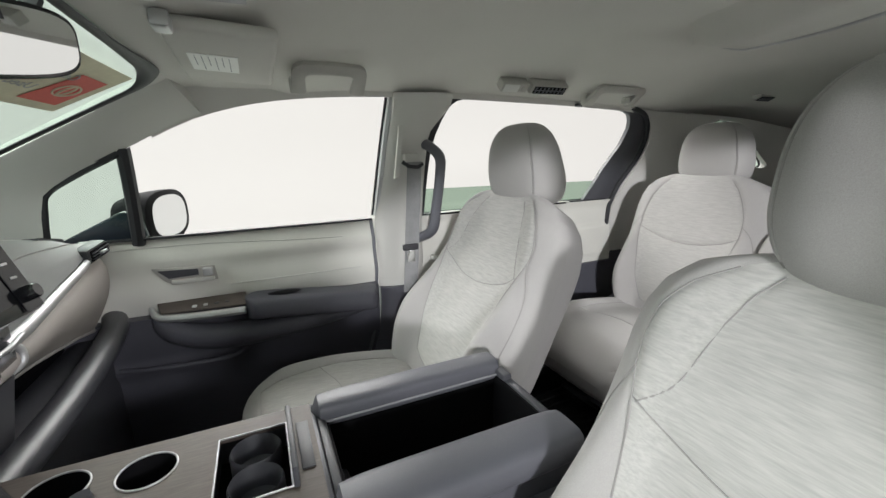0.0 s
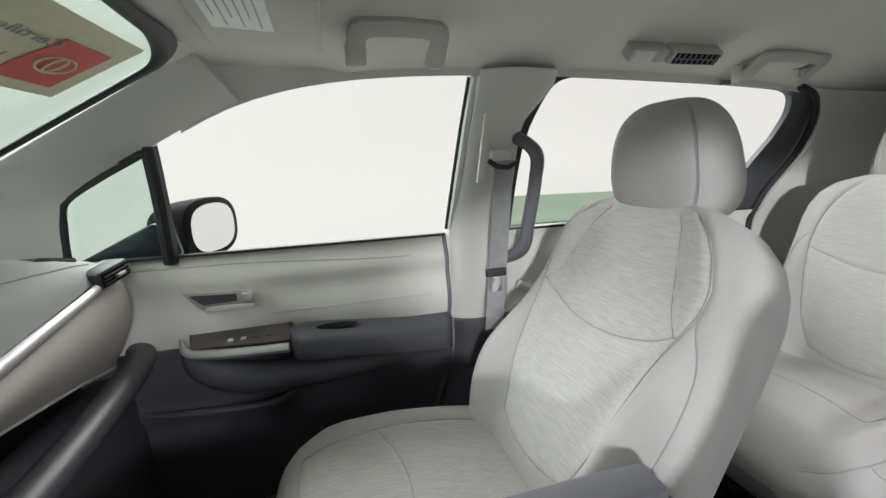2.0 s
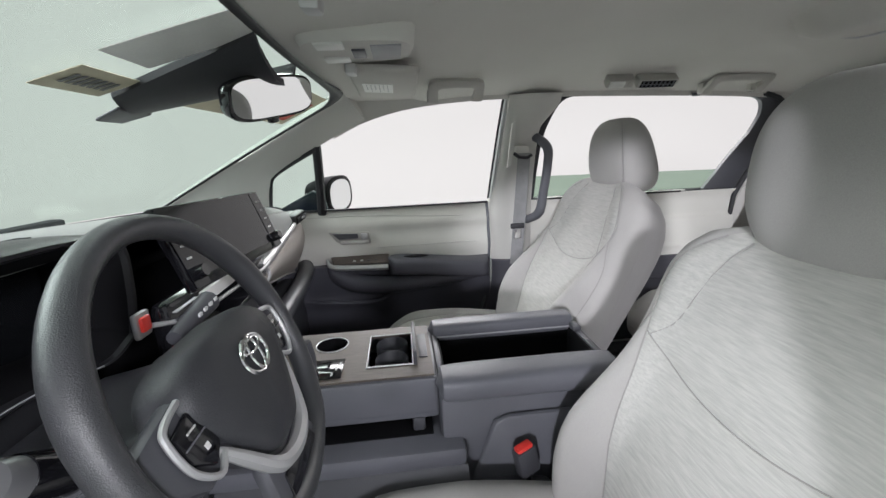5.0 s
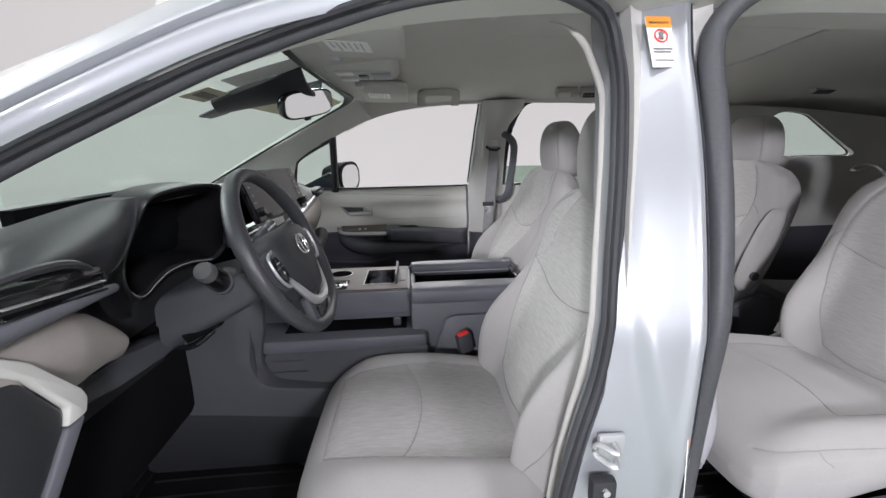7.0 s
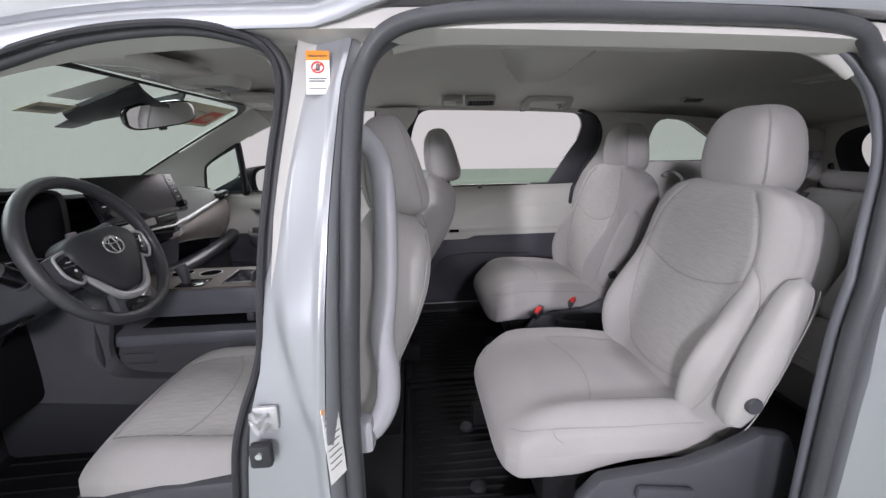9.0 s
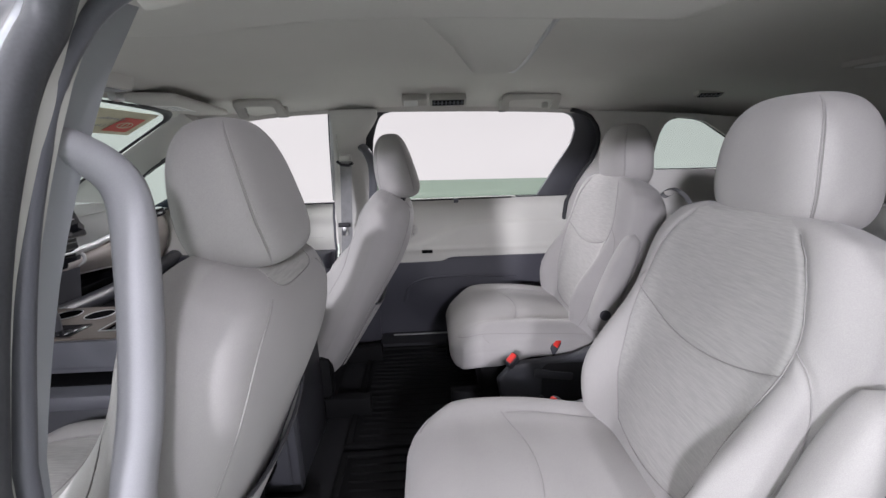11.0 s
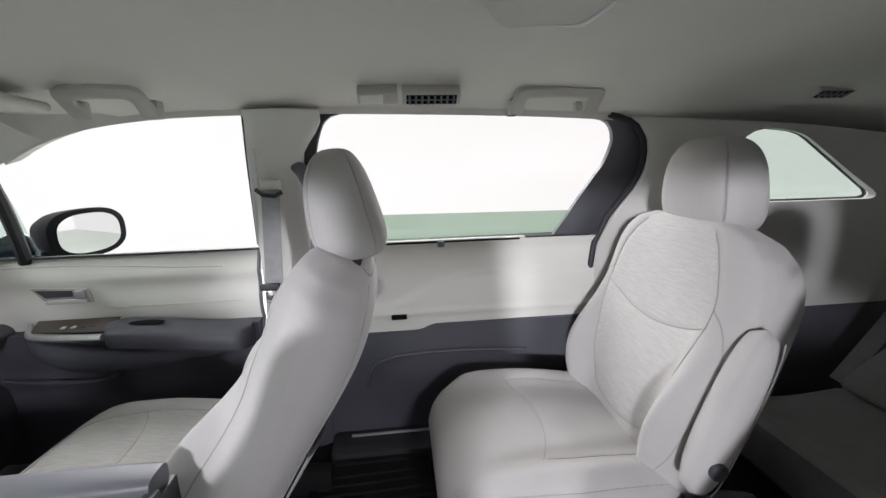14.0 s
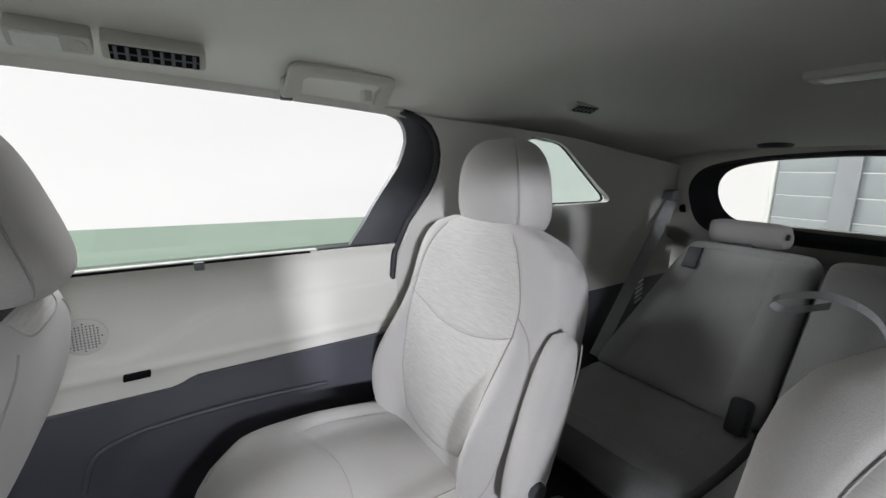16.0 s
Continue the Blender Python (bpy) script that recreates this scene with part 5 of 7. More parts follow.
part("rear_trim_lip", tube([(q.x, -(side(min(q.x, 1.0), q.z) - 0.012), q.z - 0.004) for q in (inner(p, 0.006) for p in SO[36:76])], lambda t: 0.010 + 0.012 * math.sin(math.pi * t) ** 0.5, 12, None, 1.0, (0, 1, 0)), M["liner"], frame_near, "pale cloth roll over the sliding doorway")
part("rear_inner_lip", tube([(q.x, -(side(min(q.x, 1.0), q.z) + 0.002), q.z) for q in (inner(p, 0.004) for p in SO)], 0.009, 10, None, 1.0, (0, 1, 0)), M["plastic_mid"], frame_near)
# padded side roll of the headliner, with a step down to its inner edge
def side_roll(u, v):
    x = lerp(-0.16, 0.93, u)
    y = lerp(-0.325, -0.63, v)
    return (x, y, roof(x, y) + 0.004 - 0.030 * ease(0.0, 0.07, v) * ease(0.0, 0.06, u) * ease(1.0, 0.90, u) * (1 - 0.5 * v))
part("side_roll", slab(side_roll, 40, 24, (0, 0, 0.02)), M["liner"], frame_near, "cloth-covered side roll of the headliner")
# painted rails over the doorways
def roof_rail(u, v):
    x = lerp(-1.2, 1.15, u)
    t = top(x) if x > -1.04 else top(-1.04) + 0.62 * (x + 1.04)
    zlo = t + 0.050 - 0.042 * ease(0.15, 0.0, x)
    y0, y1 = side(x, min(t, 1.5)) + 0.062, side(x, min(t, 1.5)) + 0.012
    z = lerp(zlo, zlo + 0.085, v)
    return (x, -lerp(y0, y1, v ** 1.5) - 0.010 * math.sin(math.pi * v) + 0.012 * math.exp(-((v - 0.45) / 0.06) ** 2), z)
part("roof_rail", slab(roof_rail, 60, 24, (0, 0.04, 0.0)), M["silver"], frame_near, "silver painted roof rail")
part("roof_gutter", tube([(lerp(0.05, 1.15, k / 20), -(side(0.5, 1.46) + 0.012), top(lerp(0.05, 1.15, k / 20)) + 0.140) for k in range(21)], 0.018, 8), M["plastic"], frame_near, "dark slide rail under the roof edge")
part("roof_edge", tube([(lerp(-0.2, 1.2, k / 20), -(side(0.5, 1.46) + 0.006), top(lerp(-0.2, 1.2, k / 20)) + 0.178) for k in range(21)], 0.022, 8), M["silver"], frame_near)
part("rail_bracket", box(0.135, 0.165, -0.745, -0.70, 1.555, 1.580, 0.005), M["satin"], frame_near, "small metal roller bracket")
for bx in (0.56, 0.72, 0.79):
    part("rail_clip", box(bx, bx + 0.008, -0.735, -0.705, 1.566, 1.584, 0.002), M["satin"], frame_near)
part("track_arm", plate([(0.93, -0.71, 1.545), (1.15, -0.72, 1.60), (1.15, -0.72, 1.62), (0.97, -0.71, 1.572), (0.93, -0.71, 1.562)], (0, -0.03, 0), bevel=0.004), M["rubber"], frame_near)
# jamb behind the sliding doorway
def jamb(u, v):
    z = lerp(0.34, 1.46, v)
    xe = interp(z, [(0.34, 0.916), (0.85, 0.912), (1.02, 0.918), (1.16, 0.948), (1.28, 0.988), (1.38, 0.998), (1.46, 0.965)])
    x = xe + 0.20 * u
    return (x, -(out(min(x, 1.0), z) - 0.015 + 0.02 * u), z)
part("rear_jamb", slab(jamb, 8, 30, (0, 0.05, 0)), M["silver"], frame_near, "silver painted rear door jamb")
# sills
part("sill", box(-1.3, 1.2, -0.97, -0.80, 0.30, 0.385, 0.02), M["silver"], frame_near, "silver painted door sill")
part("step_cover", box(-1.0, 0.86, -0.83, -0.70, 0.375, 0.405, 0.01), M["plastic"], frame_near, "dark plastic step cover")
# inner cover and grab handle of the near middle pillar
def near_cover(u, v):
    z = lerp(0.40, 1.47, v)
    x = lerp(interp(z, PF) + 0.015, interp(z, PR) + 0.035, u)
    return (x, -(side(x, z) - 0.008 - 0.025 * math.sin(math.pi * u) ** 0.7), z)
part("inner_cover", slab(near_cover, 10, 24, (0, -0.03, 0)), M["trim"], frame_near)
g = thing("grab_handle", "long grey grab handle on the inside of the middle pillar", "grab handle", (0.10, -0.70, 0.83))
gp = [p + Vector((-0.014, -0.050, 0)) for p in smooth_path([(0.050, -0.655, 1.325), (0.075, -0.640, 1.325), (0.108, -0.625, 1.285), (0.118, -0.645, 1.20), (0.115, -0.672, 1.08), (0.105, -0.70, 0.98), (0.112, -0.715, 0.92), (0.108, -0.73, 0.87), (0.085, -0.745, 0.835), (0.055, -0.765, 0.83)], 8)]
part("bar", tube(gp[6:-6], lambda t: 0.0185, 12, None, 1.1, (1, 0, 0)), M["grip_grey"], g)
for q in (gp[3], gp[-4]):
    part("foot", box(q.x - 0.03, q.x + 0.02, q.y - 0.012, q.y + 0.024, q.z - 0.035, q.z + 0.03, 0.012), M["grip_grey"], g)
part("grip_seam", tube([p + Vector((0.0, 0.0215, 0)) for p in gp[20:52]], 0.0012, 5), M["plastic_mid"], g)
# striker, latch bump and printed labels
stk = thing("door_striker", "bright metal door striker loop on the pillar", "striker", (-0.09, -0.861, 0.90))
part("loop", tube(smooth_path([(-0.080, -0.844, 0.912), (-0.087, -0.871, 0.914), (-0.104, -0.852, 0.913), (-0.104, -0.852, 0.896), (-0.087, -0.871, 0.894), (-0.080, -0.844, 0.896)], 5), 0.0038, 8), M["satin"], stk)
part("plate", box(-0.102, -0.066, -0.852, -0.844, 0.884, 0.924, 0.003), M["satin"], stk)
bmp = thing("door_bumper", "dark rubber door bumper with a bright screw", "bumper", (-0.095, -0.854, 0.845))
part("pad", box(-0.112, -0.078, -0.866, -0.848, 0.826, 0.866, 0.006), M["rubber"], bmp)
part("screw", lathe([(0.001, -0.006), (0.005, -0.006), (0.006, -0.002)], (-0.095, -0.864, 0.852), "y", 12), M["chrome"], bmp)


def sticker(name, label, at, w, h, normal, rows):
    """A flat printed label; rows of (x0, x1, z0, z1, material) in parts of its size."""
    n = Vector(normal).normalized()
    upv = (Vector((0, 0, 1)) - n * n.z).normalized()
    rt = upv.cross(n)
    st = thing(name, label, "label", at)
    c = Vector(at)
    def quad(x0, x1, z0, z1, d, t):
        return plate([c + rt * w * (x - 0.5) + upv * h * (z - 0.5) + n * d for x, z in ((x0, z0), (x1, z0), (x1, z1), (x0, z1))], n * t)
    part("backing", quad(0, 1, 0, 1, 0.001, 0.001), M["white"], st)
    for x0, x1, z0, z1, m, nm in rows:
        part(nm, quad(x0, x1, z0, z1, 0.0024, 0.0006), M[m], st)
    return st, c, rt, upv, n


def lab_y(z):
    return -(out(0.014, z) - 0.004)
nrm = Vector((0.05, -(1.0), 0.44))
st1, c, rt, upv, n = sticker("warning_label", "white warning label with an orange band and a round sign", (0.012, lab_y(1.415), 1.415), 0.036, 0.074, nrm, [(0, 1, 0.78, 1, "orange", "orange_band"), (0.1, 0.9, 0.85, 0.90, "ink", "text_bar"), (0.12, 0.88, 0.34, 0.37, "ink", "text_bar"), (0.12, 0.80, 0.28, 0.31, "ink", "text_bar"), (0.12, 0.86, 0.12, 0.14, "ink", "text_bar")])
ring = [c + n * 0.0032 + 0.009 * (math.cos(t) * rt + math.sin(t) * upv) + upv * 0.008 for t in (2 * math.pi * k / 24 for k in range(25))]
part("round_sign", tube(ring, 0.0012, 6, None, 1, (0.1, 0.3, 0.9)), M["red"], st1)
part("sign_bar", tube([c + n * 0.0032 + upv * 0.008 + 0.008 * (rt * s + upv * s) * 0.7 for s in (-1, 1)], 0.0012, 6), M["red"], st1)
part("sign_shape", tube([c + n * 0.003 + upv * (0.008 + s * 0.005) for s in (-1, 1)], 0.003, 6), M["ink"], st1)
sticker("tyre_label", "white printed tyre label with an orange top", (0.0145, -0.857, 0.86), 0.034, 0.13, (1.5, -1, 0.1), [(0, 1, 0.94, 1, "orange", "orange_band")] + [(0.1, 0.9 - 0.07 * (k % 3), 0.86 - 0.085 * k, 0.875 - 0.085 * k, "ink", "text_bar") for k in range(9)])


# ---- dashboard ----
dash = thing("dashboard", "dark dashboard with pale soft top, beige pads and silver trim", "dashboard", (-0.95, 0, 0.45))
def cowl_x(y):
    return -1.62 + 0.38 * (y / 0.76) ** 2
def ridge(y):
    """Rear edge of the dash top: x and z."""
    z = interp(y, [(-0.82, 1.175), (-0.62, 1.192), (-0.45, 1.209), (-0.25, 1.206), (-0.16, 1.197), (0.0, 1.185), (0.25, 1.180), (0.45, 1.166), (0.62, 1.135), (0.80, 1.09)])
    x = interp(y, [(-0.82, -0.825), (-0.55, -0.835), (-0.2, -0.835), (-0.12, -0.84), (0.25, -0.845), (0.6, -0.83), (0.8, -0.84)])
    return x, z
def dash_top(u, v):
    y = lerp(-0.83, 0.80, u)
    rx, rz = ridge(y)
    x = lerp(cowl_x(y), rx, v)
    z = lerp(1.125, rz, ease(0, 1, v) * 0.5 + v * 0.5) - 0.012 * ease(0.93, 1.0, v)
    return (x, y, z)
part("top_pad", slab(dash_top, 60, 24, (0, 0, -0.008)), M["dash_top"], dash, "soft grey dash top")
TRIM = [(0.20, 1.018), (0.32, 1.027), (0.45, 1.046), (0.60, 1.066), (0.70, 1.078), (0.80, 1.085)]
def trim_pt(y):
    return Vector((-0.775 - 0.02 * ease(0.55, 0.8, y), y, interp(y, TRIM)))
def pass_face(u, v):
    y = lerp(0.16, 0.79, u)
    a = Vector((ridge(y)[0] + 0.002, y, ridge(y)[1] - 0.008))
    b = trim_pt(y) + Vector((0, 0, 0.010))
    p = a.lerp(b, v)
    p.x += 0.012 * math.sin(math.pi * v)
    return p
part("passenger_pad", slab(pass_face, 40, 12, (-0.04, 0, 0)), M["dash_pad"], dash, "smooth grey passenger-side pad")
part("pad_seam", tube([pass_face(k / 30, 0.22 + 0.15 * (1 - k / 30)) + Vector((0.0006, 0, 0)) for k in range(26)], 0.0014, 6), M["seam"], dash)
part("silver_trim", tube([trim_pt(lerp(0.235, 0.745, k / 30)) + Vector((0.004, 0, 0)) for k in range(31)] , lambda t: 0.0125 - 0.005 * t, 10, None, 0.8, (1, 0, 0)), M["satin"], dash, "satin silver trim line")
part("trim_hook", tube(smooth_path([trim_pt(0.25) + Vector((0.004, 0, 0)), (-0.765, 0.262, 1.005), (-0.765, 0.258, 0.985), (-0.775, 0.240, 0.975)], 6), 0.006, 10), M["satin"], dash)
def beige(u, v):
    y = lerp(0.20, 0.80, u)
    zt = interp(y, TRIM) - 0.012
    zb = interp(y, [(0.2, 0.945), (0.4, 0.925), (0.6, 0.895), (0.72, 0.87), (0.8, 0.86)])
    z = lerp(zt, zb, v)
    return (-0.785 + 0.024 * math.sin(math.pi * v ** 0.7) - 0.035 * v * v - 0.05 * ease(0.70, 0.82, y), y, z)
part("knee_pad", slab(beige, 30, 14, (-0.05, 0, 0)), M["beige"], dash, "soft beige passenger pad")
part("pad_piping", tube([Vector(beige(k / 30, 1.0)) + Vector((0.002, 0, -0.002)) for k in range(31)], 0.003, 6), M["seam"], dash)
part("shelf_recess", slab(lambda u, v: (-0.90, lerp(0.14, 0.82, u), lerp(0.80, 1.0, v)), 6, 4, (-0.03, 0, 0)), M["gloss_black"], dash, "dark open shelf")
part("shelf_lip", tube(smooth_path([(-0.80, 0.80, 0.872), (-0.775, 0.70, 0.868), (-0.765, 0.55, 0.860), (-0.765, 0.38, 0.850), (-0.77, 0.24, 0.845), (-0.77, 0.10, 0.850)], 8), lambda t: 0.030, 14, None, 0.9), M["dash_slate"], dash, "rounded slate shelf edge")
part("glove_box", box(-0.90, -0.81, 0.16, 0.80, 0.46, 0.835, 0.03), M["plastic"], dash, "dark glove box")
part("core", box(-1.45, -0.93, -0.80, 0.80, 0.60, 1.10, 0.03), M["cavity"], dash)
# side and defroster vents at the far end
EV = Matrix.Translation((0.016, 0.004, -0.012))
def eput(name, bm, mat, label=""):
    bmesh.ops.transform(bm, matrix=EV, verts=bm.verts)
    return part(name, bm, mat, dash, label)
eput("end_vent", box(-0.815, -0.775, 0.612, 0.706, 1.078, 1.116, 0.010, turn=pose(0, 0, 0, 8, 0, -10)), M["dash_dark"], "rectangular side air vent")
eput("vent_mouth", box(-0.778, -0.7735, 0.619, 0.699, 1.084, 1.110, 0.004, turn=pose(0, 0, 0, 8, 0, -10)), M["cavity"])
for k in range(3):
    eput("vent_blade", box(-0.776, -0.770, 0.622, 0.696, 1.089 + k * 0.007, 1.0905 + k * 0.007, 0.0005, turn=pose(0, 0, 0, 8, 0, -10)), M["plastic"])
eput("vent_tab", box(-0.772, -0.764, 0.650, 0.672, 1.094, 1.100, 0.001, turn=pose(0, 0, 0, 8, 0, -10)), M["satin"])
part("window_vent", box(-0.885, -0.835, 0.600, 0.690, 1.120, 1.127, 0.002, turn=pose(0, 0, 0, -12, -2, -8)), M["dash_dark"], dash)
for k in range(4):
    part("vent_slot", box(-0.880 + k * 0.012, -0.872 + k * 0.012, 0.605, 0.685, 1.1265, 1.1285, 0.0005, turn=pose(0, 0, 0, -12, -2, -8)), M["cavity"], dash)

# instrument cluster
part("cluster_wall", slab(lambda u, v: (-0.93, lerp(-0.62, -0.20, u), lerp(1.00, 1.205, v)), 4, 4, (-0.02, 0, 0)), M["cavity"], dash)
part("cluster_display", box(-0.915, -0.905, -0.56, -0.24, 1.045, 1.175, 0.006, turn=pose(0, 0, 0, 0, 12, 0)), M["screen"], dash, "dark glossy instrument display")
for y0, y1, z in ((-0.54, -0.50, 1.13), (-0.535, -0.50, 1.10), (-0.52, -0.47, 1.07), (-0.33, -0.29, 1.12)):
    part("display_mark", box(-0.9045, -0.9035, y0, y1, z, z + 0.003), M["ink"], dash)
HO = smooth_path([(-0.815, -0.215, 1.05), (-0.805, -0.215, 1.12), (-0.80, -0.226, 1.190), (-0.80, -0.30, 1.207), (-0.80, -0.44, 1.209), (-0.80, -0.508, 1.199), (-0.82, -0.520, 1.16), (-0.845, -0.530, 1.105), (-0.850, -0.537, 1.062), (-0.855, -0.515, 1.028), (-0.860, -0.480, 1.017), (-0.855, -0.445, 1.032), (-0.848, -0.405, 1.045), (-0.838, -0.34, 1.043), (-0.828, -0.26, 1.028), (-0.815, -0.215, 1.05)], 6)
cen = Vector((-0.9, -0.42, 1.12))
def grown(p, d, dx):
    k = Vector((0, p.y - cen.y, (p.z - cen.z) * 1.6)).normalized()
    return p + k * d + Vector((dx, 0, 0))
bm = skin([[grown(p, -0.002, -0.004) for p in HO], [grown(p, 0.002, 0.003) for p in HO], [grown(p, 0.007, 0.004) for p in HO], [grown(p, 0.010, 0.000) for p in HO], [grown(p, 0.013, -0.022) for p in HO], [grown(p, 0.014, -0.060) for p in HO]])
lining = skin([[grown(p, -0.002, -0.004) for p in HO], [Vector((p.x - 0.022, cen.y + (p.y - cen.y) * 0.97, cen.z + (p.z - cen.z) * 0.80)) for p in HO], [Vector((-0.925, cen.y + (p.y - cen.y) * 0.95, cen.z + (p.z - cen.z) * 0.72)) for p in HO]])
part("hood_lining", lining, M["cavity"], dash, "black matt hood lining")
part("cluster_hood", bm, M["hood"], dash, "black grained instrument hood")
part("hood_piping", tube([grown(p, 0.003, 0.0035) for p in HO[52:84]], 0.0011, 6), M["grip_grey"], dash)
PADR = smooth_path([(-0.808, -0.520, 1.210), (-0.802, -0.545, 1.180), (-0.799, -0.580, 1.140), (-0.799, -0.617, 1.112), (-0.802, -0.655, 1.100)], 10)
edge = smooth_path([(p.x - 0.006, p.y, p.z) for p in PADR[::8]] + [(-0.815, -0.650, 1.060), (-0.845, -0.590, 1.010), (-0.868, -0.52, 0.985)], 6)
rows = []
for k in range(25):
    a, b = edge[round(k / 24 * (len(edge) - 1))], HO[30 + round(k / 24 * 30)]
    rows.append([a.lerp(b, j / 6) - Vector((0.010 * math.sin(math.pi * j / 6), 0, 0)) for j in range(7)])
part("cluster_surround", skin(rows), M["hood"], dash, "black surround beside the instruments")
def left_pad(u, v):
    """u runs from the instrument opening to the door end, v from the ridge down."""
    k = v * (len(PADR) - 1)
    i = min(int(k), len(PADR) - 2)
    r = PADR[i].lerp(PADR[i + 1], k - i)
    yl = -0.885
    top_e = Vector((-0.845 + 0.02 * u, lerp(-0.53, yl, u), lerp(1.212, 1.168, u)))
    zb = lerp(1.100, 1.148, ease(0.0, 0.42, u))
    bot = Vector((-0.795 + 0.02 * ease(0.1, 0.5, u), lerp(-0.655, yl, u), zb))
    p = top_e.lerp(bot, v)
    w = (1 - u) ** 3
    p = p.lerp(r, w)
    bulge = math.sin(math.pi * min(1, v * 1.02)) ** 0.8 * ease(0.0, 0.30, u)
    p.x += 0.026 * bulge - 0.012 * math.exp(-((u - 0.62 - 0.25 * v) / 0.06) ** 2) * ease(0.0, 0.25, v)
    return p
part("driver_side_pad", slab(left_pad, 44, 26, (-0.05, 0, 0)), M["dash_dark"], dash, "black leather-grained pad")
part("driver_vent", box(-0.80, -0.757, -0.86, -0.70, 1.105, 1.148, 0.012, turn=pose(0, 0, 0, -6, 0, 0)), M["gloss_black"], dash, "wide air vent")
for k in range(3):
    part("vent_blade", box(-0.757, -0.750, -0.855, -0.712, 1.112 + k * 0.012, 1.1145 + k * 0.012, 0.001, turn=pose(0, 0, 0, -6, 0, 0)), M["satin"] if k == 1 else M["gloss_black"], dash)
for k in range(6):
    part("vent_fin", box(-0.775, -0.7575, -0.85 + k * 0.022, -0.847 + k * 0.022, 1.112, 1.142, 0.001, turn=pose(0, 0, 0, -6, 0, 0)), M["gloss_black"], dash)
part("vent_brow", tube(smooth_path([(-0.760, -0.88, 1.158), (-0.757, -0.80, 1.160), (-0.760, -0.745, 1.150), (-0.768, -0.705, 1.126), (-0.775, -0.685, 1.112)], 8), 0.006, 8), M["dash_dark"], dash)
part("driver_trim", tube(smooth_path([(-0.754, -0.89, 1.108), (-0.754, -0.80, 1.106), (-0.760, -0.72, 1.101), (-0.772, -0.672, 1.094)], 8), lambda t: 0.010 - 0.004 * t, 10, None, 1.1), M["plastic_mid"], dash, "thin slate trim under the vent")
def left_beige(u, v):
    y = lerp(-0.90, -0.562, u)
    x0 = interp(y, [(-0.9, -0.785), (-0.74, -0.802), (-0.68, -0.82), (-0.62, -0.84), (-0.562, -0.862)])
    zt = interp(y, [(-0.9, 1.100), (-0.79, 1.096), (-0.74, 1.083), (-0.68, 1.058), (-0.62, 1.014), (-0.585, 0.980), (-0.562, 0.950)])
    zb = interp(y, [(-0.9, 0.990), (-0.80, 0.965), (-0.67, 0.942), (-0.60, 0.930), (-0.562, 0.927)])
    e = 0.2 + 0.8 * ease(1.0, 0.86, u)
    return (x0 + (0.026 * math.sin(math.pi * v ** 0.75) + 0.006) * e - 0.035 * v ** 2.2 * e, y, lerp(zt, zb, v))
part("driver_knee_pad", slab(left_beige, 40, 20, (-0.02, 0, 0)), M["beige"], dash, "soft beige driver-side pad")
def lower_face(u, v):
    y = lerp(-0.88, -0.22, u)
    zt = interp(y, [(-0.88, 1.098), (-0.66, 1.092), (-0.60, 1.05), (-0.52, 1.012), (-0.48, 1.004), (-0.40, 1.030), (-0.30, 1.030), (-0.22, 1.03)])
    return (lerp(-0.822, -0.872, ease(-0.72, -0.52, y)) - 0.03 * v, y, lerp(zt, 0.925, v))
part("driver_lower", slab(lower_face, 34, 10, (-0.05, 0, 0)), M["dash_dark"], dash, "black lower panel")
part("lower_lip", plate([(-0.862, -0.74, 0.945), (-0.862, -0.67, 0.938), (-0.858, -0.572, 0.928), (-0.836, -0.50, 0.926), (-0.814, -0.449, 0.921), (-0.816, -0.451, 0.897), (-0.836, -0.50, 0.884), (-0.860, -0.60, 0.882), (-0.864, -0.74, 0.905)], (-0.06, 0, 0), bevel=0.010), M["dash_slate"], dash, "slate lower dash lip")
part("switch_panel", slab(lambda u, v: (-0.874 - 0.10 * v - 0.02 * math.sin(math.pi * v), lerp(-0.80, -0.36, u), lerp(0.905, 0.70, v) - 0.02 * u), 12, 10, (-0.04, 0, 0)), M["rubber"], dash, "black switch panel")
CAPX = -0.760
cap = part("end_cover", plate([(CAPX, -0.93, 1.085), (CAPX, -0.890, 1.080), (CAPX, -0.847, 1.045), (CAPX, -0.809, 0.985), (CAPX, -0.817, 0.962), (CAPX, -0.894, 0.872), (CAPX, -0.925, 0.80), (CAPX, -0.96, 0.80), (CAPX, -0.96, 1.08)], (-0.03, 0, 0), bevel=0.008), M["dash_dark"], dash, "black end cover")
part("end_trim", plate([(CAPX + 0.004, -0.93, 1.108), (CAPX + 0.004, -0.885, 1.100), (CAPX + 0.004, -0.838, 1.066), (CAPX + 0.004, -0.783, 0.997), (CAPX + 0.004, -0.778, 0.982), (CAPX + 0.004, -0.785, 0.9635), (CAPX + 0.004, -0.8155, 0.9635), (CAPX + 0.004, -0.8075, 0.986), (CAPX + 0.004, -0.8455, 1.0465), (CAPX + 0.004, -0.889, 1.0815), (CAPX + 0.004, -0.93, 1.0865)], (-0.02, 0, 0), bevel=0.004), M["trim"], cap, "pale curved end trim")
part("end_band", plate([(CAPX + 0.003, -0.8160, 0.9615), (CAPX + 0.003, -0.786, 0.9615), (CAPX + 0.003, -0.868, 0.872), (CAPX + 0.003, -0.905, 0.80), (CAPX + 0.003, -0.924, 0.80), (CAPX + 0.003, -0.893, 0.872)], (-0.02, 0, 0), bevel=0.004), M["plastic_mid"], cap, "slate edge band")
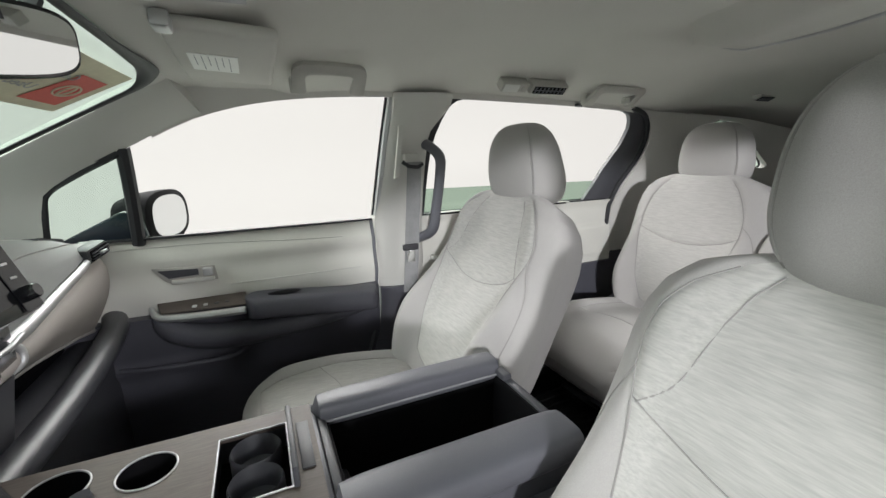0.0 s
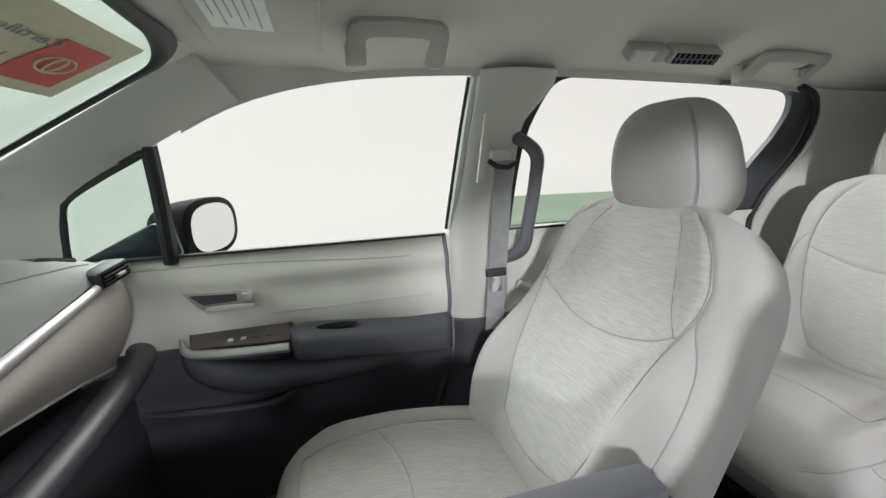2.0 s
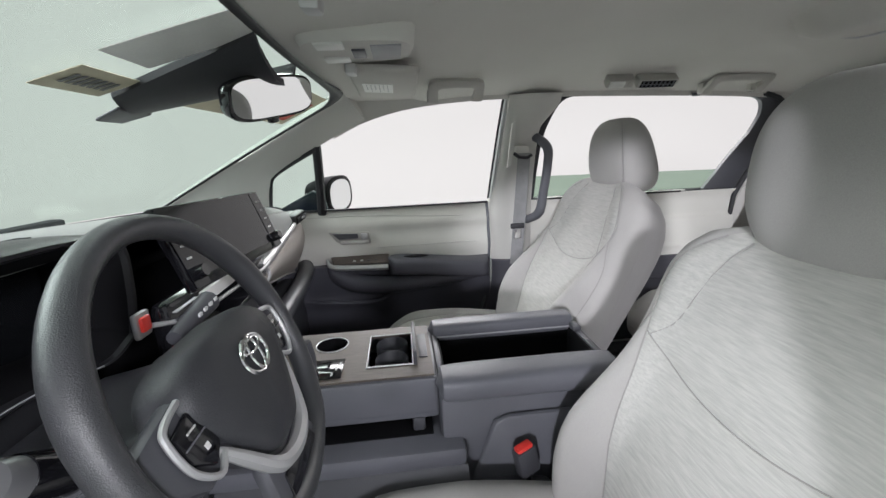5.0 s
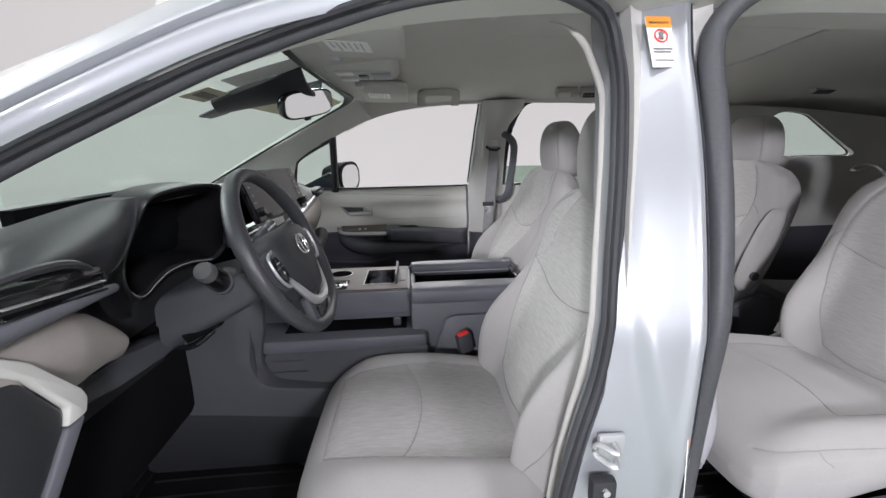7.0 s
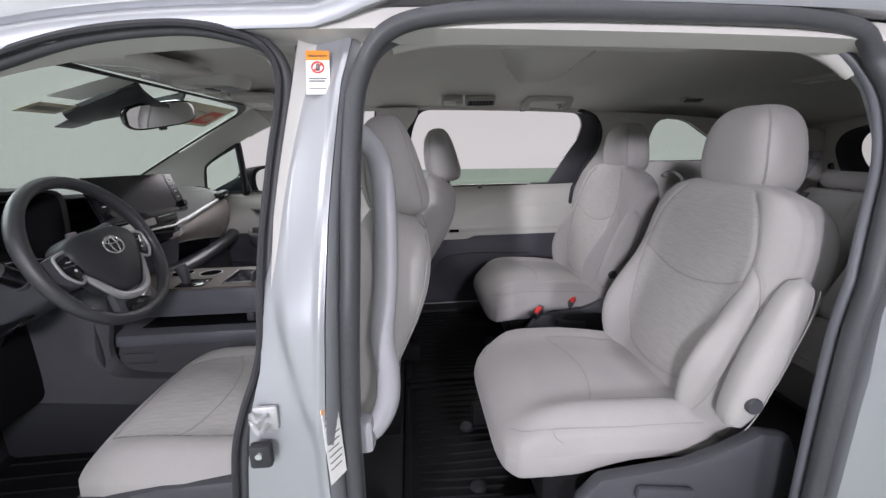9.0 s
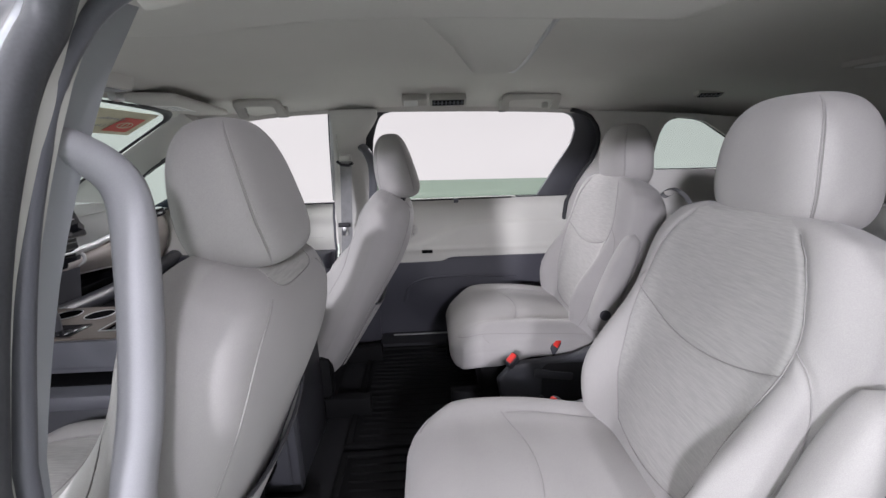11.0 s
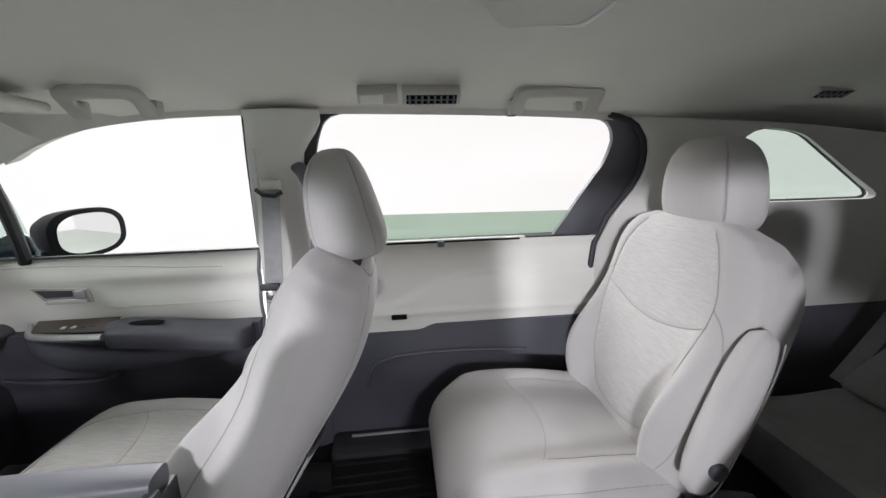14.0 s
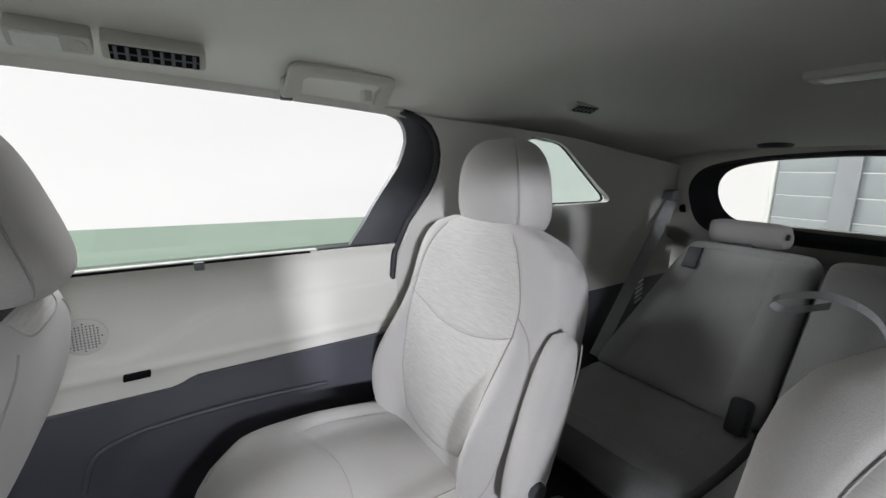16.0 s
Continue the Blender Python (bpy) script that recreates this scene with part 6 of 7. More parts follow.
for yy, zz, dx in ((-0.70, 0.865, -0.012), (-0.665, 0.855, -0.014), (-0.715, 0.80, -0.045), (-0.69, 0.795, -0.048), (-0.60, 0.880, -0.008), (-0.575, 0.878, -0.008)):
    part("switch_blank", box(-0.890 + dx, -0.874 + dx, yy - 0.010, yy + 0.010, zz - 0.008, zz + 0.008, 0.003), M["plastic"], dash)
part("kick_panel", slab(lambda u, v: (lerp(-1.25, -0.88, u), -0.80 + 0.02 * u, lerp(0.40, 0.95, v)), 6, 6, (0, -0.03, 0)), M["carpet"], dash)

# centre: display, vents, climate panel
def dput(name, bm, mat, parent, label=""):
    bmesh.ops.transform(bm, matrix=Matrix.Translation((-0.745, 0.0, 1.148)) @ pose(0, 0, 0, -2, -20, -3), verts=bm.verts)
    return part(name, bm, mat, parent, label)
scr = dput("display_housing", box(-0.022, -0.002, -0.162, 0.238, -0.064, 0.086, 0.007), M["gloss_black"], dash, "large dark centre touch screen")
dput("display_glass", box(-0.0015, -0.0005, -0.124, 0.186, -0.044, 0.082), M["screen"], scr)
for yy in (-0.142, 0.210):
    dput("key_strip", box(-0.0015, -0.0003, yy - 0.018, yy + 0.024, -0.060, 0.082), M["screen"], scr)
    for k in range(4):
        dput("button_mark", box(0.0004, 0.0010, yy - 0.006, yy + 0.008, 0.056 - k * 0.022, 0.0595 - k * 0.022), M["icon"], scr)
    dput("knob", lathe([(0.001, 0.016), (0.010, 0.016), (0.0115, 0.013), (0.012, -0.002)], (0, yy + 0.002, -0.036), "x", 24), M["gloss_black"], scr, "round volume knob")
part("vent_frame", box(-0.80, -0.766, -0.200, 0.262, 0.975, 1.086, 0.014), M["gloss_black"], dash, "black centre vent surround")
for y0, y1 in ((-0.190, -0.120), (0.125, 0.245)):
    for k in range(2):
        part("vent_blade", box(-0.768, -0.760, y0, y1, 1.054 + k * 0.014, 1.0565 + k * 0.014, 0.001), M["satin"] if k else M["plastic"], dash)
part("centre_trim", tube(smooth_path([(-0.758, 0.262, 1.030), (-0.756, 0.20, 1.026), (-0.754, 0.05, 1.036), (-0.756, -0.10, 1.043), (-0.765, -0.180, 1.052), (-0.785, -0.215, 1.060)], 8), 0.004, 10), M["satin"], dash, "satin silver centre trim line")
part("climate_panel", box(-0.772, -0.756, -0.104, 0.098, 1.048, 1.072, 0.004, turn=pose(0, 0, 0, 0, -12, 0)), M["lens"], dash, "pale satin climate panel")
part("trim_patch", box(-0.800, -0.790, -0.240, -0.206, 1.046, 1.086, 0.004), M["satin"], dash)
part("hazard_button", box(-0.792, -0.784, -0.236, -0.214, 1.056, 1.080, 0.004), M["red"], dash, "red hazard button")
part("lower_fascia", slab(lambda u, v: (lerp(-0.775, -0.80, v), lerp(-0.16, 0.25, u), lerp(0.97, 0.84, v)), 8, 6, (-0.06, 0, 0)), M["plastic"], dash)

# steering column and stalk
col = thing("steering_column", "slate steering column shroud with a stalk", "steering column", (-0.72, -0.42, 0.95))
def shroud(lo, hi, k_wide, drop):
    rows = []
    for k in range(19):
        t = k / 18
        c = Vector((-0.835, -0.385, 0.956)).lerp(Vector((-0.640, -0.388, 1.022)), t)
        wy, wz = lerp(0.120, 0.098, t) * k_wide, lerp(drop, 0.045, t)
        wy *= 1 - 0.10 * ease(0.86, 1.0, t)
        r = []
        for i in range(25):
            q = lerp(lo, hi, i / 24)
            narrow = 1 - 0.16 * max(0.0, -math.sin(q))
            r.append(c + Vector((0.02 * math.sin(q), narrow * wy * math.copysign(abs(math.cos(q)) ** 0.32, math.cos(q)), wz * math.copysign(abs(math.sin(q)) ** 0.32, math.sin(q)))))
        rows.append(r)
    bm = skin(rows)
    skin([rows[-1], [Vector((p.x + 0.004, -0.388 + (p.y + 0.388) * 0.2, 1.022 + (p.z - 1.022) * 0.2)) for p in rows[-1]]], bm=bm)
    return bm
part("upper_shroud", shroud(0.0, math.pi, 1.0, 0.064), M["dash_slate"], col, "slate upper column shroud")
part("lower_shroud", shroud(math.pi - 0.12, 2 * math.pi + 0.12, 0.965, 0.082), M["dash_slate"], col, "slate lower column shroud")
part("lever_recess", plate([(-0.800, -0.497, 0.930), (-0.735, -0.478, 0.948), (-0.730, -0.472, 0.936), (-0.795, -0.486, 0.905)], (0, 0.02, 0), bevel=0.003), M["cavity"], col)
part("tilt_lever", tube(smooth_path([(-0.805, -0.500, 0.906), (-0.785, -0.505, 0.908), (-0.765, -0.498, 0.914), (-0.742, -0.478, 0.930)], 5), lambda t: 0.006 + 0.003 * math.sin(math.pi * t), 10, None, 0.7), M["gloss_black"], col, "dark tilt lever")
part("stalk_boot", tube([(-0.712, -0.455, 1.026), (-0.709, -0.482, 1.034), (-0.706, -0.500, 1.040)], lambda t: 0.030 - 0.006 * t, 20), M["dash_slate"], col, "slate stalk collar")
part("stalk_knob", tube([(-0.707, -0.495, 1.038), (-0.705, -0.512, 1.050), (-0.704, -0.535, 1.066), (-0.704, -0.541, 1.070)], lambda t: 0.0215 - 0.002 * t, 22), M["gloss_black"], col, "dark ribbed stalk knob")
part("stalk_tip", tube([(-0.704, -0.540, 1.069), (-0.704, -0.551, 1.077), (-0.704, -0.557, 1.081), (-0.704, -0.559, 1.083)], lambda t: 0.0165 * (1 - t ** 3) ** 0.5 + 0.002, 20), M["stalk"], col, "grey rounded stalk tip")
part("wiper_stalk", tube(smooth_path([(-0.69, -0.33, 1.085), (-0.69, -0.28, 1.092), (-0.69, -0.23, 1.098)], 5), lambda t: 0.010 + 0.006 * t, 12), M["plastic"], col)
for k in range(4):
    part("stalk_mark", box(-0.677, -0.6745, -0.29 + k * 0.016, -0.282 + k * 0.016, 1.096 + 0.0015 * k, 1.101 + 0.0015 * k), M["icon"], col)

# steering wheel: built flat, then tipped back
wheel = thing("steering_wheel", "dark grained steering wheel with silver spokes", "steering wheel", (-0.605, -0.388, 1.070))
TIP = Matrix.Translation((-0.605, -0.388, 1.070)) @ pose(0, 0, 0, 0, -24, 0)
def wput(name, bm, mat, parent, label=""):
    bmesh.ops.transform(bm, matrix=TIP, verts=bm.verts)
    return part(name, bm, mat, parent, label)
R = 0.181
def rim_pt(t):
    flat = 1 - 0.03 * ease(-0.80, -1.0, math.sin(t))
    return Vector((0, R * math.cos(t), R * math.sin(t) * flat))
rows = []
for k in range(72):
    t = 2 * math.pi * k / 72
    p = rim_pt(t)
    d = p.normalized()
    gr = 0.0142 + 0.002 * math.exp(-((math.sin(t) - 0.45) / 0.3) ** 2)
    rows.append([p + gr * (math.cos(q) * d + math.sin(q) * 1.12 * Vector((1, 0, 0))) for q in (2 * math.pi * i / 16 for i in range(16))])
rows.append(rows[0])
bm = skin(rows, True)
bmesh.ops.remove_doubles(bm, verts=bm.verts, dist=1e-5)
wput("rim", bm, M["wheel"], wheel, "thick grained rim")
HUB = [(0, 0.052), (0.055, 0.051), (0.094, 0.038), (0.110, 0.012), (0.104, -0.016), (0.082, -0.050), (0.054, -0.088), (0.030, -0.107), (0, -0.111)]
HUB = [(p.x, p.y) for p in smooth_path([(y, z, 0) for y, z in HUB] + [(-y, z, 0) for y, z in reversed(HUB[:-1])], 5)][:-1]
def hub(sc, x):
    return [Vector((x, y * sc, -0.012 + (z + 0.012) * sc)) for y, z in HUB]
wput("airbag_cover", skin([hub(1.0, -0.03), hub(1.0, 0.004), hub(0.975, 0.014), hub(0.90, 0.023), hub(0.62, 0.031), hub(0.10, 0.034)], True, True), M["dash_dark"], wheel, "slate airbag cover")
ring = [Vector((0.0355, 0.029 * math.cos(t), 0.000 + 0.0215 * math.sin(t))) for t in (2 * math.pi * k / 36 for k in range(37))]
em = wput("emblem_ring", tube(ring, 0.0026, 8, None, 1, (1, 0, 0)), M["chrome"], wheel, "plain bright oval emblem")
wput("emblem_ring", tube([Vector((0.0365, 0.011 * math.cos(t), 0.000 + 0.020 * math.sin(t))) for t in (2 * math.pi * k / 30 for k in range(31))], 0.0022, 8, None, 1, (1, 0, 0)), M["chrome"], em)
wput("emblem_bar", tube([Vector((0.0365, 0.021 * math.cos(t), 0.010 + 0.007 * math.sin(t))) for t in (2 * math.pi * k / 30 for k in range(31))], 0.002, 8, None, 1, (1, 0, 0)), M["chrome"], em)
for s in (-1, 1):
    sp = wput("spoke", plate([(-0.012, s * 0.080, 0.030), (-0.012, s * 0.172, 0.014), (-0.012, s * 0.170, -0.030), (-0.012, s * 0.128, -0.060), (-0.012, s * 0.070, -0.056)], (0.02, 0, 0), bevel=0.006), M["plastic"], wheel, "black spoke with buttons")
    wput("button_pad", plate([(0.008, s * 0.102, 0.012), (0.008, s * 0.138, 0.004), (0.008, s * 0.136, -0.026), (0.008, s * 0.114, -0.046), (0.008, s * 0.094, -0.034)], (0.007, 0, 0), bevel=0.003), M["gloss_black"], sp)
    wput("button_gap", box(0.0150, 0.0156, s * 0.098, s * 0.136, -0.013, -0.0115), M["plastic_mid"], sp)
    wput("button_line", box(0.0152, 0.0160, s * 0.110, s * 0.124, -0.004, -0.002), M["icon"], sp)
    wput("button_line", box(0.0152, 0.0160, s * 0.110, s * 0.116, -0.028, -0.022), M["icon"], sp)
    wput("silver_edge", tube(smooth_path([(0.010, s * 0.104, 0.022), (0.012, s * 0.134, 0.016), (0.013, s * 0.143, 0.004), (0.013, s * 0.140, -0.030), (0.013, s * 0.118, -0.054), (0.012, s * 0.096, -0.044)], 6), 0.0034, 8, None, 1, (1, 0, 0)), M["satin"], sp)
wput("lower_trim", tube(smooth_path([(0.008, -0.100, -0.040), (0.010, -0.082, -0.068), (0.012, -0.058, -0.103), (0.013, -0.036, -0.120), (0.014, 0.0, -0.126), (0.013, 0.036, -0.120), (0.012, 0.058, -0.103), (0.010, 0.082, -0.068), (0.008, 0.100, -0.040)], 6), lambda t: 0.004 + 0.0065 * math.sin(math.pi * t) ** 0.6, 8, None, 1.0, (1, 0, 0)), M["satin"], wheel, "silver V-shaped lower trim")
wput("lower_spoke", plate([(-0.014, -0.058, -0.100), (-0.014, 0.058, -0.100), (-0.014, 0.076, -0.164), (-0.014, -0.076, -0.164)], (0.020, 0, 0), bevel=0.006), M["plastic"], wheel, "black lower spoke")
wput("spoke_inlay", plate([(0.006, -0.044, -0.132), (0.006, 0.044, -0.132), (0.006, 0.054, -0.160), (0.006, -0.054, -0.160)], (0.003, 0, 0), bevel=0.001), M["gloss_black"], wheel)

# ---- centre console ----
con = thing("centre_console", "dark centre console with grey wood panel and open armrest bin", "centre console", (-0.3, 0, 0.40))
YC0, YC1 = -0.128, 0.118
part("bridge", box(-0.86, -0.345, YC0, YC1, 0.782, 0.806, 0.008), M["plastic_mid"], con, "slate console bridge")
for y0, y1 in ((YC0, YC0 + 0.016), (YC1 - 0.014, YC1)):
    part("bridge_side", box(-0.86, -0.345, y0, y1, 0.790, 0.870, 0.006), M["plastic_mid"], con)
part("bridge_end", box(-0.362, -0.345, YC0 + 0.015, YC1 - 0.013, 0.800, 0.869, 0.004), M["plastic_mid"], con)
holes = [(-0.574, 0.045, 0.036), (-0.676, 0.055, 0.036)]
# wood panel as a net with round openings left free
bm = bmesh.new()
outer = [(-0.78, YC0 + 0.010), (-0.352, YC0 + 0.010), (-0.352, YC1 - 0.008), (-0.78, YC1 - 0.008)]
edges = []
def loop(pts, z):
    vs = [bm.verts.new((x, y, z)) for x, y in pts]
    return [bm.edges.new((vs[k], vs[(k + 1) % len(vs)])) for k in range(len(vs))]
edges += loop(outer, 0.874)
for hx, hy, hr in holes:
    edges += loop([(hx + hr * math.cos(2 * math.pi * k / 32), hy + hr * math.sin(2 * math.pi * k / 32)) for k in range(32)], 0.874)
edges += loop([(-0.487, -0.075), (-0.392, -0.075), (-0.392, 0.068), (-0.487, 0.068)], 0.874)
bmesh.ops.triangle_fill(bm, use_beauty=True, use_dissolve=False, edges=edges)
geom = bmesh.ops.extrude_face_region(bm, geom=bm.faces[:])
bmesh.ops.translate(bm, vec=(0, 0, -0.005), verts=[v for v in geom["geom"] if isinstance(v, bmesh.types.BMVert)])
part("wood_panel", bm, M["wood"], con, "grey-brown wood-look panel")
for hx, hy, hr in holes:
    part("cup_ring", tube([(hx + hr * math.cos(t), hy + hr * math.sin(t), 0.8750) for t in (2 * math.pi * k / 36 for k in range(37))], 0.0014, 8), M["satin"], con, "bright cup holder ring")
    # wells and tray below are near-black, their inner shade put into the colour
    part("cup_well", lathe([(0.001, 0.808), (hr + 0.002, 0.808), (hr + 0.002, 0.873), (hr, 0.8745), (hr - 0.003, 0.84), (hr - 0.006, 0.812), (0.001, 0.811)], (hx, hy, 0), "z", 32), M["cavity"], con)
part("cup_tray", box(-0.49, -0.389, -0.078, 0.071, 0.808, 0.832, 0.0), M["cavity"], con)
part("tray_rim", tube([(-0.487, -0.075, 0.8755), (-0.392, -0.075, 0.8755), (-0.392, 0.068, 0.8755), (-0.487, 0.068, 0.8755), (-0.487, -0.075, 0.8755)], 0.0016, 6), M["satin"], con)
for yy in (-0.038, 0.031):
    part("tray_cup", lathe([(0.001, 0.832), (0.036, 0.832), (0.036, 0.868), (0.034, 0.872), (0.032, 0.868), (0.029, 0.838), (0.001, 0.836)], (-0.437, yy, 0), "z", 28), M["plastic"], con, "dark cup holder in the tray")
part("tray_lid", box(-0.391, -0.383, -0.078, 0.072, 0.872, 0.905, 0.003), M["plastic"], con, "raised dark tray divider")
part("shifter_plate", box(-0.62, -0.535, -0.105, -0.030, 0.8745, 0.878, 0.002), M["gloss_black"], con, "black shifter plate")
part("shifter", tube(smooth_path([(-0.60, -0.068, 0.875), (-0.602, -0.068, 0.905), (-0.612, -0.068, 0.935)], 5), lambda t: 0.012 + 0.008 * t, 14, None, 1, (1, 0, 0)), M["plastic"], con, "short dark shift lever")
for k in range(3):
    part("shift_mark", box(-0.556 + 0.006 * k, -0.552 + 0.006 * k, -0.098 + 0.02 * k, -0.086 + 0.02 * k, 0.8782, 0.8786), M["icon"], con)
part("side_pocket", box(-0.378, -0.360, -0.05, 0.06, 0.8745, 0.8765, 0.0008), M["plastic"], con)
# armrest bin with two raised padded sides
part("bin_wall", box(-0.345, -0.330, YC0, YC1, 0.55, 0.866, 0.006), M["plastic"], con)
part("bin_wall", box(0.005, 0.022, YC0, YC1, 0.42, 0.862, 0.006), M["plastic"], con)
part("bin_side", box(-0.345, 0.020, YC0 - 0.028, YC0 + 0.012, 0.40, 0.852, 0.012), M["plastic_mid"], con, "slate bin side")
part("bin_side", box(-0.345, 0.020, YC1 - 0.040, YC1 - 0.008, 0.40, 0.850, 0.012), M["plastic_mid"], con)
# near-black plates and floor: shade of the open bin put into the colour
part("bin_shade", box(-0.331, 0.004, YC0 + 0.011, YC0 + 0.016, 0.60, 0.868), M["cavity"], con)
part("bin_shade", box(-0.331, 0.004, YC1 - 0.046, YC1 - 0.041, 0.60, 0.866), M["cavity"], con)
part("bin_shade", box(-0.331, -0.327, YC0, YC1 - 0.02, 0.60, 0.862), M["cavity"], con)
part("bin_shade", box(0.000, 0.004, YC0, YC1 - 0.02, 0.60, 0.858), M["cavity"], con)
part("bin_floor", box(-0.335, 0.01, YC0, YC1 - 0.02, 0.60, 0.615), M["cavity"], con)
def padbar(yc, wy, zc, hz, x0=-0.352, x1=0.022):
    rows = []
    for k in range(29):
        t = k / 28
        r = rim(2 * t - 1, 7)
        rows.append([Vector((lerp(x0, x1, t), yc + wy * r * math.copysign(abs(math.cos(q)) ** 0.55, math.cos(q)), zc + hz * r ** 0.6 * math.copysign(abs(math.sin(q)) ** 0.55, math.sin(q)))) for q in (2 * math.pi * i / 24 for i in range(24))])
    return skin(rows, True, True)
part("armrest_lid", padbar(-0.135, 0.042, 0.862, 0.026), M["plastic_mid"], con, "padded slate armrest half")
part("armrest_lid", padbar(0.092, 0.030, 0.868, 0.022), M["plastic_mid"], con, "padded slate armrest half")
part("lid_seam", tube([(lerp(-0.34, 0.01, k / 10), 0.0615, 0.862) for k in range(11)], 0.002, 6), M["grip_grey"], con)
part("latch", box(0.0, 0.020, 0.035, 0.075, 0.858, 0.872, 0.004), M["plastic"], con)
part("side_facet", plate([(-0.325, YC0 - 0.029, 0.56), (0.00, YC0 - 0.029, 0.44), (0.00, YC0 - 0.029, 0.800), (-0.215, YC0 - 0.029, 0.800), (-0.245, YC0 - 0.029, 0.790)], (0, -0.016, 0), bevel=0.010), M["plastic_mid"], con, "raised slate side wedge")
# lower deck under the bridge
part("lower_deck", box(-0.92, -0.30, -0.190, 0.150, 0.712, 0.754, 0.012), M["plastic_mid"], con, "slate lower deck")
# near-black sheet for the shade in the gap under the bridge
part("deck_shade", box(-0.72, -0.36, -0.14, 0.10, 0.754, 0.757, 0.001), M["cavity"], con)
part("side_shelf", box(-0.76, -0.30, -0.262, -0.150, 0.590, 0.632, 0.010), M["dash_slate"], con, "flat slate side shelf")
part("side_panel", slab(lambda u, v: (lerp(-0.765, -0.30, u), lerp(-0.186, -0.250, v), lerp(0.716, 0.634, v)), 10, 6, (0, 0.02, -0.01)), M["tunnel"], con, "slanted slate side panel")
for zz, x1 in ((0.700, -0.655), (0.676, -0.640)):
    part("panel_line", tube([(-0.74, -0.1995 - (0.716 - zz) * 0.70, zz + 0.003), (x1, -0.1995 - (0.716 - zz) * 0.70, zz + 0.003)], 0.0016, 6), M["dash_slate"], con)
part("shelf_line", box(-0.70, -0.60, -0.225, -0.220, 0.6315, 0.6335, 0.0005), M["plastic_mid"], con)
part("recess_wall", slab(lambda u, v: (lerp(-0.84, -0.34, u), -0.150, lerp(0.62, 0.80, v) if u < 0.15 else lerp(0.62, 0.66, v)), 12, 6, (0, 0.02, 0)), M["dash_dark"], con)
part("recess_end", slab(lambda u, v: (-0.765 - 0.02 * u, lerp(-0.26, -0.13, u), lerp(0.62, 0.95, v)), 6, 6, (-0.03, 0, 0)), M["dash_slate"], con)
TE = smooth_path([(-0.735, 0, 0.960), (-0.735, 0, 0.880), (-0.742, 0, 0.810), (-0.757, 0, 0.740), (-0.752, 0, 0.692), (-0.722, 0, 0.664), (-0.66, 0, 0.654), (-0.56, 0, 0.646), (-0.44, 0, 0.640), (-0.32, 0, 0.635)], 6)
TB = smooth_path([(-1.45, 0, 0.960), (-1.45, 0, 0.880), (-1.42, 0, 0.800), (-1.32, 0, 0.700), (-1.16, 0, 0.630), (-1.00, 0, 0.604), (-0.82, 0, 0.588), (-0.66, 0, 0.572), (-0.50, 0, 0.560), (-0.32, 0, 0.550)], 6)
def tunnel(u, v):
    k = u * (len(TE) - 1)
    i = min(int(k), len(TE) - 2)
    a, b = TE[i].lerp(TE[i + 1], k - i), TB[i].lerp(TB[i + 1], k - i)
    p = a.lerp(b, v)
    p.y = -0.268 + 0.030 * ease(0.06, 0.0, v) - 0.014 * v + 0.10 * ease(0.25, 1.0, v) * ease(0.5, 0.0, u)
    return p
part("tunnel_side", slab(tunnel, 50, 20, (0, 0.02, 0)), M["tunnel"], con, "curved slate tunnel side")
part("tunnel_base", box(-1.10, -0.28, -0.270, 0.24, 0.40, 0.588, 0.02), M["dash_dark"], con, "black lower tunnel side")
part("charge_socket", lathe([(0.001, 0.006), (0.010, 0.006), (0.013, 0.004), (0.013, -0.004)], (-0.763, -0.215, 0.690), "x", 20), M["gloss_black"], con, "round power socket")
part("deck_clip", box(-0.40, -0.375, -0.13, -0.10, 0.756, 0.786, 0.005), M["plastic"], con)

# ---- headliner fittings ----
mir = thing("rear_view_mirror", "dark framed rear-view mirror on the windscreen", "mirror", (-0.63, 0.0, 1.45))
mt = Matrix.Translation((-0.618, -0.002, 1.412)) @ pose(0, 0, 0, 0, 8, -20) @ pose(0, 0, 0, 10, 0, 0)
def mput(name, bm, mat, label=""):
    bmesh.ops.transform(bm, matrix=mt, verts=bm.verts)
    return part(name, bm, mat, mir, label)
def mring(sc, x):
    return [Vector((x, 0.124 * sc * math.copysign(abs(math.cos(t)) ** 0.5, math.cos(t)), 0.039 * (1 + (sc - 1) * 3) * math.copysign(abs(math.sin(t)) ** 0.55, math.sin(t)))) for t in (2 * math.pi * k / 36 for k in range(36))]
mput("housing", skin([mring(0.80, -0.03), mring(0.96, -0.016), mring(1.0, 0.0), mring(0.99, 0.006), mring(0.965, 0.0065)], True, True), M["gloss_black"], "dark mirror housing")
mput("mirror_face", skin([mring(0.95, 0.0068), mring(0.95, 0.0078)], True, True), M["mirror"], "bright mirror glass")
mput("tab", box(-0.012, 0.0, -0.012, 0.012, -0.048, -0.034, 0.003), M["gloss_black"])
part("stem", tube(smooth_path([(-0.640, 0.0, 1.415), (-0.675, 0.0, 1.435), (-0.690, 0.0, 1.468)], 5), 0.010, 10, None, 1, (0, 1, 0)), M["gloss_black"], mir)
def cam_pt(u, v):
    a = Vector(screen_at(0.5, lerp(0.02, 0.26, v)))
    w = lerp(0.13, 0.055, v)
    return Vector((a.x + 0.008, lerp(-w, w, u), a.z - 0.012 - 0.052 * math.sin(math.pi * u) ** 0.7 * (1 - 0.55 * v)))
ch = thing("sensor_housing", "dark camera housing behind the windscreen", "sensor housing", (-0.70, 0, 1.47))
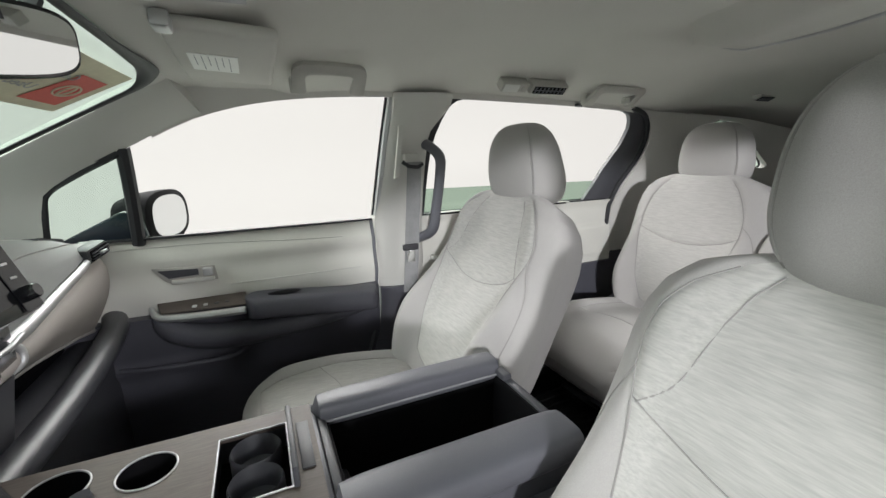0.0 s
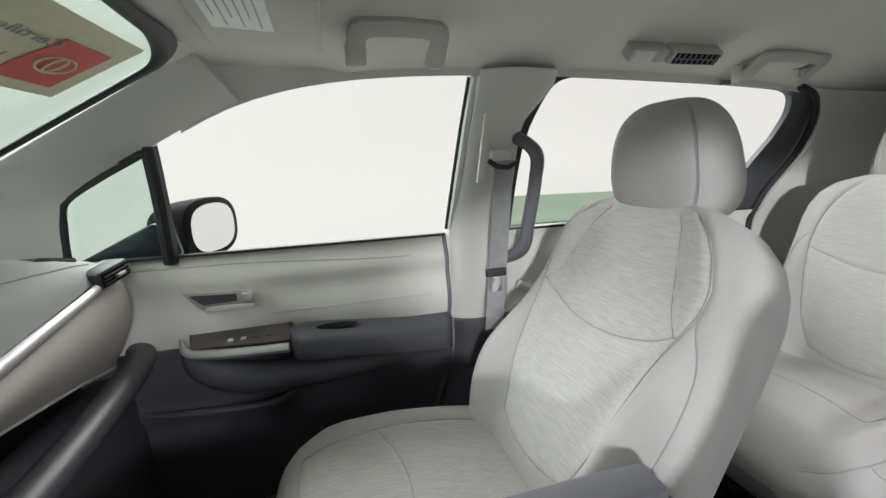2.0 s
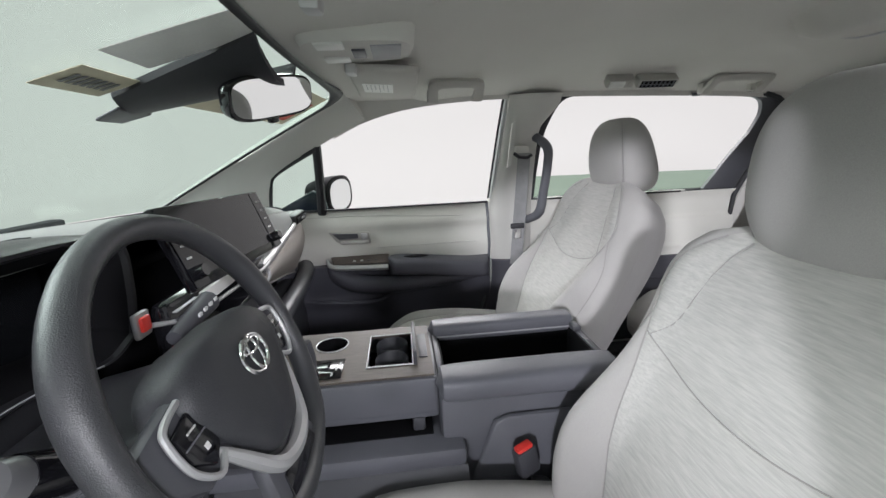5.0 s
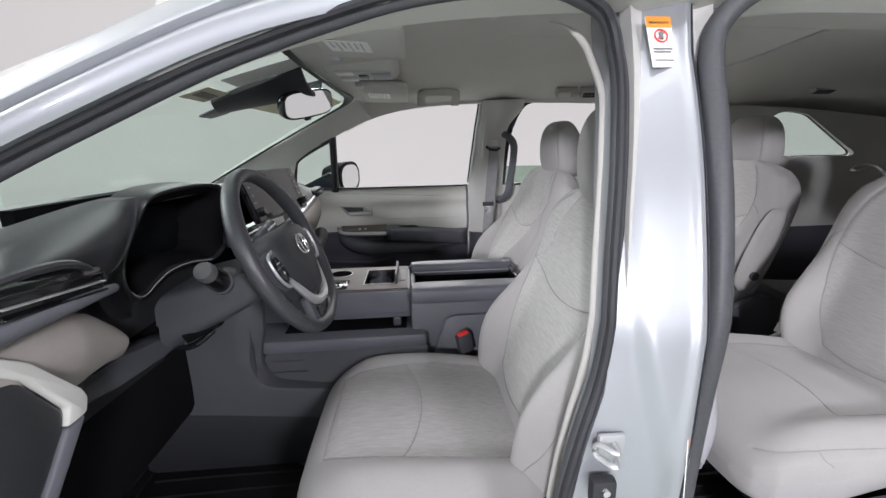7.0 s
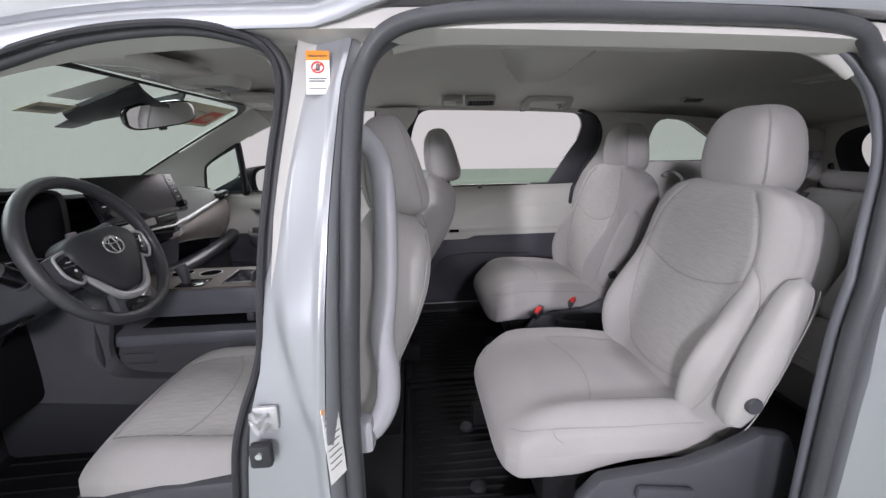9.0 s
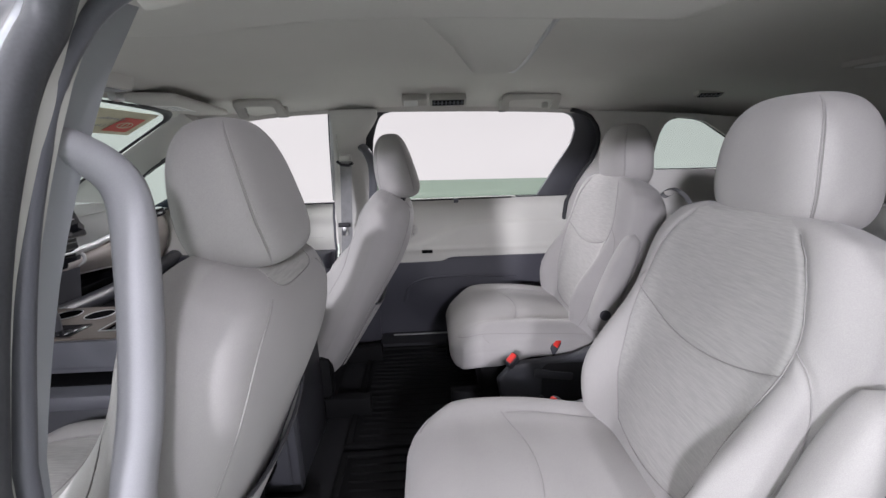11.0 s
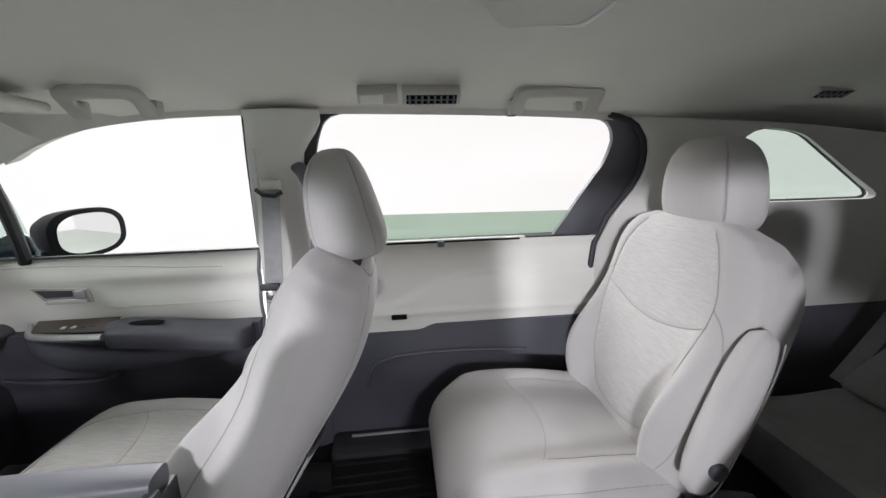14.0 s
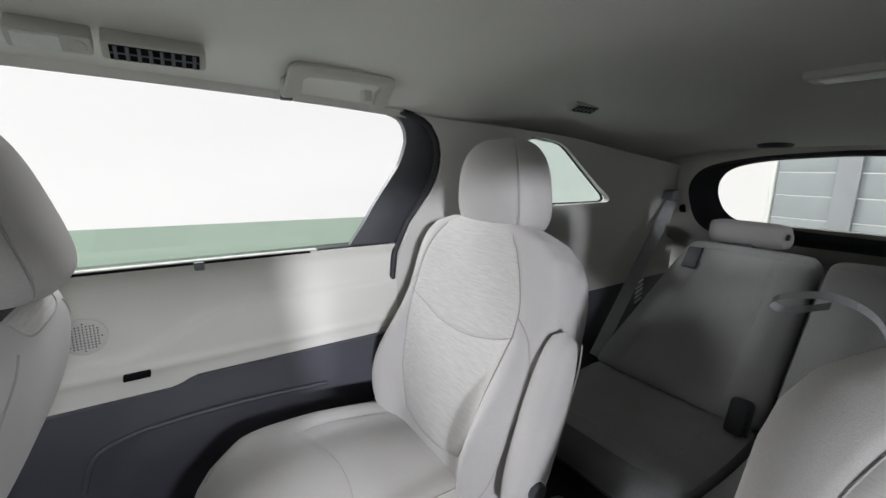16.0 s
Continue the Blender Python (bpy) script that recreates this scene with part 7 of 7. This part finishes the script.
part("cover", slab(cam_pt, 12, 10, (0, 0, 0.012)), M["dash_dark"], ch)
foot_a = cam_pt(0.5, 0.99)
part("lens_shade", plate([foot_a + Vector((0.0, -0.05, 0.004)), foot_a + Vector((0.0, 0.05, 0.004)), foot_a + Vector((-0.05, 0.035, -0.012)), foot_a + Vector((-0.05, -0.035, -0.012))], (0, 0, 0.006), bevel=0.002), M["plastic"], ch)

over = thing("overhead_console", "pale overhead console with reading lamps", "overhead console", (-0.46, 0, 1.51))
def oc(sc, z):
    return [Vector((-0.455 + 0.105 * sc * math.copysign(abs(math.cos(t)) ** 0.5, math.cos(t)), 0.085 * sc * math.copysign(abs(math.sin(t)) ** 0.5, math.sin(t)), z)) for t in (2 * math.pi * k / 36 for k in range(36))]
part("body", skin([oc(1.04, 1.5250), oc(1.0, 1.4980), oc(0.93, 1.4860), oc(0.5, 1.4840)], True, True), M["trim"], over)
part("recess", box(-0.43, -0.375, -0.055, 0.055, 1.4825, 1.4860, 0.001), M["grip_grey"], over, "sunglasses door")
for s in (-1, 1):
    part("lamp", box(-0.525, -0.475, s * 0.055 - 0.022, s * 0.055 + 0.022, 1.4810, 1.4870, 0.003), M["lens"], over, "clear reading lamp")
part("switch", box(-0.465, -0.440, -0.03, 0.03, 1.4800, 1.4860, 0.002), M["plastic"], over)


def visor(name, y, label, tilt):
    v = thing(name, label, "sun visor", (-0.41, y, 1.50))
    m = Matrix.Translation((-0.415, y, 1.482)) @ pose(0, 0, 0, tilt, 3, 0)
    def put(nm, bm, mat, lab=""):
        bmesh.ops.transform(bm, matrix=m, verts=bm.verts)
        return part(nm, bm, mat, v, lab)
    put("panel", box(-0.085, 0.085, -0.165, 0.165, -0.011, 0.011, 0.010, seg=3), M["liner"], "cloth-covered visor panel")
    put("label", box(-0.060, 0.02, -0.045, 0.065, -0.0125, -0.0112), M["white"], "pale printed notice")
    for k in range(6):
        put("text_bar", box(-0.050 + k * 0.011, -0.0485 + k * 0.011, -0.035, 0.025 + 0.03 * (k % 2), -0.0132, -0.0124), M["grip_grey"])
    s = 1 if y > 0 else -1
    put("clip", box(-0.085, -0.06, -s * 0.175 - 0.02, -s * 0.175 + 0.02, -0.02, 0.004, 0.005), M["satin"])
    put("pivot", tube([(-0.07, -s * 0.16, 0.004), (-0.07, s * 0.20, 0.004)], 0.006, 8), M["trim"])
    return v


visor("sun_visor", 0.350, "grey cloth passenger sun visor folded up, with a pale notice", -3)
visor("sun_visor", -0.435, "grey cloth driver's sun visor folded up", 3)


def ceiling_grip(name, x0, x1, y, z, dy, label, tone="fitting"):
    g = thing(name, label, "grab handle", ((x0 + x1) / 2, y, z))
    d = Vector((0, -1.25 * dy, 0.052))
    high = d.length
    d.normalize()
    n = Vector((0, -d.z, d.y))
    wide = x1 - x0 + 0.024
    legs, bar = 0.036, 0.029
    flat = [(0.004, 0), (legs - 0.004, 0), (legs, 0.004), (legs - 0.004, high - bar - 0.012), (legs - 0.001, high - bar - 0.004), (legs + 0.008, high - bar), (wide / 2, high - bar + 0.002), (wide - legs - 0.008, high - bar), (wide - legs + 0.001, high - bar - 0.004), (wide - legs + 0.004, high - bar - 0.012), (wide - legs, 0.004), (wide - legs + 0.004, 0), (wide - 0.004, 0), (wide, 0.004), (wide - 0.002, high - 0.022), (wide - 0.007, high - 0.009), (wide - 0.020, high - 0.001), (wide / 2, high + 0.003), (0.020, high - 0.001), (0.007, high - 0.009), (0.002, high - 0.022), (0, 0.004)]
    base = Vector((x0 - 0.012, y, z - 0.006)) + n * 0.016
    part("bar", plate([base + Vector((a, 0, 0)) + d * b for a, b in flat], n * -0.014, bevel=0.003), M[tone], g)
    for x in (x0, x1):
        part("foot", box(x - 0.012, x + 0.012, y - 0.016, y + 0.014, z - 0.016, z + 0.022, 0.005), M[tone], g)
    return g


ceiling_grip("ceiling_grip", -0.280, -0.128, 0.520, 1.462, 0.055, "grey-beige fold-down grab handle over the front door")
cg = ceiling_grip("ceiling_grip", 0.705, 0.915, 0.605, 1.469, 0.055, "grey-beige fold-down grab handle with a coat hook")
part("coat_hook", box(0.858, 0.880, 0.566, 0.590, 1.456, 1.480, 0.005), M["fitting"], cg)


def roof_tilt(x, y):
    return math.degrees(math.atan2(roof(x, y + 0.02) - roof(x, y - 0.02), 0.04))


def roof_vent(name, x0, x1, y, label, n, lamp=True, z0=None):
    z = roof((x0 + x1) / 2, y)
    v = thing(name, label, "roof vent", ((x0 + x1) / 2, y, z))
    z = z0 or z - 0.004
    m = Matrix.Translation(((x0 + x1) / 2, y, z)) @ pose(0, 0, 0, -42 if lamp else -25, 0, 0)
    hw = (x1 - x0) / 2
    def put(nm, bm, mat, lab="", parent=None):
        bmesh.ops.transform(bm, matrix=m, verts=bm.verts)
        return part(nm, bm, mat, parent or v, lab)
    put("frame", box(-hw - 0.010, hw + 0.010, -0.0165, 0.0165, -0.006, 0.030, 0.004), M["fitting"])
    put("mouth", box(-hw, hw, -0.0125, 0.0125, -0.0075, -0.005), M["cavity"])
    for k in range(n):
        x = -hw + (k + 0.5) * 2 * hw / n
        put("slat", box(x - 0.0022, x + 0.0022, -0.012, 0.012, -0.0095, -0.006, 0, turn=pose(0, 0, 0, 0, 25, 0)), M["plastic_mid"])
    put("slat", box(-hw, hw, -0.0012, 0.0012, -0.009, -0.0065), M["plastic_mid"])
    if lamp:
        put("lamp_frame", box(-hw - 0.115, -hw - 0.02, -0.0155, 0.0155, -0.004, 0.030, 0.004), M["fitting"])
        put("lamp", box(-hw - 0.108, -hw - 0.055, -0.013, 0.013, -0.0065, -0.002, 0.003), M["lens"], "clear lamp lens")
        put("lamp_button", lathe([(0.001, -0.0065), (0.009, -0.006), (0.011, -0.003)], (-hw - 0.036, 0, 0), "z", 20), M["fitting"])
    return v


roof_vent("roof_vent", 0.425, 0.545, 0.535, "pale roof vent with dark slats and a reading lamp", 8, True, 1.487)
roof_vent("roof_vent", 1.385, 1.465, 0.42, "small pale roof vent over the rear bench", 5, False)
dl = thing("dome_lamp", "flat pale dome lamp in the rear ceiling", "dome lamp", (1.495, -0.16, roof(1.495, -0.1)))
part("body", box(1.455, 1.535, -0.31, -0.025, roof(1.495, -0.1) - 0.010, roof(1.495, -0.1) + 0.014, 0.006), M["fitting"], dl)
part("lens", box(1.468, 1.522, -0.295, -0.045, roof(1.495, -0.1) - 0.0125, roof(1.495, -0.1) - 0.009, 0.003), M["lens"], dl)
# hanging tongue in the middle of the ceiling
tn = thing("ceiling_panel", "raised rounded ceiling panel with its lit edge put in as a strip", "ceiling panel", (0.45, 0, 1.53))
def tongue(u, v):
    y = lerp(0.125, -0.62, v ** 1.4)
    q = math.sqrt(max(0, 1 - (max(y, 0) / 0.1255) ** 2))
    xr, xl = 0.580 + 0.052 * q, 0.575 - (0.110 + 0.36 * max(-y, 0)) * q
    x = lerp(xl, xr, u)
    drop = (0.066 * ease(0.0, 0.45, u) * (1 - 0.2 * u)) * (0.55 + 0.45 * ease(0.128, 0.03, y)) * (1 - 0.75 * ease(-0.05, -0.45, y))
    return (x, y, roof(x, y) + 0.004 - drop)
bm = slab(tongue, 30, 60, (0, 0, 0.06))
part("panel", bm, M["liner"], tn)
# highlight of the lit edge, modelled as a thin satin strip
part("lit_edge", tube([Vector(tongue(0.992, lerp(0.12, 1, k / 20))) + Vector((0.003, 0, -0.001)) for k in range(21)], lambda t: 0.003 + 0.003 * t, 8), M["satin"], tn, "satin strip standing in for the lit edge")

# hanging tags on the windscreen
def tag(name, label, u0, u1, v0, v1, sheet="tag_paper"):
    t = thing(name, label, "windscreen tag", screen_at((u0 + u1) / 2, (v0 + v1) / 2))
    part("sheet", slab(lambda u, v: screen_at(lerp(u0, u1, u), lerp(v0, v1, v)) + Vector((0.004, 0, -0.006)), 8, 4, (0.0005, 0, -0.001)), M[sheet], t)
    return t


big = tag("windscreen_tag", "tan dealer tag with red square, seen mirrored through the glass", 0.60, 0.945, 0.060, 0.250)
part("red_square", slab(lambda u, v: screen_at(lerp(0.858, 0.925, u), lerp(0.105, 0.222, v)) + Vector((0.0052, 0, -0.0082)), 4, 3, (0.0003, 0, -0.0006)), M["tag_red"], big)
cq = screen_at(0.892, 0.164) + Vector((0.0060, 0, -0.0094))
ex = (screen_at(0.94, 0.166) - screen_at(0.88, 0.166)).normalized()
ez = (screen_at(0.91, 0.155) - screen_at(0.91, 0.177)).normalized()
for a, b in ((0.026, 0.022), (0.009, 0.020)):
    part("oval_mark", tube([cq + ex * a * math.cos(t) + ez * b * math.sin(t) for t in (2 * math.pi * k / 28 for k in range(29))], 0.0018, 6), M["tag_paper"], big)
def words(txt, at, size, mat, parent, xdir, ydir):
    cu = bpy.data.curves.new("words", "FONT")
    cu.body, cu.size, cu.extrude, cu.align_x = txt, size, 0.0003, "CENTER"
    tmp = bpy.data.objects.new("words", cu)
    me = bpy.data.meshes.new_from_object(tmp)
    x, y = Vector(xdir).normalized(), Vector(ydir).normalized()
    z = x.cross(y)
    m = Matrix((( *[x[0], y[0], z[0]], at[0]), (x[1], y[1], z[1], at[1]), (x[2], y[2], z[2], at[2]), (0, 0, 0, 1)))
    me.transform(m)
    me.materials.append(mat)
    ob = new("lettering", me)
    ob.parent = parent
    ob.matrix_parent_inverse = Matrix.Translation(parent_place(parent)).inverted()
    bpy.data.objects.remove(tmp)
    bpy.data.curves.remove(cu)
    return ob
words("Certified", screen_at(0.826, 0.132) + Vector((0.0055, 0, -0.0085)), 0.028, M["grip_grey"], big, -ex, ez)
words("Used Vehicles", screen_at(0.782, 0.190) + Vector((0.0055, 0, -0.0085)), 0.028, M["grip_grey"], big, -ex, ez)
small = tag("windscreen_tag", "small tan tag with a line of print on the windscreen", 0.335, 0.450, 0.205, 0.270)
for k in range(7):
    part("text_bar", slab(lambda u, v, k=k: screen_at(lerp(0.352 + k * 0.012, 0.359 + k * 0.012, u), lerp(0.224, 0.250, v)) + Vector((0.0052, 0, -0.0082)), 1, 1, (0.0003, 0, -0.0005)), M["ink"], small)
third = tag("windscreen_tag", "grey sticker beside the sensor housing", 0.31, 0.41, 0.015, 0.170, "lens")

# outside mirror on the far side
om = thing("door_mirror", "dark door mirror outside the passenger window", "door mirror", (-0.70, 0.93, 1.06))
def mo(sc, x, grow=0.0):
    return [Vector((x, 1.012 + 0.128 * sc * math.copysign(abs(math.cos(t)) ** 0.78, math.cos(t)), 1.126 + 0.080 * sc * math.copysign(abs(math.sin(t)) ** 0.72, math.sin(t)))) for t in (2 * math.pi * k / 40 for k in range(40))]
def mo_t(ring):
    return [Matrix.Translation((-0.665, 1.0, 1.12)) @ pose(0, 0, 0, 0, 0, -16) @ Matrix.Translation((0.665, -1.0, -1.12)) @ p for p in ring]
part("housing", skin([mo_t(mo(s, x)) for s, x in ((0.35, -0.80), (0.75, -0.785), (0.95, -0.74), (1.03, -0.69), (1.04, -0.668), (1.0, -0.665))], True, True), M["cavity"], om, "dark mirror housing")
part("mirror_face", skin([mo_t(mo(0.83, -0.6645)), mo_t(mo(0.83, -0.6625))], True, True), M["mirror"], om, "bright mirror glass")
part("arm", tube(smooth_path([(-0.75, 0.84, 1.075), (-0.74, 0.90, 1.065), (-0.72, 0.95, 1.06)], 5), 0.024, 12, None, 0.8), M["body_dark"], om)
part("sail", plate([(-0.90, 0.815, 1.085), (-0.69, 0.825, 1.085), (-0.70, 0.815, 1.15), (-0.74, 0.815, 1.165)], (0, 0.02, 0), bevel=0.006), M["body_dark"], om)

# ---- buckles, belts, floor pieces ----
def buckle(x, y, z, lean, label, foot):
    b = thing("belt_buckle", label, "belt buckle", (x, y, foot), "belt buckles")
    m = Matrix.Translation((x, y, z)) @ pose(0, 0, 0, lean[0], lean[1], lean[2])
    def put(nm, bm, mat, lab=""):
        bmesh.ops.transform(bm, matrix=m, verts=bm.verts)
        return part(nm, bm, mat, b, lab)
    put("housing", box(-0.022, 0.022, -0.013, 0.013, -0.060, 0.0, 0.006), M["plastic"])
    put("release_button", box(-0.017, 0.017, -0.009, 0.009, -0.006, 0.006, 0.004), M["red"], "red release button")
    end = m @ Vector((0, 0, -0.055))
    part("stalk", tube([end, end.lerp(Vector((end.x + 0.03, end.y, foot)), 0.5), (end.x + 0.05, end.y, foot)], 0.014, 8, None, 0.5, (1, 0, 0)), M["rubber"], b)
    return b


buckle(-0.198, -0.207, 0.757, (0, -12, 20), "black belt buckle with red button beside the driver's seat", 0.50)
buckle(0.644, 0.085, 0.648, (25, -35, 30), "black belt buckle with red button beside a captain's chair", 0.50)
buckle(0.812, 0.145, 0.662, (25, -20, 50), "black belt buckle with red button beside a captain's chair", 0.50)
buckle(0.690, -0.200, 0.676, (-15, -45, 40), "black belt buckle with red button beside a captain's chair", 0.50)

fc = thing("floor_console", "low black floor tray with a cup holder between the captain's chairs", "floor tray", (0.70, -0.02, FLOOR))
part("body", box(0.50, 0.98, -0.15, 0.125, FLOOR, 0.478, 0.025), M["rubber"], fc)
part("cup_rim", tube([(0.665 + 0.04 * math.cos(t), 0.0 + 0.04 * math.sin(t), 0.482) for t in (2 * math.pi * k / 32 for k in range(33))], 0.006, 8), M["plastic_mid"], fc)
# shallow dish in near-black, shade of a deep well put into the colour
part("cup_well", lathe([(0.001, 0.470), (0.038, 0.470), (0.038, 0.4805), (0.036, 0.4805), (0.033, 0.4785), (0.001, 0.4783)], (0.665, 0, 0), "z", 28), M["cavity"], fc)
part("seat_shield", box(0.74, 0.94, 0.085, 0.15, 0.46, 0.625, 0.03), M["rubber"], fc)
part("loop", tube(smooth_path([(0.72, 0.02, 0.475), (0.715, 0.015, 0.535), (0.725, 0.005, 0.555), (0.735, 0.0, 0.525), (0.735, 0.0, 0.475)], 5), 0.004, 8), M["rubber"], fc)

# strap loop and lap belt of the near captain's chair
sl = thing("strap_loop", "grey webbing loop on the shoulder of a captain's chair", "strap", (0.95, -0.20, 1.19))
pl = smooth_path([(0.975, -0.262, 1.150), (0.950, -0.261, 1.185), (0.940, -0.250, 1.203), (0.932, -0.230, 1.212), (0.930, -0.208, 1.209), (0.928, -0.194, 1.203), (0.930, -0.189, 1.196), (0.936, -0.196, 1.191), (0.936, -0.212, 1.196), (0.934, -0.228, 1.204)], 7)
rows = [[p + Vector((-0.004, 0, -0.0024)), p + Vector((0.004, 0.001, 0.0024))] for p in pl]
bm = skin(rows)
bmesh.ops.solidify(bm, geom=bm.faces[:], thickness=0.0015)
part("webbing", bm, M["belt"], sl)
cb = thing("seat_belt", "pale lavender belt webbing down the inner edge of a captain's chair", "seat belt", (0.93, -0.24, 0.75))
part("webbing", strap((0.952, -0.262, 1.165), (0.885, -0.226, 0.98), 0.040, None, 0.0, (0.55, -0.80, 0.0)), M["belt_light"], cb)
part("lower_webbing", strap((0.885, -0.226, 0.98), (0.80, -0.205, 0.70), 0.040, None, 0.0, (0.55, -0.80, 0.0)), M["belt_light"], cb)

# rear belt on the far side pillar and its fittings
rb = thing("seat_belt", "grey rear seat belt beside the bench", "seat belt", (1.95, 0.58, 0.60))
part("webbing", strap((2.225, 0.560, 1.205), (1.80, 0.570, 0.60), 0.050, None, 0.0, (0.70, -0.55, -0.45)), M["belt"], rb)
part("guide", box(2.19, 2.25, 0.545, 0.60, 1.195, 1.235, 0.010), M["grip_grey"], rb)
lg = thing("warning_stripes", "small white striped marking on the rear side trim", "marking", (2.06, 0.58, 0.80))
for k in range(5):
    part("stripe", box(2.045, 2.095, 0.574, 0.578, 0.775 + k * 0.020, 0.784 + k * 0.020, turn=pose(0, 0, 0, 0, -18, 0)), M["white"], lg)
sp2 = thing("side_lock", "small dark round latch on the rear pillar", "latch", (2.34, 0.56, 1.155))
part("cap", lathe([(0.001, -0.012), (0.018, -0.012), (0.020, -0.006), (0.020, 0.006)], (2.34, 0.572, 1.155), "y", 20), M["gloss_black"], sp2)
rc = thing("ceiling_speaker", "dark oval speaker over the rear window", "speaker", (2.26, 0.25, 1.385))
part("cover", lathe([(0.001, -0.010), (0.045, -0.010), (0.052, 0.0), (0.052, 0.006)], (2.22, 0.24, roof(2.22, 0.24) - 0.0), "z", 24), M["plastic"], rc)

# rubber mats with raised ribs
def floor_mat(label, x0, x1, y0, y1, step, z=0.404):
    m = thing("floor_mat", label, "floor mat", ((x0 + x1) / 2, (y0 + y1) / 2, z - 0.004), "rubber floor mats")
    part("sheet", box(x0, x1, y0, y1, z - 0.004, z + 0.004, 0.003), M["mat"], m)
    bm = box(x0, x1, y0, y0 + 0.022, z, z + 0.012, 0.004)
    box(x0, x1, y1 - 0.022, y1, z, z + 0.012, 0.004, bm)
    box(x0, x0 + 0.022, y0, y1, z, z + 0.0115, 0.004, bm)
    box(x1 - 0.022, x1, y0, y1, z, z + 0.0115, 0.004, bm)
    part("raised_edge", bm, M["mat"], m)
    y = y0 + 0.05
    while y < y1 - 0.04:
        p = [(lerp(x0 + 0.04, x1 - 0.04, k / 12), y + 0.006 * math.sin(3.1 * k / 12 + y * 20), z + 0.005) for k in range(13)]
        part("rib", tube(p, 0.0045, 6), M["mat"], m)
        y += step
    return m


floor_mat("black ribbed rubber mat behind the front seats", 0.10, 0.62, -0.66, -0.02, 0.032)
floor_mat("black ribbed rubber mat behind the front seats", 0.10, 0.62, 0.0, 0.66, 0.032)
floor_mat("black ribbed rubber mat in the driver's footwell", -1.10, -0.45, -0.70, -0.22, 0.05)
floor_mat("black ribbed rubber mat in the passenger's footwell", -1.10, -0.45, 0.22, 0.72, 0.05)
for (x, y) in ((0.30, -0.28), (0.30, -0.52), (-0.66, -0.26)):
    rv = thing("mat_anchor", "round black mat anchor", "anchor", (x, y, 0.408))
    part("disc", lathe([(0.022, 0.408), (0.022, 0.416), (0.015, 0.420), (0.001, 0.418)], (x, y, 0), "z", 24), M["rubber"], rv)
